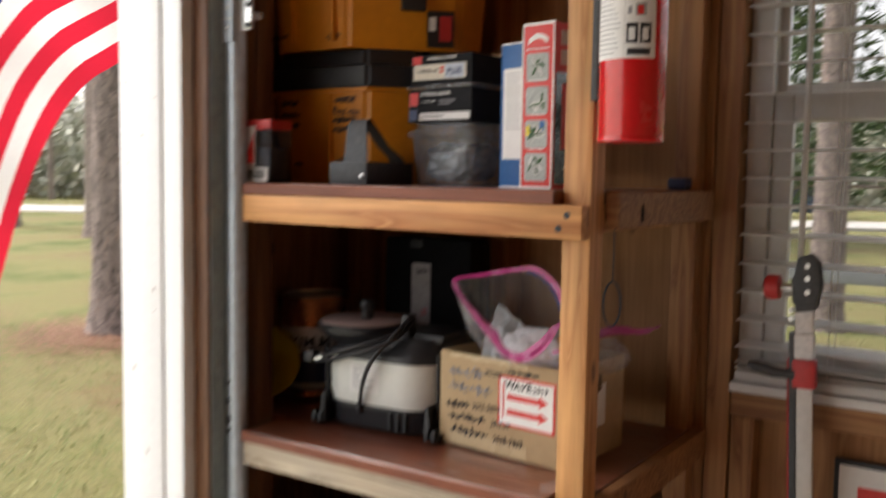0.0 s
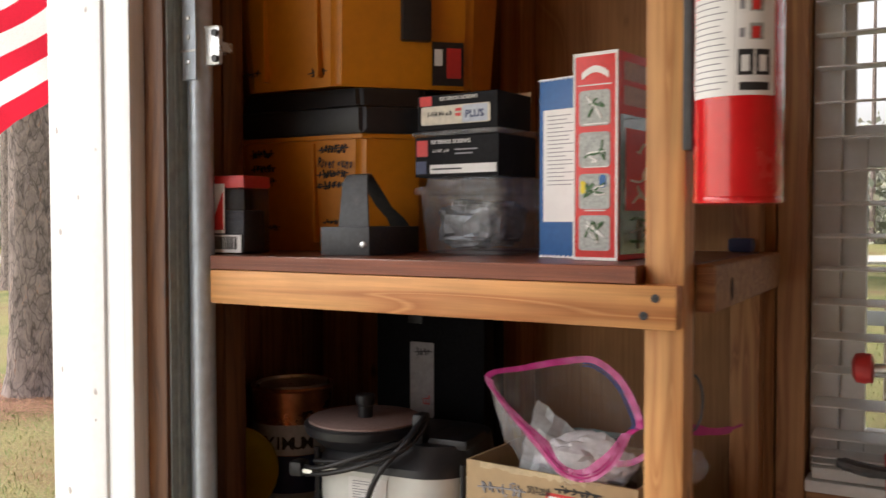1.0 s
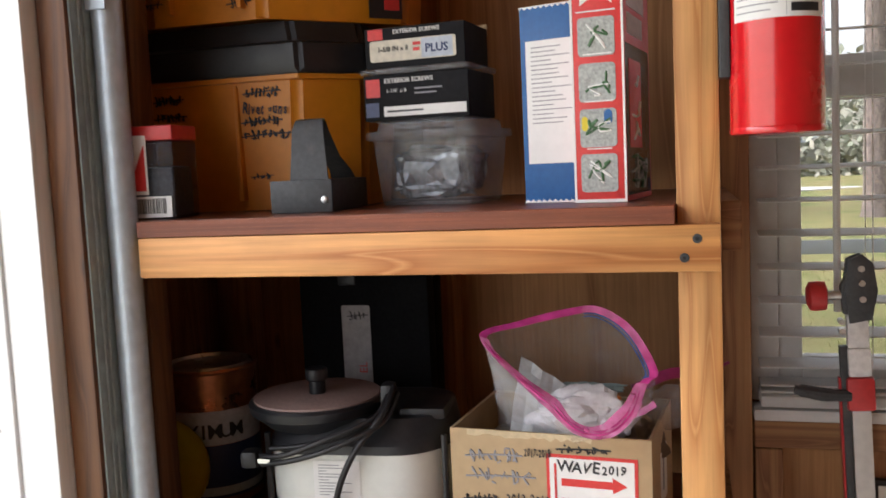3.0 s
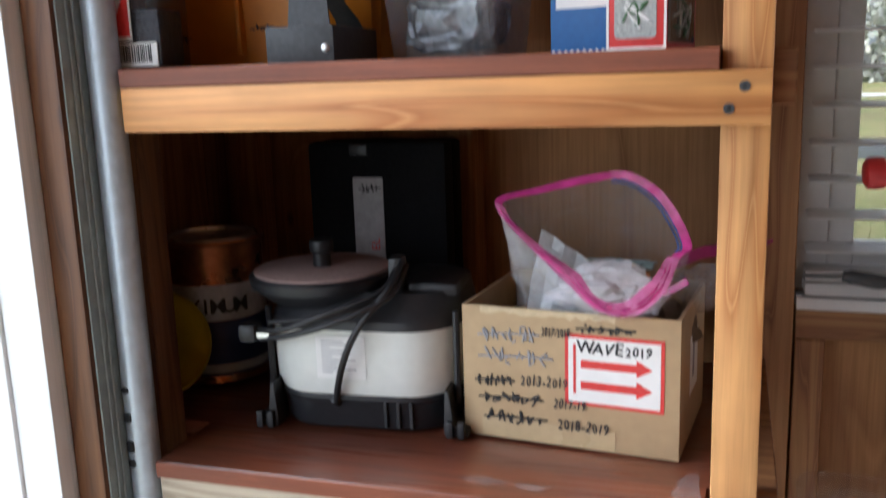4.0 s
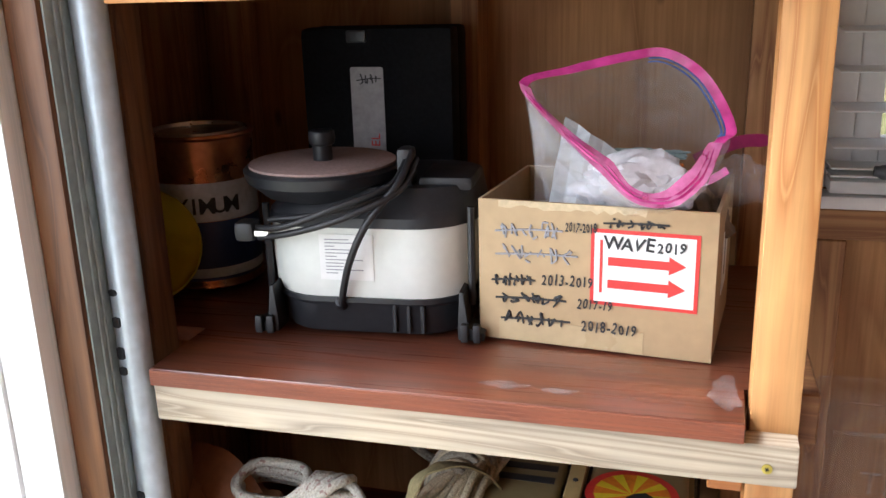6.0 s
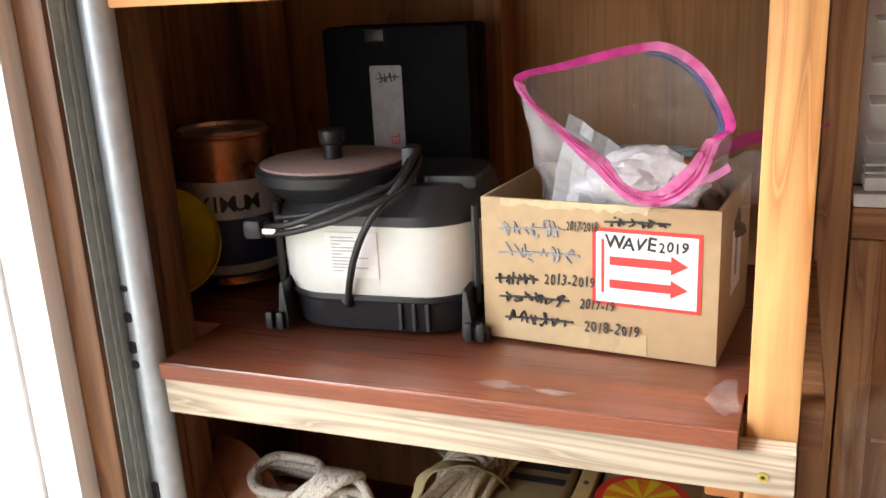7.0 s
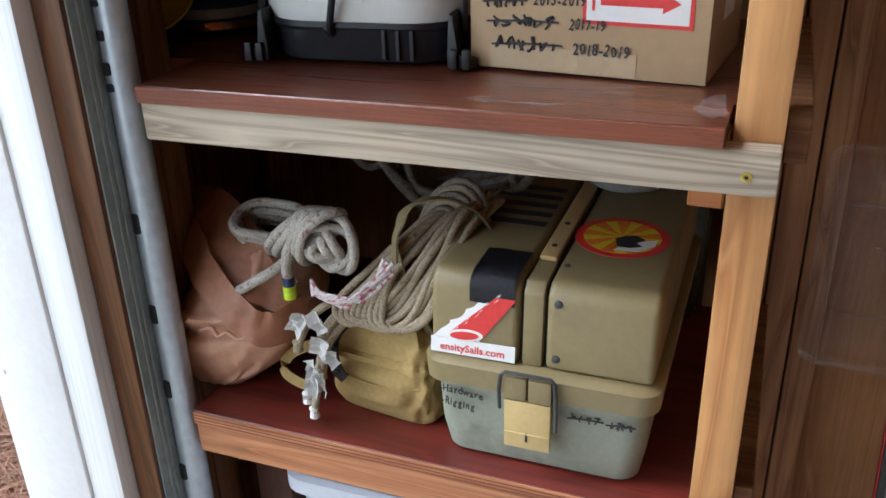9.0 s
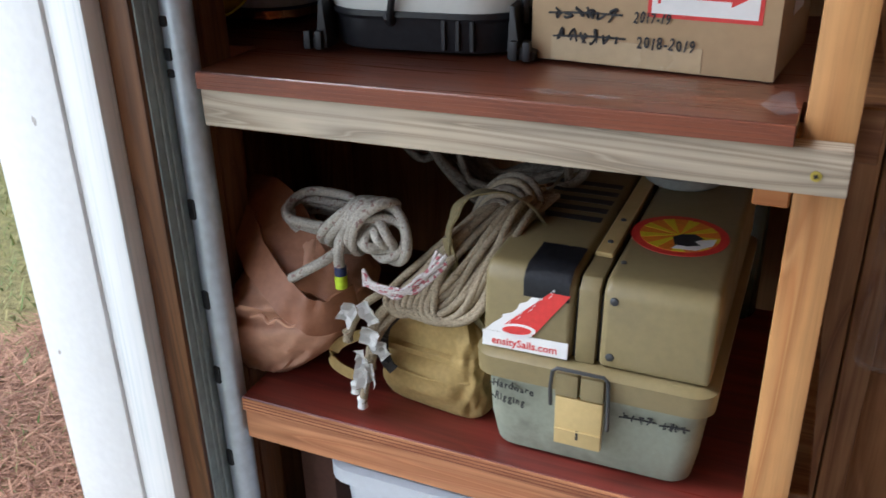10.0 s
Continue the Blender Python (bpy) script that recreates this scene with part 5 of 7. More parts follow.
for k in range(5):
    y = 0.13 + k * 0.024
    part("tape_strip", bx(-0.100, -0.028, y, y + 0.012, 0.2062, 0.2068, 0.0002, 1), BLACK_TAPE, l1, "", 0, pose(0, 0, 0) @ Matrix.Rotation(0.0, 4, "Z"))
# latch
lt = part("latch", bx(-0.0280, 0.0175, -0.016, -0.0095, 0.037, 0.091, 0.002), LATCH_TAN, tb, "pale tan plastic latch")
part("latch_tab", bx(-0.0285, -0.0065, -0.0165, -0.0095, 0.0920, 0.1165, 0.002), KHAKI_PLASTIC, lt)
part("latch_tab", bx(-0.0045, 0.0175, -0.0165, -0.0095, 0.0920, 0.1165, 0.002), KHAKI_PLASTIC, lt)
wire = [(-0.033, -0.013, 0.078), (-0.033, -0.016, 0.100), (-0.031, -0.017, 0.118), (-0.027, -0.017, 0.122), (0.017, -0.017, 0.122), (0.021, -0.017, 0.118), (0.022, -0.016, 0.100), (0.022, -0.013, 0.062)]
part("wire_bail", tube(wire, 0.0019, 8), DARK_STEEL, lt)
part("ridge", bx(-0.0275, 0.0170, -0.0172, -0.0155, 0.0540, 0.0555, 0.0004, 1), LATCH_TAN, lt)
part("slot", bx(-0.0065, -0.0045, -0.0168, -0.0155, 0.046, 0.056), INK, lt)
handwriting("-Hardware", 0.0110, -0.098, 0.0815, -0.0030, tb, -4, 61, 0.0003, 0.86)
handwriting("-Rigging", 0.0110, -0.096, 0.0675, -0.0032, tb, -6, 62, 0.0003, 0.80)
for i, (x0, x1) in enumerate(((0.033, 0.062), (0.070, 0.092))):
    scribble("marker_note", x0, x1, 0.0735, 0.0045, facing(0, -0.0012, 0), INK, tb, 4, 0.0008, 70 + i)


# jars behind the tackle box
jar = root("glass_jar", pose(-0.545, 1.36, LOW), "dark green jar with pale lid standing behind the tackle box", "jar")
part("body", lathe([(0.032, 0), (0.034, 0.003), (0.034, 0.225), (0.030, 0.235)], 24), plain("dark_jar", (0.03, 0.05, 0.04), 0.2), jar)
part("lid", lathe([(0.032, 0.2352), (0.034, 0.237), (0.034, 0.25), (0.032, 0.252)], 24), BIN_WHITE, jar)
lidd = root("plastic_lid", pose(-0.605, 1.262, LOW + 0.2063), "pale round plastic lid lying on the tackle box", "lid")
# White plastic greyed to carry the dimness below the shelf rail.
part("disc", lathe([(0.040, 0), (0.044, 0.003), (0.044, 0.012), (0.040, 0.015)], 30), plain("dimmed_white", (0.28, 0.29, 0.26), 0.6), lidd)


# leather bag
def blob(fn, nu=40, nv=24):
    """A closed skin: fn(u, v) gives a place, u round and v from bottom to top, both 0 to 1."""
    bm = bmesh.new()
    rows = [[bm.verts.new(fn(i / nu, j / nv)) for i in range(nu)] for j in range(nv + 1)]
    for a, b in zip(rows, rows[1:]):
        for i in range(nu):
            bm.faces.new((a[i], a[(i + 1) % nu], b[(i + 1) % nu], b[i]))
    bm.faces.new(rows[0]), bm.faces.new(rows[-1])
    return bm


lbag = root("leather_bag", pose(-0.998, 1.046, LOW, 0, 0, 0), "slumped tan leather bag with folded flap", "bag")


def slump(u, v):
    """A soft bag resting on its lower corner, its mouth folded over to one side."""
    a = u * math.tau
    c, s = math.cos(a), math.sin(a)
    k = math.sin(math.pi * (0.10 + 0.80 * v)) ** 0.75
    p = Vector((0.082 * k * math.copysign(abs(c) ** 0.8, c), 0.060 * k * math.copysign(abs(s) ** 0.75, s), 0.168 * v))
    p.x += -0.034 + 0.085 * v - 0.030 * v * v      # leans out as it rises
    p.y += 0.030 * v - 0.012
    n = noise.noise(Vector((c * 1.3 + 3, s * 1.3, v * 2.2))) + 0.55 * noise.noise(Vector((c * 3.2, s * 3.2 + 5, v * 5)))
    fold = 0.010 * math.exp(-((v - 0.60 - 0.10 * c) / 0.035) ** 2) - 0.010 * math.exp(-((v - 0.50 - 0.10 * c) / 0.05) ** 2)
    f = (0.013 * n + (fold if s < 0 else 0)) * min(1, v * 6) + 0.004 * noise.noise(Vector((c * 9, s * 9, v * 14)))
    return p + Vector((c * f, s * f, 0.4 * f if v > 0.05 else 0))


def ribbon(pts, width, thick, up, bm=None, sub=6, wob=0.0, seed=0):
    """A flat strap along points; up is the way that its width lies."""
    bm = bm or bmesh.new()
    pts = [Vector(p) for p in pts]
    fine = []
    for i in range(len(pts) - 1):
        a, b, c, d = pts[max(i - 1, 0)], pts[i], pts[i + 1], pts[min(i + 2, len(pts) - 1)]
        for k in range(sub):
            t = k / sub
            fine.append(0.5 * ((2 * b) + (c - a) * t + (2 * a - 5 * b + 4 * c - d) * t * t + (3 * b - a - 3 * c + d) * t ** 3))
    fine.append(pts[-1])
    rows, up = [], Vector(up).normalized()
    for i, p in enumerate(fine):
        d = (fine[min(i + 1, len(fine) - 1)] - fine[max(i - 1, 0)]).normalized()
        w = (up - d * up.dot(d)).normalized()
        nrm = d.cross(w)
        ww = width[min(len(width) - 1, i * len(width) // len(fine))] if isinstance(width, (list, tuple)) else width
        f = wob * noise.noise((i * 0.35 + seed, seed, 0))
        rows.append([bm.verts.new(p + w * s * ww / 2 + nrm * (h + f * s)) for s, h in ((-1, 0), (0, 0), (1, 0), (1, thick), (0, thick), (-1, thick))])
    for a, b in zip(rows, rows[1:]):
        for i in range(6):
            bm.faces.new((a[i], a[(i + 1) % 6], b[(i + 1) % 6], b[i]))
    bm.faces.new(rows[0]), bm.faces.new(rows[-1])
    return bm


part("pouch", blob(slump, 72, 44), LEATHER, lbag, "soft creased tan leather", 60)
part("flap", ribbon([(-0.110, 0.050, 0.150), (-0.080, 0.010, 0.168), (-0.047, -0.012, 0.166), (-0.018, -0.038, 0.150), (0.022, -0.060, 0.130), (0.050, -0.066, 0.112), (0.074, -0.056, 0.104), (0.092, -0.020, 0.110)], [0.050, 0.046, 0.040, 0.036, 0.034, 0.034, 0.038, 0.045], 0.003, (0.25, 0.55, 0.8), wob=0.008, seed=2), LEATHER_DARK, lbag, "darker folded leather flap", 60)
part("flap", ribbon([(-0.110, 0.070, 0.170), (-0.070, 0.030, 0.190), (-0.030, 0.015, 0.188), (0.010, -0.010, 0.166), (0.046, -0.030, 0.142), (0.080, -0.030, 0.128)], [0.05, 0.06, 0.06, 0.06, 0.05, 0.04], 0.003, (0.2, 0.75, 0.6), wob=0.014, seed=7), LEATHER_DARK, lbag, "darker folded leather flap", 60)
part("seam", tube([(-0.012, -0.068, 0.094), (0.006, -0.073, 0.102), (0.016, -0.076, 0.096), (0.028, -0.077, 0.104), (0.040, -0.075, 0.097), (0.054, -0.070, 0.102)], 0.0024, 6, sub=5), LEATHER, lbag, "", 60)


# canvas pouch
cp = root("canvas_pouch", pose(-0.808, 1.072, LOW, 0, 0, -8), "khaki canvas pouch with black zip, lying full", "pouch")
def box_bag(u, v):
    """A stuffed cloth pouch: flat faces, soft corners, sunken top."""
    a = u * math.tau
    c, s = math.cos(a), math.sin(a)
    e = 0.34
    k = 0.94 + 0.06 * math.sin(math.pi * v) - (0.10 * ((v - 0.86) / 0.14) ** 2 if v > 0.86 else 0) - (0.05 * (1 - v / 0.05) if v < 0.05 else 0)
    p = Vector((0.066 * k * math.copysign(abs(c) ** e, c), 0.062 * k * math.copysign(abs(s) ** e, s), 0.116 * v))
    n = noise.noise(Vector((c * 1.7 + 9, s * 1.7, v * 2.6))) + 0.6 * noise.noise(Vector((c * 4, s * 4 + 2, v * 6)))
    f = 0.013 * n * min(1, v * 5) + (0.006 if 0.60 < v < 0.68 else 0)
    return p + Vector((c * f, s * f - 0.004 * v, 0.006 * n * v))


part("body", blob(box_bag, 80, 48), CANVAS, cp, "", 60)
zp = part("zip", ribbon([(-0.034, -0.060, 0.112), (-0.044, -0.072, 0.098), (-0.046, -0.076, 0.076), (-0.040, -0.077, 0.058), (-0.032, -0.076, 0.050)], 0.014, 0.002, (1, 0.1, 0.1)), BLACK_TAPE, cp, "black zip")
for k in range(9):
    part("tooth", bx(-0.047, -0.037, -0.081, -0.078, 0.058 + k * 0.005, 0.0605 + k * 0.005, 0.0005, 1), DARK_STEEL, zp)
part("piping", tube([(-0.030, -0.072, 0.050), (0.010, -0.070, 0.047), (0.052, -0.060, 0.050)], 0.0016, 6, sub=6), CANVAS, cp)
part("strap", ribbon([(-0.072, -0.04, 0.07), (-0.115, -0.06, 0.05), (-0.120, -0.070, 0.030), (-0.090, -0.072, 0.022), (-0.066, -0.068, 0.026)], 0.012, 0.002, (0, 0.3, 1)), CANVAS, cp)


# ropes
def coil(name, m, r, rope, turns, material, label, squash=1.0, thick=0.02, seed=1, wobble=0.12, tip=0.25, small=0.72):
    c = root(name, m, label, "rope")
    rnd = random.Random(seed)
    for k in range(turns):
        rr = r * rnd.uniform(small, 1.05)
        off = thick * (k / max(1, turns - 1) - 0.5) * 2
        tx, ty, ph = rnd.uniform(-tip, tip), rnd.uniform(-tip, tip), rnd.random() * 6
        pts = []
        for i in range(40):
            a = i * math.tau / 40
            x, z = rr * math.cos(a) * (1 + wobble * math.sin(2 * a + ph)), rr * squash * math.sin(a) * (1 + wobble * math.sin(3 * a + ph))
            pts.append((x, off + tx * x + ty * z, z))
        part("loop", tube(pts, rope, 8, close=True), material, c, "", 60)
    return c


c1 = root("rope_coil", pose(-0.878, 1.036, 0.826, 0, 0, -8), "coiled off-white braided rope with dark flecks", "rope")
rnd = random.Random(3)
for k in range(4):      # round turns facing the room, the small ones nearest
    r_ = 0.0095 + 0.0074 * k
    tx, ph = rnd.uniform(-0.18, 0.18), rnd.random() * 6
    pts = [(0.010 + r_ * 1.12 * math.cos(a), -0.022 + 0.0055 * k + tx * r_ * math.cos(a) + 0.006 * math.sin(a * 2 + ph), -0.003 + r_ * 0.92 * math.sin(a) * (1 + 0.06 * math.sin(3 * a + ph))) for a in [i * math.tau / 40 for i in range(40)]]
    part("loop", tube(pts, 0.0054, 8, close=True), ROPE, c1, "", 60)
for k in range(5):      # turns that bind the coil at its side
    x0 = -0.040 + 0.0085 * k
    pts = [(x0 + 0.022 * math.sin(a) + 0.004 * math.sin(2 * a + k), -0.004 - 0.026 * math.cos(a), 0.001 + (0.029 + 0.0012 * k) * math.sin(a + 0.25)) for a in [i * math.tau / 36 for i in range(36)]]
    part("loop", tube(pts, 0.0054, 8, close=True), ROPE, c1, "", 60)
part("tail", tube([(-0.026, -0.026, 0.0), (-0.031, -0.032, -0.024), (-0.030, -0.032, -0.040)], 0.0060, 8, sub=5), ROPE, c1, "", 60)
part("whipping", cyl((-0.030, -0.032, -0.038), (-0.030, -0.032, -0.048), 0.0066, n=12), NAVY, c1, "blue whipping")
part("whipping", cyl((-0.030, -0.032, -0.048), (-0.030, -0.032, -0.063), 0.0068, n=12), plain("neon_tape", (0.55, 0.75, 0.02), 0.4), c1, "bright yellow tape end")
c2 = root("rope_coil", pose(-0.962, 1.056, 0.806, 0, 8, 6), "grey-white rope hank folded flat", "rope")
for k in range(6):
    w_, z_ = 0.038 + 0.003 * (k % 3), 0.022 - 0.0078 * k
    pts = [(w_ * math.copysign(abs(math.cos(a)) ** 0.55, math.cos(a)), 0.004 * k + 0.022 * math.sin(a), z_ + 0.006 * math.cos(a + k) + 0.010 * math.sin(a)) for a in [i * math.tau / 32 for i in range(32)]]
    part("loop", tube(pts, 0.0054, 8, close=True), ROPE, c2, "", 60)
part("tail", tube([(0.050, -0.035, 0.012), (0.034, -0.056, -0.004), (0.014, -0.064, -0.020), (-0.004, -0.062, -0.036)], 0.0056, 8, sub=6), ROPE, c2, "", 60)
c3 = root("rope_coil", pose(-0.790, 1.040, 0.800), "hank of tan laid rope hanging in loops", "rope")
rnd = random.Random(5)
for k in range(9):     # bights that hang forward over the pouch
    u = k / 8
    j = lambda q_: rnd.uniform(-q_, q_)
    part("loop", tube([(0.050 + j(0.012), 0.09, 0.045 + j(0.012)), (0.012 + 0.02 * u + j(0.006), 0.03, 0.040 + j(0.008)), (-0.034 + 0.030 * u, -0.012 - 0.008 * u, 0.000 + j(0.006)), (-0.066 + 0.055 * u, -0.036 - 0.006 * u, -0.036 - 0.004 * u + j(0.003)), (-0.048 + 0.060 * u, -0.042, -0.046 + j(0.004)), (-0.014 + 0.052 * u, -0.034 + j(0.004), -0.030 + j(0.005)), (0.016 + 0.035 * u, -0.014, 0.010 + j(0.006)), (0.040 + 0.02 * u, 0.03, 0.044 + j(0.01)), (0.066 + j(0.01), 0.09, 0.050)], 0.0040, 8, sub=6), ROPE_TAN, c3, "", 60)
for k in range(5):      # loops behind, up to the shelf above
    r_ = 0.026 + 0.004 * k
    pts = [(0.028 + r_ * math.cos(a) * 0.9, 0.035 + 0.007 * k + 0.3 * r_ * math.sin(a), 0.022 + r_ * 1.2 * math.sin(a + 0.06 * k)) for a in [i * math.tau / 32 for i in range(32)]]
    part("loop", tube(pts, 0.0046, 8, close=True), ROPE_TAN if k % 2 else ROPE_DARK, c3, "", 60)
c4 = root("cord_hank", pose(-0.850, 0.996, 0.782), "thin red-flecked white cord tied round the rope", "cord")
for k in range(7):
    r_ = random.Random(80 + k)
    part("strand", tube([(-0.030, 0.004, 0.012 - 0.003 * k), (-0.010, -0.008, 0.002 + r_.uniform(-0.005, 0.005)), (0.014, -0.010, 0.0 + r_.uniform(-0.006, 0.006)), (0.036, -0.004, 0.010 + r_.uniform(-0.006, 0.012)), (0.052 + r_.uniform(0, 0.010), 0.008, 0.028 + r_.uniform(0, 0.018))], 0.0022, 7, sub=6), ROPE_RED, c4, "", 60)
c5 = coil("rope_coil", pose(-0.80, 1.24, 0.86, 0, 0, 10), 0.075, 0.0055, 8, ROPE_DARK, "old grey rope hank at the back of the shelf", 0.75, 0.04, 15, 0.2)
c6 = coil("rope_coil", pose(-0.90, 1.24, 0.88, 0, 0, 30), 0.06, 0.005, 3, ROPE_DARK, "loose grey rope loop at the back of the shelf", 0.9, 0.02, 16, 0.2)

wl = root("webbing_strap", pose(-0.765, 1.035, 0.800), "olive webbing strap looped over the ropes", "strap")
part("strap", ribbon([(-0.030, 0.010, -0.03), (-0.034, -0.004, 0.03), (-0.018, 0.0, 0.072), (0.012, 0.02, 0.078), (0.04, 0.05, 0.05), (0.055, 0.07, 0.0), (0.06, 0.08, -0.05)], 0.019, 0.0018, (0.5, -0.7, 0.2), wob=0.004), WEB_STRAP, wl, "", 60)
part("strap", ribbon([(-0.034, -0.004, 0.03), (-0.020, -0.010, -0.01), (0.0, -0.012, -0.05), (0.012, -0.01, -0.07)], 0.014, 0.0018, (0.8, -0.4, 0.2)), WEB_STRAP, wl, "", 60)

# tagged rope ends hanging over the pouch
te = root("rope_ends", pose(-0.876, 0.992, 0.700), "tan rope ends tied together with paper tags", "rope")
ENDS = (((0.036, 0.020, 0.066), (0.016, 0.004, 0.044), (0.006, -0.004, 0.010), (0.002, -0.010, -0.024), (-0.004, -0.012, -0.058)),
        ((0.020, 0.020, 0.070), (0.000, 0.004, 0.058), (-0.014, 0.0, 0.036), (-0.022, -0.002, 0.016)),
        ((0.026, 0.020, 0.062), (0.010, 0.0, 0.040), (0.010, -0.004, 0.012), (0.006, -0.006, -0.010)),
        ((0.044, 0.026, 0.062), (0.020, 0.004, 0.036), (0.004, -0.006, 0.000), (-0.006, -0.010, -0.028), (-0.012, -0.010, -0.042)))
for k, pts in enumerate(ENDS):
    e_ = part("end", tube(pts, 0.0046, 8, sub=6), ROPE_TAN, te, "", 60)
    part("whipping", lathe([(0.002, -0.008), (0.0058, -0.005), (0.0046, 0.002), (0.0058, 0.007), (0.003, 0.009)], 10, Matrix.Translation(pts[-1])), PAPER if k in (0, 3) else ROPE_TAN, e_)
TAGS = (((-0.014, -0.010, 0.050), 0.026, 0.018, 62), ((0.012, -0.012, 0.058), 0.026, 0.016, 118), ((0.012, -0.014, 0.030), 0.022, 0.020, 75),
        ((0.022, -0.010, 0.018), 0.024, 0.018, 135), ((0.004, -0.018, 0.006), 0.020, 0.014, 100), ((0.000, -0.016, -0.022), 0.030, 0.016, 82), ((0.010, -0.014, -0.016), 0.024, 0.013, 96))
for k, (c_, ln, wd_, an) in enumerate(TAGS):
    rr = random.Random(200 + k)
    bm = bmesh.new()
    grid = []
    for i in range(7):
        row = []
        for j in range(5):
            a_, b_ = (i / 6 - 0.5) * ln, (j / 4 - 0.5) * wd_
            q_ = Vector((a_ * math.cos(radians(an)) - b_ * math.sin(radians(an)), 0.0, a_ * math.sin(radians(an)) + b_ * math.cos(radians(an))))
            q_.y = 0.006 * noise.noise(Vector((i * 0.5, j * 0.55, k * 3.1))) + 0.0022 * rr.uniform(-1, 1) - 0.0015 * (j - 2) ** 2
            row.append(bm.verts.new(Vector(c_) + q_))
        grid.append(row)
    for a_, b_ in zip(grid, grid[1:]):
        for j in range(4):
            bm.faces.new((a_[j], a_[j + 1], b_[j + 1], b_[j]))
    bmesh.ops.solidify(bm, geom=bm.faces[:], thickness=0.0004)
    part("paper_tag", bm, PAPER, te, "crumpled white paper tag", 18)

# bin under the lowest shelf
bn = root("storage_bin", pose(-0.945, 1.005, 0.0, 0, 0, 0), "white plastic storage bin with lid on the floor", "bin")
ob_ = lambda k: rrect(-k, 0.42 + k, -k, 0.36 + k, 0.03)
part("body", loft([(ob_(-0.03), 0.002), (ob_(-0.006), 0.50)]), BIN_WHITE, bn)
part("lid", loft([(ob_(0.004), 0.500), (ob_(0.006), 0.502), (ob_(0.006), 0.522), (ob_(0.0), 0.527), (ob_(-0.014), 0.527), (ob_(-0.018), 0.519)]), BIN_WHITE, bn, "ridged white lid")
bk = root("brick", pose(-1.0, 1.06, 0.0), "reddish brown block standing beside the bin", "block")
part("block", bx(-0.025, 0.025, 0, 0.1, 0, 0.545, 0.004), plain("dark_brown_block", (0.10, 0.045, 0.03), 0.8), bk)

# ---- zip bag in the carton ----
zb = root("zip_bag", pose(0.008, 0, 0.002), "clear zip bag with pink rim gaping open, white contents", "bag")
RIM = [(-0.690, 1.040, 1.252), (-0.652, 1.058, 1.263), (-0.605, 1.070, 1.273), (-0.573, 1.070, 1.275), (-0.541, 1.066, 1.254), (-0.519, 1.058, 1.215), (-0.528, 1.050, 1.204), (-0.539, 1.034, 1.177), (-0.563, 1.026, 1.157), (-0.594, 1.024, 1.160), (-0.623, 1.027, 1.185), (-0.660, 1.033, 1.217)]


def loop_points(ctrl, n=72):
    out, k = [], len(ctrl)
    for i in range(n):
        s = i * k / n
        j, t = int(s), s - int(s)
        a, b, c, d = (Vector(ctrl[(j + o_) % k]) for o_ in (-1, 0, 1, 2))
        out.append(0.5 * ((2 * b) + (c - a) * t + (2 * a - 5 * b + 4 * c - d) * t * t + (3 * b - a - 3 * c + d) * t ** 3))
    return out


rim = loop_points(RIM)
mid_ = Vector((-0.600, 1.10, 1.20))
deep = Vector((-0.615, 1.145, 1.060))
bm = bmesh.new()
rings = []
for lv, (f, drop) in enumerate(((0.0, 0.0), (0.10, 0.0), (0.25, 0.01), (0.42, 0.03), (0.6, 0.05), (0.8, 0.07), (1.0, 0.08))):
    row = []
    for i, p in enumerate(rim):
        w_ = Vector(p)
        base_ = deep + Vector((0.085 * math.cos(math.pi - i * math.tau / 72), 0.045 * math.sin(math.pi - i * math.tau / 72), 0))
        qv = w_.lerp(base_, f) + Vector((0, 0.055 * math.sin(math.pi * f), 0.0))
        nz = (noise.noise(Vector((i * 0.33, lv * 0.9, 4.0))) * 0.007 + noise.noise(Vector((i * 0.12, lv * 2.3, 8.0))) * 0.006) * (1 if lv else 0)
        row.append(bm.verts.new(qv + Vector((nz, nz, nz))))
    rings.append(row)
for a, b in zip(rings, rings[1:]):
    for i in range(72):
        bm.faces.new((a[i], a[(i + 1) % 72], b[(i + 1) % 72], b[i]))
part("film", bm, CLEAR_BAG, zb, "crumpled clear film", 80)


def rim_band(i0, i1, w0, off, material, name, label="", swell=0.0):
    bm = bmesh.new()
    rows = []
    for i in range(i0, i1 + 1):
        p = rim[i % 72]
        inward = (mid_ - p)
        inward.y = 0.25 * abs(inward.y)
        inward.normalize()
        nz = 0.002 * noise.noise(Vector((i * 0.5, off * 100, 0)))
        a = p - inward * (0.002 - off) + Vector((0, -0.002 + nz, 0))
        wd_ = w0 + swell * math.exp(-((i - 44) / 6.0) ** 2) + 0.6 * swell * math.exp(-((i - 62) / 8.0) ** 2)
        b = a + inward * wd_ + Vector((0, -0.001, 0.001))
        rows.append([bm.verts.new(a), bm.verts.new(b), bm.verts.new(b + Vector((0, 0.0012, 0))), bm.verts.new(a + Vector((0, 0.0012, 0)))])
    for a, b in zip(rows, rows[1:]):
        for i in range(4):
            bm.faces.new((a[i], a[(i + 1) % 4], b[(i + 1) % 4], b[i]))
    return part(name, bm, material, zb, label, 60)


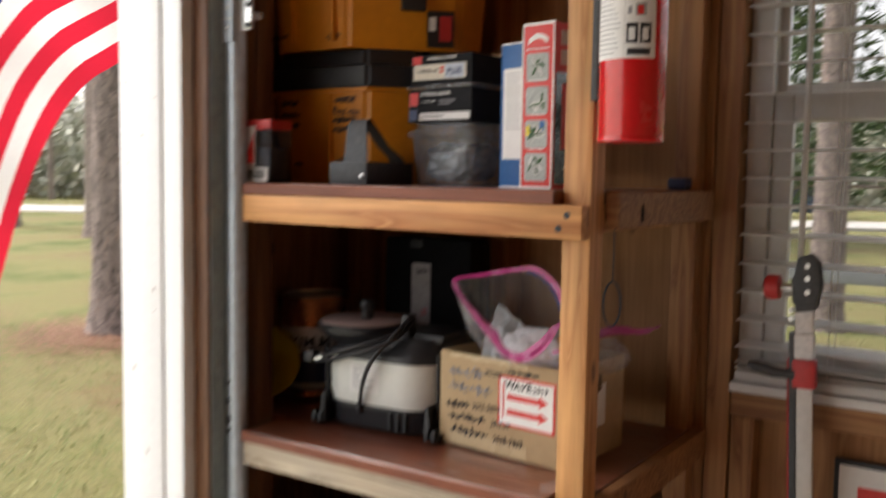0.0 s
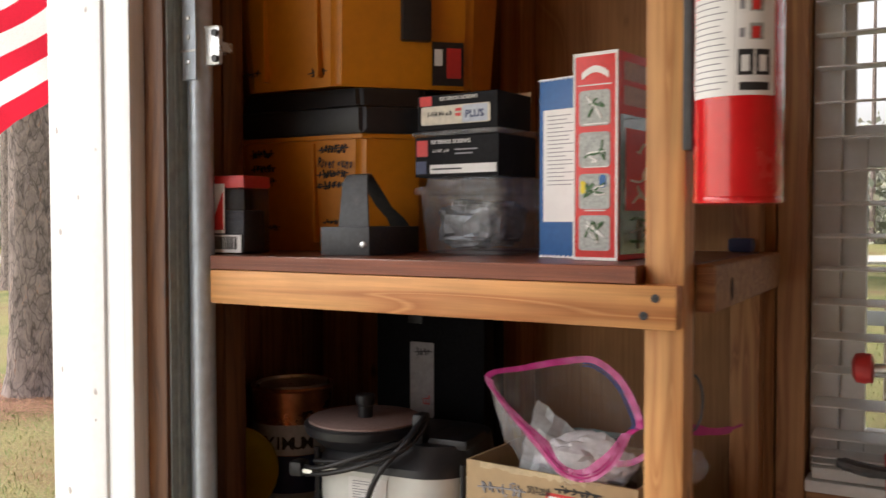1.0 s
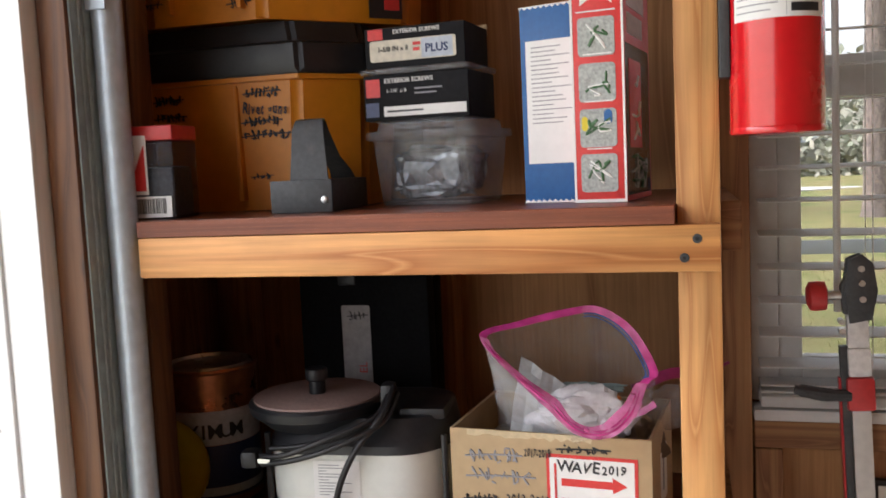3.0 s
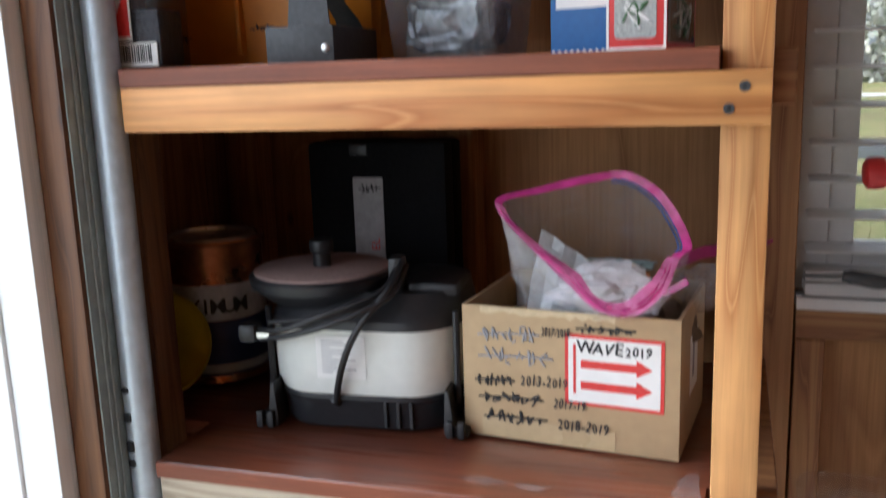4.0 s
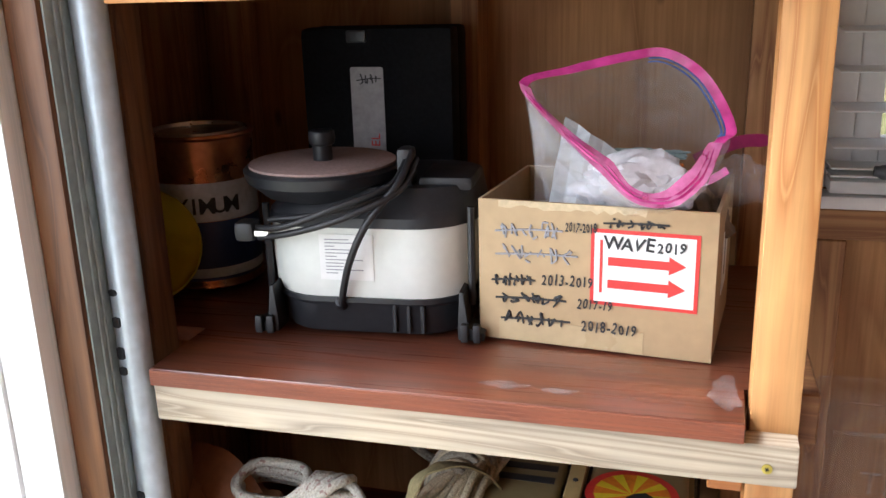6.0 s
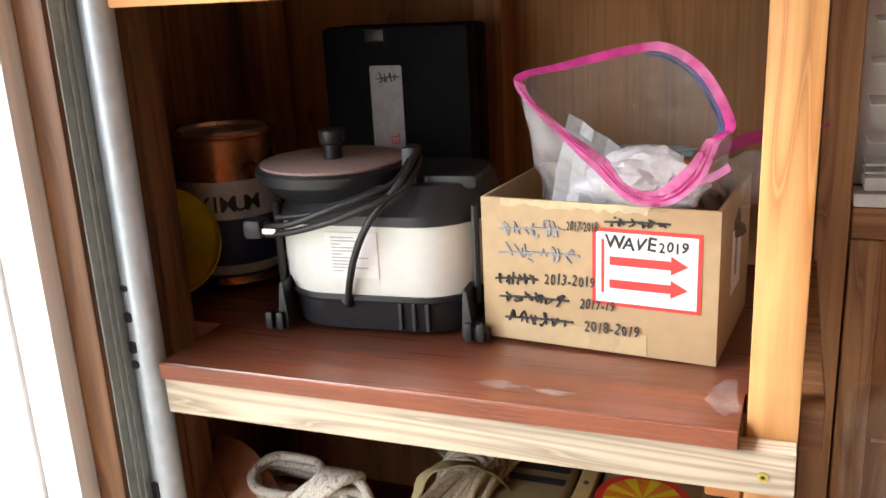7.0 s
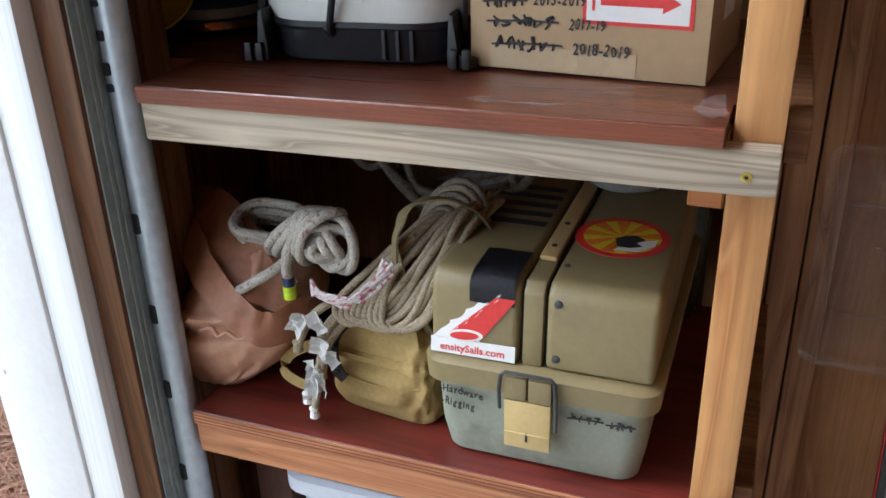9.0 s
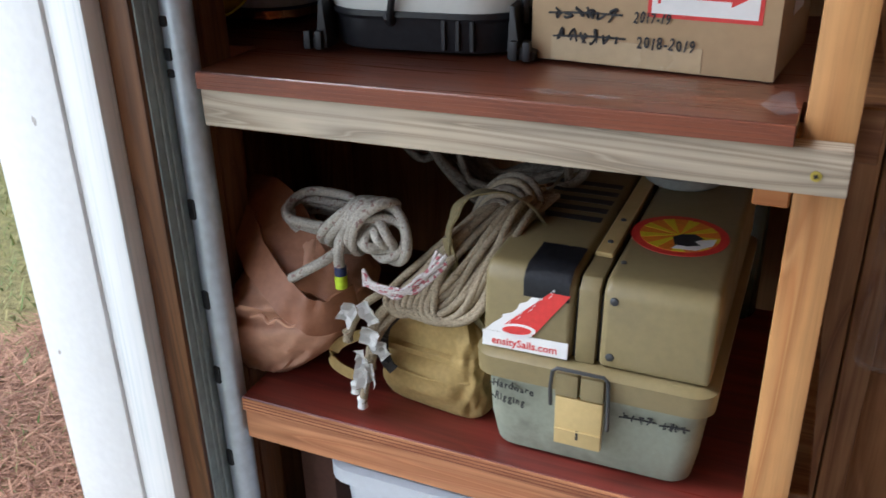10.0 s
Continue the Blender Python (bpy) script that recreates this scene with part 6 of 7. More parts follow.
rim_band(36, 72, 0.0100, 0.0, PINK_FILM, "zip_rim", "pink zip rim", 0.007)
rim_band(0, 36, 0.0085, -0.001, MAGENTA_FILM, "zip_rim", "deep magenta zip rim")
rim_band(37, 71, 0.0016, 0.0035, MAGENTA_FILM, "zip_track", "magenta zip track")
rim_band(37, 71, 0.0014, 0.0070, MAGENTA_FILM, "zip_track", "magenta zip track")
outer = bmesh.new()
orow = []
for f in range(7):
    row = []
    for i in range(36, 75):
        p = rim[i % 72]
        low = Vector((-0.612 + (p.x + 0.612) * 0.88, p.y + 0.075, 1.135))
        nz = 0.006 * noise.noise(Vector((i * 0.4, f * 0.8, 9)))
        row.append(outer.verts.new(p.lerp(low, f / 6) + Vector((nz, nz - 0.012 * math.sin(math.pi * f / 6), 0))))
    orow.append(row)
for ra_, rb_ in zip(orow, orow[1:]):
    for i in range(len(ra_) - 1):
        outer.faces.new((ra_[i], ra_[i + 1], rb_[i + 1], rb_[i]))
part("outer_film", outer, MILKY_FILM, zb, "crumpled clear film", 80)
rim_band(15, 33, 0.0022, 0.0070, BLUE_FILM, "zip_track", "blue zip track")
rim_band(15, 33, 0.0020, 0.0102, BLUE_FILM, "zip_track", "blue zip track")


def crumple(name, c, size, seed, material, parent, label=""):
    bm = bmesh.new()
    bmesh.ops.create_icosphere(bm, subdivisions=4, radius=1)
    for v in bm.verts:
        n = v.co.normalized()
        f = Vector((seed, seed * 0.7, 0))
        cell = noise.voronoi(n * 2.2 + f)[0]
        k = 0.80 + 0.30 * noise.noise(n * 1.1 + f) + 0.28 * min(0.8, cell[1] - cell[0]) + 0.04 * noise.noise(n * 6 + f)
        v.co = Vector((n.x * size[0], n.y * size[1], n.z * size[2])) * k + Vector(c)
    return part(name, bm, material, parent, label, 24)


sheet = bmesh.new()
grid = []
for i in range(9):      # folded white sheet standing in the bag
    grid.append([sheet.verts.new((-0.678 + 0.072 * j / 6 + 0.012 * i / 8, 1.094 + 0.030 * (i / 8) ** 2 + 0.012 * noise.noise(Vector((i * 0.6, j * 0.7, 2))), 1.118 + 0.095 * i / 8 - 0.045 * (j / 6) * (i / 8) + 0.006 * noise.noise(Vector((i, j, 6))))) for j in range(7)])
for a, b in zip(grid, grid[1:]):
    for j in range(6):
        sheet.faces.new((a[j], a[j + 1], b[j + 1], b[j]))
bmesh.ops.solidify(sheet, geom=sheet.faces[:], thickness=0.0006)
part("paper_sheet", sheet, plain("limp_white_wrap", (0.78, 0.81, 0.82), 0.5), zb, "folded white paper", 25)
crumple("paper_wad", (-0.602, 1.108, 1.156), (0.058, 0.022, 0.032), 5, plain("pale_grey_wrap", (0.66, 0.66, 0.68), 0.35), zb, "pale grey wrapping")
crumple("paper_wad", (-0.565, 1.112, 1.150), (0.030, 0.022, 0.022), 3, bpy.data.materials["pale_grey_wrap"], zb, "pale grey wrapping")
crumple("packet", (-0.590, 1.128, 1.178), (0.040, 0.014, 0.007), 8, plain("teal_packet", (0.26, 0.36, 0.36), 0.5), zb, "teal packet")
crumple("scrap", (-0.562, 1.108, 1.172), (0.0065, 0.004, 0.0035), 9, ORANGE_INK, zb, "orange scrap")
part("magenta_fold", ribbon([(-0.555, 1.085, 1.160), (-0.535, 1.080, 1.166), (-0.520, 1.078, 1.176)], 0.007, 0.001, (0, 0.3, 1)), MAGENTA_FILM, zb, "deep magenta fold of the back rim")
pk = root("foil_packet", pose(0, 0, 0), "crumpled clear packet with magenta edge in the carton", "packet")
crumple("film", (-0.500, 1.165, 1.150), (0.035, 0.030, 0.028), 12, CLEAR_BAG, pk)
part("edge", ribbon([(-0.540, 1.17, 1.168), (-0.50, 1.18, 1.185), (-0.46, 1.19, 1.186), (-0.435, 1.195, 1.196)], [0.012, 0.012, 0.008, 0.003], 0.0015, (0, 0.2, 1)), plain("magenta_film", (0.24, 0.018, 0.085), 0.3), pk, "magenta edge")
gl = root("work_glove", pose(0, 0, 0), "dull brown cloth glove stuffed in the carton", "glove")
crumple("cloth", (-0.530, 1.150, 1.115), (0.030, 0.040, 0.030), 15, plain("brown_cloth", (0.16, 0.12, 0.08), 0.9), gl)
crumple("cloth", (-0.660, 1.165, 1.080), (0.06, 0.05, 0.05), 17, bpy.data.materials["brown_cloth"], gl)


# ---- by the window ----
ex = root("fire_extinguisher", pose(-0.4015, 0.982, 1.443), "red fire extinguisher with white instruction label hung on the post", "extinguisher")
R = 0.0385
part("cylinder", lathe([(R - 0.004, 0.0), (R - 0.001, 0.001), (R, 0.004), (R, 0.25), (R * 0.94, 0.268), (R * 0.7, 0.284), (R * 0.4, 0.292), (0.011, 0.294), (0.011, 0.31)], 48), RED_GLOSS, ex)
part("skirt", lathe([(R + 0.0003, 0.0015), (R + 0.0006, 0.002), (R + 0.0006, 0.006), (R + 0.0003, 0.0065)], 48, cap=False), RED_GLOSS, ex)


def wrap(a0, a1, z0, z1, r, n=24):
    bm = bmesh.new()
    lo = [bm.verts.new((r * math.cos(radians(a0 + (a1 - a0) * i / n)), r * math.sin(radians(a0 + (a1 - a0) * i / n)), z0)) for i in range(n + 1)]
    hi = [bm.verts.new((v.co.x, v.co.y, z1)) for v in lo]
    for i in range(n):
        bm.faces.new((lo[i], lo[i + 1], hi[i + 1], hi[i]))
    return bm


lab = part("label", wrap(-152, -30, 0.093, 0.245, R + 0.0004), PAPER, ex, "white printed instruction label")
rr = random.Random(21)
for k in range(26):
    z = 0.099 + k * 0.0054
    part("print_line", wrap(-146, -146 + rr.uniform(42, 58), z, z + 0.0010, R + 0.0007, 10), RED_INK if k in (15, 16, 17) else GREY_INK, lab, "", 30)
part("rule", wrap(-83.5, -83, 0.094, 0.245, R + 0.0007, 2), GREY_INK, lab)
for k in range(2):
    part("icon", wrap(-80 + k * 22, -61 + k * 22, 0.110, 0.132, R + 0.0007, 8), INK, lab, "black pictogram square")
    part("icon_mark", wrap(-76 + k * 22, -66 + k * 22, 0.113, 0.127, R + 0.0010, 8), PAPER, lab)
for k in range(4):
    part("icon_ring", wrap(-78, -72, 0.142 + k * 0.024, 0.150 + k * 0.024, R + 0.0007, 6), GREY_INK, lab)
    part("icon_mark", wrap(-66, -48, 0.140 + k * 0.024, 0.154 + k * 0.024, R + 0.0007, 8), PHOTO_GREY, lab)
    part("icon_mark", wrap(-63, -53, 0.141 + k * 0.024, 0.151 + k * 0.024, R + 0.0010, 8), RED_INK, lab)
part("logo", wrap(-78, -40, 0.097, 0.104, R + 0.0007, 10), INK, lab, "plain dark logo bar")
vh = part("valve", cyl((0, 0, 0.305), (0, 0, 0.335), 0.013, n=16), BLACK_PLASTIC, ex, "black valve head")
part("lever", bx(-0.012, 0.012, -0.07, 0.012, 0.335, 0.342, 0.002), BLACK_PLASTIC, ex)
br = part("bracket", bx(-0.0468, -0.0380, -0.012, 0.012, 0.05, 0.30, 0.001), DARK_STEEL, ex, "wall bracket")

# bar clamps leaning under the window
def clamp(m, length, label):
    c = root("bar_clamp", m, label, "clamp")
    bar = part("bar", bx(-0.011, 0.011, -0.004, 0.004, -length, 0.0, 0.001), plain("pale_bar", (0.62, 0.60, 0.56), 0.45, 0.1, 0.05, 20, 0.3, dirt=(0.4, 0.36, 0.3)) if "pale_bar" not in bpy.data.materials else bpy.data.materials["pale_bar"], c, "pale steel bar")
    part("edge_bar", bx(-0.0215, -0.012, -0.004, 0.010, -length, -0.01, 0.001), DARK_STEEL, c)
    part("red_line", bx(-0.0245, -0.022, -0.003, 0.008, -length, -0.05, 0.0005, 1), RED_PLASTIC, c)
    part("sleeve", bx(-0.0135, 0.0135, -0.009, 0.009, -0.048, -0.012, 0.003), plain("white_sleeve", (0.70, 0.68, 0.66), 0.5) if "white_sleeve" not in bpy.data.materials else bpy.data.materials["white_sleeve"], c)
    part("red_sleeve", bx(-0.0165, 0.0165, -0.011, 0.011, -0.092, -0.049, 0.005), RED_PLASTIC, c, "red plastic sleeve")
    part("sleeve", bx(-0.0125, 0.0125, -0.008, 0.008, -0.012, 0.030, 0.003), bpy.data.materials["white_sleeve"], c)
    hd = part("head", prism([(-0.016, 0.0305), (0.012, 0.0305), (0.014, 0.070), (0.006, 0.084), (-0.010, 0.082), (-0.018, 0.066)], "y", -0.007, 0.007, 0.003), DARK_STEEL, c, "dark cast head")
    for y in (-0.013, 0.008):
        part("cheek", prism([(-0.010, 0.020), (0.016, 0.024), (0.024, 0.060), (0.020, 0.094), (0.008, 0.106), (-0.008, 0.100), (-0.014, 0.060)], "y", y, y + 0.005, 0.0015), DARK_STEEL, hd)
    for z in (0.050, 0.070, 0.088):
        part("pin", cyl((0.006, -0.015, z), (0.006, 0.015, z), 0.004, n=10), STEEL, hd)
    part("spindle", cyl((-0.016, 0, 0.055), (-0.034, 0, 0.055), 0.006, n=12), STEEL, hd)
    part("knob", lathe([(0.012, 0.0), (0.018, 0.002), (0.019, 0.012), (0.018, 0.020), (0.011, 0.024)], 24, Matrix.Translation((-0.033, 0, 0.055)) @ Matrix.Rotation(radians(-90), 4, "Y")), RED_PLASTIC, hd, "red plastic knob")
    part("lever", tube([(-0.012, -0.006, -0.072), (-0.040, -0.008, -0.070), (-0.066, -0.010, -0.064), (-0.078, -0.010, -0.062)], [0.0075, 0.0085, 0.008, 0.006], 10, sub=4), DARK_STEEL, c, "dark steel lever")
    for z in (0.010, 0.022):
        part("bolt", cyl((-0.018, -0.009, z), (-0.018, 0.006, z), 0.004, n=8), STEEL, c)
    return c


clamp(pose(-0.2755, 1.355, 1.193, 0, -2.5, 0), 1.17, "long bar clamp with red knob leaning below the window")

# clear blister pack hung under the window
bp = root("blister_pack", pose(-0.385, 1.408, 0.545, 0, 0, 0), "empty clear plastic blister pack hanging on the wall", "packaging")
o2 = lambda k: rrect(0.0 + k, 0.17 - k, 0.0 + k, 0.31 - k, 0.022, 5)
sh_ = bmesh.new()
prev = None
for k, y in ((0.0, 0.0), (0.007, 0.0), (0.010, -0.020), (0.018, -0.022), (0.026, -0.022), (0.029, -0.012), (0.06, -0.010)):
    ringv = [sh_.verts.new((x, y, z)) for x, z in o2(k)]
    if prev:
        for i in range(len(ringv)):
            sh_.faces.new((prev[i], prev[(i + 1) % len(ringv)], ringv[(i + 1) % len(ringv)], ringv[i]))
    prev = ringv
sh_.faces.new(prev)
part("shell", sh_, CLEAR_BLISTER, bp, "", 50)
for z in (0.09, 0.24):
    part("rib", tube([(0.03, -0.016, z), (0.14, -0.016, z)], 0.003, 6), CLEAR_BLISTER, bp)
lettering("lettering", "TI", 0.045, facing(0.085, -0.0135, 0.17), CLEAR_BLISTER, bp)
cyl_ = root("framed_sign", pose(-0.242, 1.462, 0.77), "small framed white sign with a red field on the wall", "sign")
part("frame", bx(0, 0.26, -0.012, 0.0, 0, 0.208, 0.003), BLACK_PLASTIC, cyl_)
part("sheet", bx(0.008, 0.252, -0.0135, -0.0122, 0.008, 0.200), PAPER, cyl_)
part("red_field", bx(0.035, 0.225, -0.0142, -0.0136, 0.03, 0.170), RED_INK, cyl_)
bl_ = root("blue_bin", pose(-0.47, 1.30, UP), "small blue thing at the back of the shelf", "box")
part("body", bx(-0.012, 0.018, 0.03, 0.06, 0, 0.018, 0.005), NAVY, bl_)


# ---- outdoors ----
def trunk_mesh(r, h, seed, nseg=36, nlev=90):
    bm = bmesh.new()
    rings = []
    for j in range(nlev + 1):
        z = h * (j / nlev) ** 1.3
        rr = r * (1 - 0.55 * z / h) * (1 + 0.30 * math.exp(-z / 0.25))
        row = []
        for i in range(nseg):
            a = i * math.tau / nseg
            p = Vector((math.cos(a), math.sin(a), z))
            plates = noise.voronoi(Vector((math.cos(a) * r * 9 + seed, math.sin(a) * r * 9, z * 3.2)))[0]
            k = rr * (1 + 0.10 * min(0.6, plates[1] - plates[0]) + 0.03 * noise.noise(p * 3 + Vector((seed, 0, 0))))
            row.append(bm.verts.new((k * math.cos(a), k * math.sin(a), z)))
        rings.append(row)
    for a, b in zip(rings, rings[1:]):
        for i in range(nseg):
            bm.faces.new((a[i], a[(i + 1) % nseg], b[(i + 1) % nseg], b[i]))
    bm.faces.new(rings[-1])
    return bm


def crown_mesh(z0, z1, spread, n, seed, size=0.5):
    rnd = random.Random(seed)
    verts, faces = [], []
    for _ in range(n):
        t = rnd.random()
        z = z0 + (z1 - z0) * t
        rad = spread * math.sqrt(rnd.random()) * (1 - 0.65 * t)
        a = rnd.random() * math.tau
        c = Vector((rad * math.cos(a), rad * math.sin(a), z + 0.15 * rad * rnd.uniform(-1, 1)))
        for _k in range(5):
            d = Vector((rnd.gauss(0, 1), rnd.gauss(0, 1), rnd.gauss(0.2, 0.8))).normalized()
            s = d.cross(Vector((rnd.gauss(0, 1), rnd.gauss(0, 1), rnd.gauss(0, 1)))).normalized() * size * 0.10
            b0 = len(verts)
            verts += [c - s, c + s, c + d * size * rnd.uniform(0.5, 1.0) + s * 0.3]
            faces.append((b0, b0 + 1, b0 + 2))
    return verts, faces


def mesh_of(name, verts, faces, material, parent=None, m=None):
    me = bpy.data.meshes.new(name)
    me.from_pydata([tuple(v) for v in verts], [], faces)
    me.materials.append(material)
    ob = new(name, me)
    if parent:
        ob.parent = parent
    if m:
        ob.matrix_basis = m
    return ob


def pine(x, y, r, h, seed, crown=(0.5, 1.0), spread=2.6, n=900):
    t = root("pine_tree", pose(x, y, -0.16), "tall pine with rough plated grey-brown bark", "tree", "pine trees")
    part("trunk", trunk_mesh(r, h, seed), BARK, t, "", 60)
    for k in range(7):
        z, a = h * (crown[0] + 0.06 * k), seed + k * 2.3
        ln = spread * (1 - 0.1 * k)
        part("limb", tube([(0, 0, z), (ln * 0.5 * math.cos(a), ln * 0.5 * math.sin(a), z + 0.2), (ln * math.cos(a), ln * math.sin(a), z + 0.1)], [r * 0.25, r * 0.18, r * 0.1], 6, sub=3), BARK, t)
    v, f = crown_mesh(h * crown[0], h * crown[1], spread, n, seed)
    mesh_of("crown", v, f, NEEDLES, t)
    return t


pine(-7.15, 5.17, 0.25, 15, 1)
pine(-18.2, 12.6, 0.30, 16, 2)
pine(-23.0, 13.2, 0.25, 16, 3)
pine(-16.5, 17.0, 0.22, 15, 4)
pine(-1.80, 9.8, 0.17, 15, 5)
pine(-6.5, 24.0, 0.28, 11, 6, (0.12, 1.0), 4.6, 2600)
pine(3.6, 22.0, 0.26, 15, 7)
pine(-30.0, 16.0, 0.25, 16, 8)

# ring of straw round the near trunk, and straw by the shed
def blades(n, region, length, width, flat, seed, keep=None):
    rnd = random.Random(seed)
    verts, faces = [], []
    for _ in range(n):
        x, y = region(rnd)
        a, ln, w = rnd.random() * math.tau, length * rnd.uniform(0.5, 1.3), width * rnd.uniform(0.7, 1.3)
        up = rnd.uniform(0.0, 0.35) if flat else rnd.uniform(0.5, 1.5)
        d = Vector((math.cos(a), math.sin(a), up)).normalized()
        s = Vector((-math.sin(a), math.cos(a), 0)) * w
        c = Vector((x, y, rnd.uniform(0.0, 0.02) if flat else 0))
        b0 = len(verts)
        mid_p = c + d * ln * 0.55
        tip = c + d * ln + Vector((0, 0, -ln * 0.12))
        verts += [c - s, c + s, mid_p + s * 0.7, mid_p - s * 0.7, tip]
        faces += [(b0, b0 + 1, b0 + 2, b0 + 3), (b0 + 3, b0 + 2, b0 + 4)]
    return verts, faces


v, f = blades(24000, lambda r: (r.uniform(-2.5, -1.25), r.uniform(0.7, 2.3)), 0.11, 0.0018, True, 31)
tagged(mesh_of("pine_straw", v, f, STRAW, m=pose(0, 0, -0.118)), "loose red-brown pine straw on the ground beside the shed", "straw", kind="stuff")
v, f = blades(9000, lambda r: (-7.1 + r.gauss(0, 0.5), 5.1 + r.gauss(0, 0.5)), 0.14, 0.003, True, 32)
tagged(mesh_of("pine_straw", v, f, STRAW, m=pose(0, 0, -0.112)), "ring of red-brown pine straw round a tree foot", "straw", kind="stuff")
v, f = blades(26000, lambda r: (-1.5 - 7 * r.random() ** 1.4, r.uniform(0.3, 6.0)), 0.06, 0.0022, False, 33)
tagged(mesh_of("grass", v, f, GRASS, m=pose(0, 0, -0.121)), "short winter grass, green and straw-coloured", "grass", kind="stuff")
v, f = blades(20000, lambda r: (r.uniform(-5, 4), 1.6 + 12 * r.random() ** 1.3), 0.07, 0.003, False, 34)
tagged(mesh_of("grass", v, f, GRASS, m=pose(0, 0, -0.121)), "short winter grass outside the window", "grass", kind="stuff")
tagged(part("road", bx(-90, 60, 30.0, 35.0, -0.3, -0.02, m=Matrix.Rotation(radians(28), 4, "Z")), ROAD), "pale sunlit road across the lawn", "road", kind="structure")


# far woods as a ragged belt, haze put into the leaf colour
def belt(seed, r0, r1, n, h):
    rnd = random.Random(seed)
    verts, faces = [], []
    for _ in range(n):
        a, r = radians(rnd.uniform(55, 175)), rnd.uniform(r0, r1)
        c = Vector((r * math.cos(a), r * math.sin(a), -0.1))
        hh = h * rnd.uniform(0.3, 1.0)
        for _k in range(24):
            p = c + Vector((rnd.gauss(0, 1.3), rnd.gauss(0, 1.3), hh * rnd.random()))
            s = Vector((rnd.gauss(0, 1), rnd.gauss(0, 1), rnd.gauss(0, 1))).normalized() * rnd.uniform(0.12, 0.38)
            u = s.cross(Vector((rnd.gauss(0, 1), rnd.gauss(0, 1), rnd.gauss(0, 1)))).normalized() * rnd.uniform(0.10, 0.32)
            b0 = len(verts)
            verts += [p - s, p + u, p + s, p - u]
            faces.append((b0, b0 + 1, b0 + 2, b0 + 3))
    return verts, faces


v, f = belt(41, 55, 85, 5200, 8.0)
tagged(mesh_of("far_woods", v, f, FARWOOD), "grey-green belt of far woodland, paled in colour for haze", "woods", kind="stuff")
for i in range(26):
    rnd = random.Random(60 + i)
    a, r = radians(rnd.uniform(60, 170)), rnd.uniform(48, 60)
    tk = root("far_trunk", pose(r * math.cos(a), r * math.sin(a), -0.2), "thin bare far tree trunk", "tree", "far trunks")
    part("trunk", cyl((0, 0, 0), (0, 0, 14), 0.16, 0.08, 8), BARK, tk)

# house across the lawn
hs = root("house", pose(2.2, 60.0, -0.1, 0, 0, -6), "low white house with grey metal roof", "house")
part("wall", bx(-6, 6, 0, 8, 0, 2.1), HOUSE_WHITE, hs)
part("roof", prism([(-0.5, 2.1), (8.5, 2.1), (4, 3.5)], "x", -6.5, 6.5), ROOF_GREY, hs, "grey metal roof")
part("garage_door", bx(-4.5, -0.5, -0.06, -0.01, 0, 1.9), VINYL_WHITE, hs)
for k in range(6):
    part("window", bx(-4.4 + k * 0.65, -3.95 + k * 0.65, -0.09, -0.061, 1.5, 1.75), CHARCOAL, hs)

# parked car
cr = root("car", pose(-8.8, 40.0, -0.1, 0, 0, 12), "dark blue parked car on the far drive", "car")
body = loft([(rrect(-2.1, 2.1, -0.85, 0.85, 0.3), 0.25), (rrect(-2.2, 2.2, -0.9, 0.9, 0.3), 0.55), (rrect(-2.1, 2.1, -0.86, 0.86, 0.3), 0.9)])
part("body", body, CAR_BLUE, cr)
part("cabin", loft([(rrect(-1.5, 1.3, -0.8, 0.8, 0.2), 0.9), (rrect(-1.0, 0.8, -0.65, 0.65, 0.2), 1.42)]), CHARCOAL, cr, "dark glazed cabin")
for x in (-1.35, 1.35):
    for y in (-0.86, 0.86):
        wh = part("wheel", cyl((x, y - 0.1, 0.32), (x, y + 0.1, 0.32), 0.32, n=20), BLACK_PLASTIC, cr)
        part("rim", cyl((x, y - 0.11, 0.32), (x, y + 0.11, 0.32), 0.19, n=14), STEEL, wh)

# rail fence outside the window
fn_ = root("fence", pose(0, 8.2, -0.12, 0, 0, 4), "weathered grey rail fence across the lawn", "fence")
for x in (-3.2, -0.6, 2.0, 4.6):
    part("post", bx(x - 0.05, x + 0.05, -0.05, 0.05, -0.05, 0.85, 0.01), ROPE_DARK, fn_)
for z in (0.68,):
    part("rail", bx(-5, 6, -0.075, -0.051, z, z + 0.12, 0.005), plain("grey_fence", (0.22, 0.23, 0.23), 0.8), fn_)

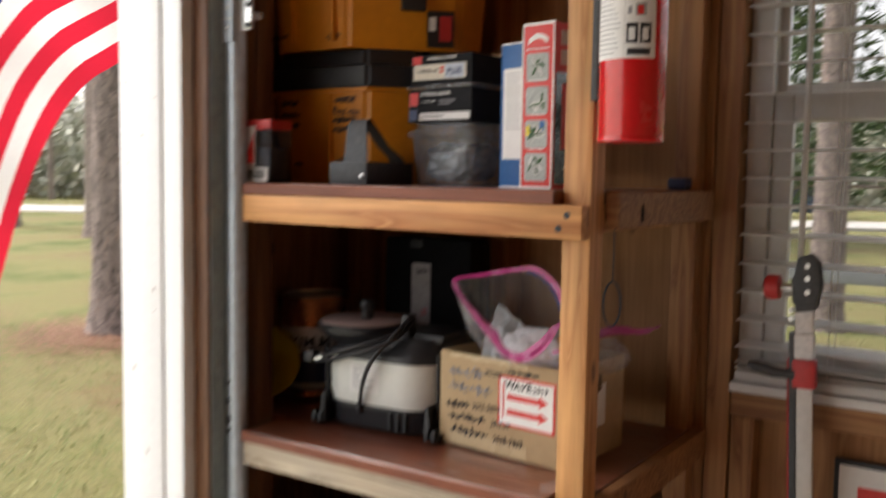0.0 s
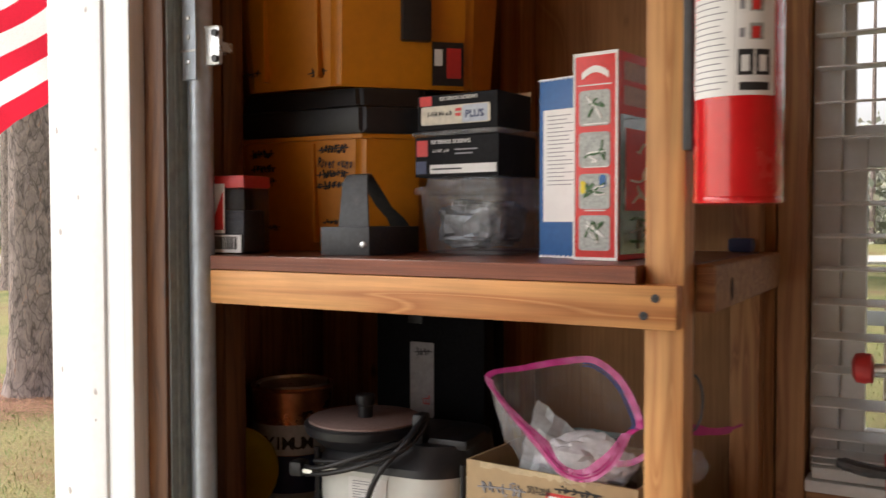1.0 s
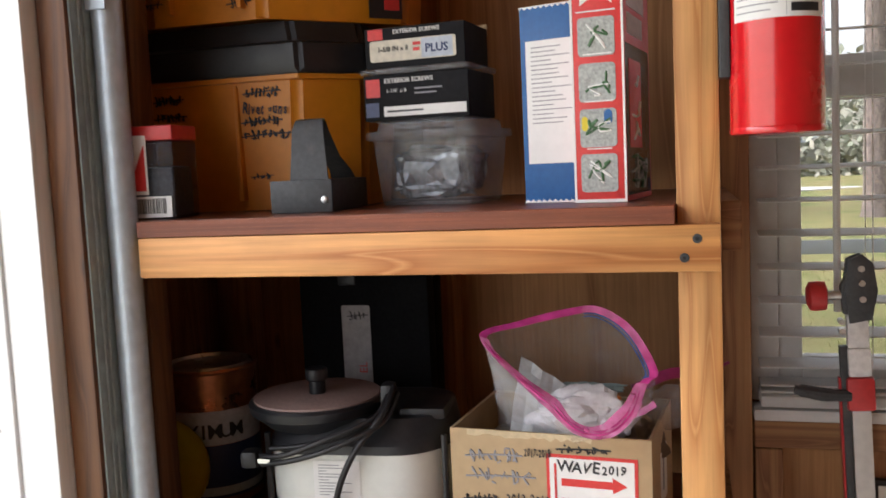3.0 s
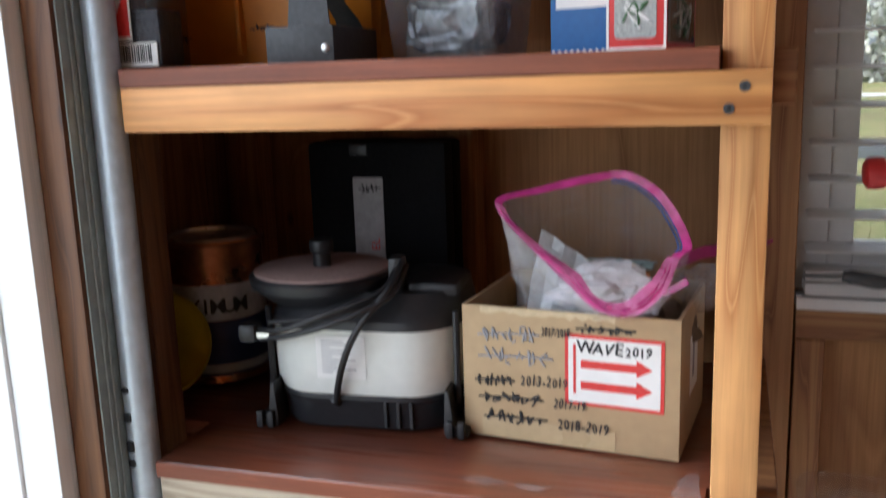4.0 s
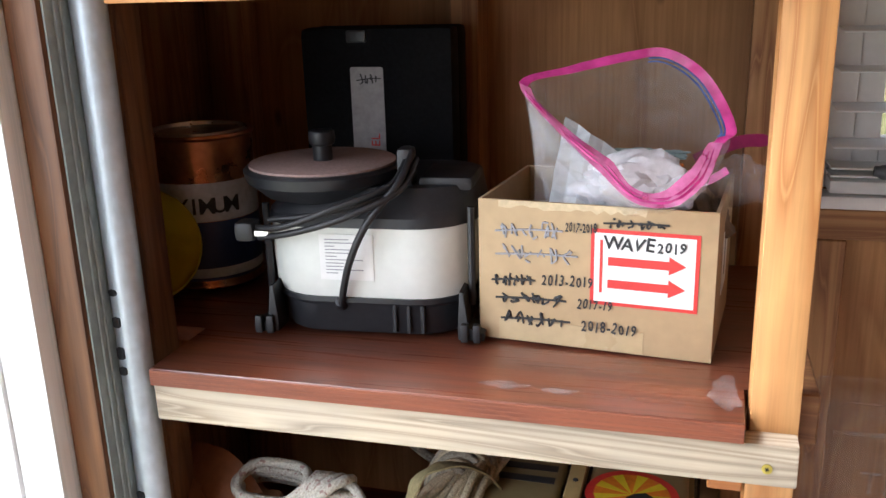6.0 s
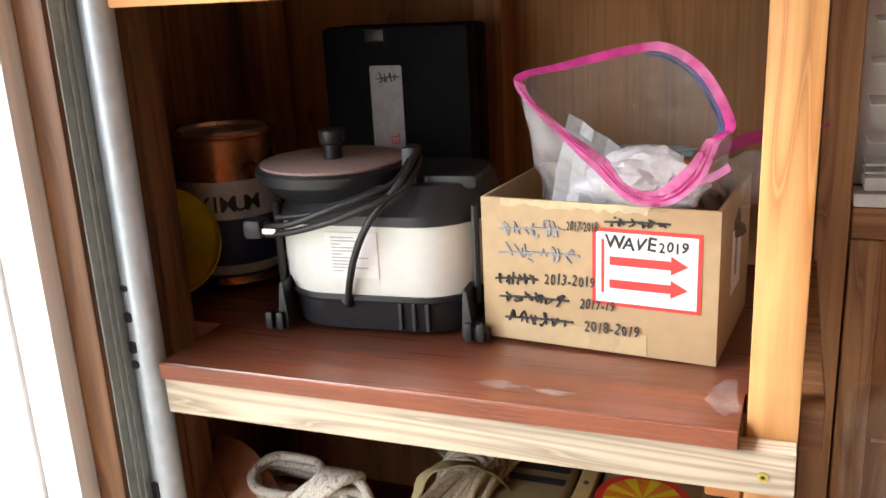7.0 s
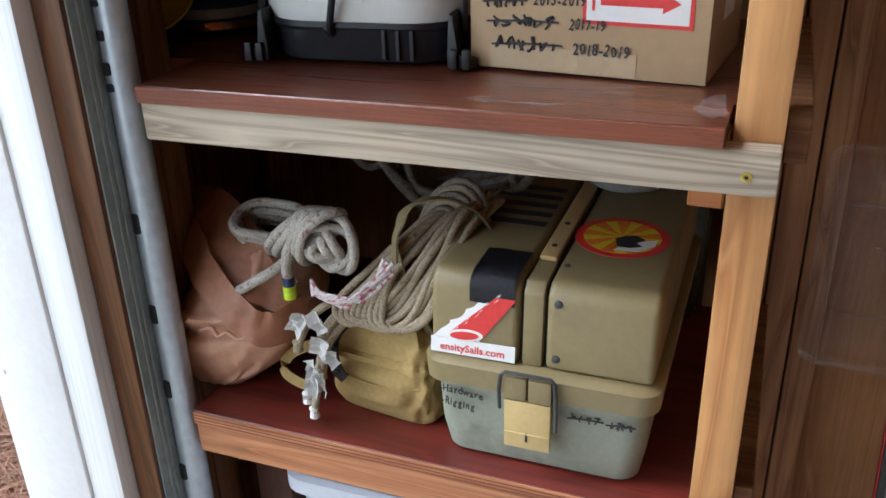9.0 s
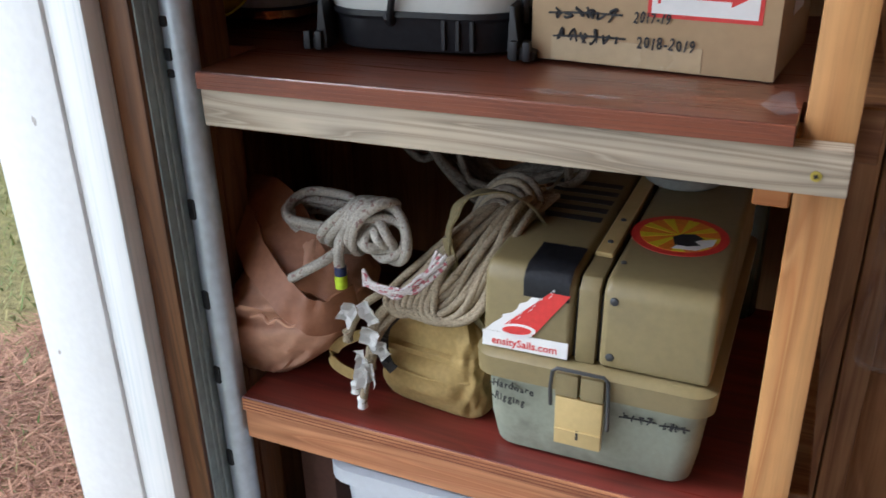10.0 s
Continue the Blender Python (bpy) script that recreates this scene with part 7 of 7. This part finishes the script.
# flag hanging outside the door
fl = root("flag", pose(-2.566, 1.857, 1.766), "red and white striped flag with starred blue canton, drooping", "flag")
RT = Vector((0.55, 0.83, 0.0)).normalized()
UP_S = RT * 0.79 + Vector((0, 0, 0.61))      # along the stripes, towards the pole
UP_V = RT * -0.61 + Vector((0, 0, 0.79))     # across the stripes, from the lower hem


def flag_point(s, v):
    """s metres along a stripe from the pole, v metres up from the lower hem."""
    out = RT.cross(Vector((0, 0, 1)))
    w = 0.030 * math.sin(s * 11 + v * 4) + 0.018 * math.sin(s * 23 - v * 9)
    droop = (Vector((0, 0, -0.9)) + RT * 0.22) * max(0.0, s - 0.5) ** 1.4
    return UP_S * (0.42 - s) + UP_V * v + out * w + droop + RT * 0.02 * math.sin(s * 7)


def flag_strip(s0, s1, v0, v1, lift=0.0, n=30):
    bm = bmesh.new()
    rows = []
    for i in range(n + 1):
        s = s0 + (s1 - s0) * i / n
        rows.append([bm.verts.new(flag_point(s, v0 + (v1 - v0) * j / 3)) for j in range(4)])
    for a, b in zip(rows, rows[1:]):
        for i in range(3):
            bm.faces.new((a[i], a[i + 1], b[i + 1], b[i]))
    return bm


for k in range(13):
    part("stripe", flag_strip(0.80 if k > 5 else 0.0, 1.35, k * 0.058, k * 0.058 + 0.058), FLAG_WHITE if k % 2 else FLAG_RED, fl, "", 80)
cnt = part("canton", flag_strip(0.0, 0.80, 0.348, 0.754), FLAG_BLUE, fl, "blue canton with white stars", 80)
side = RT.cross(Vector((0, 0, 1)))
for j in range(5):
    for i in range(6):
        c = flag_point(0.06 + i * 0.135, 0.385 + j * 0.08)
        bm = bmesh.new()
        vs = [bm.verts.new(c + side * 0.004 + (0.030 if q_ % 2 == 0 else 0.012) * (RT * math.sin(q_ * math.pi / 5) + Vector((0, 0, math.cos(q_ * math.pi / 5))))) for q_ in range(10)]
        bm.faces.new(vs)
        part("star", bm, FLAG_WHITE, cnt, "", 0)
hoist = UP_S * 0.425
pole = part("pole", tube([hoist - UP_V * 0.02, hoist + UP_V * 0.78], 0.011, 10), FLAG_WHITE, fl, "thin white flag pole")
part("pole_stand", tube([hoist - UP_V * 0.02, (hoist.x - UP_V.x * 0.02, hoist.y - UP_V.y * 0.02, -1.89)], 0.014, 10), FLAG_WHITE, fl)
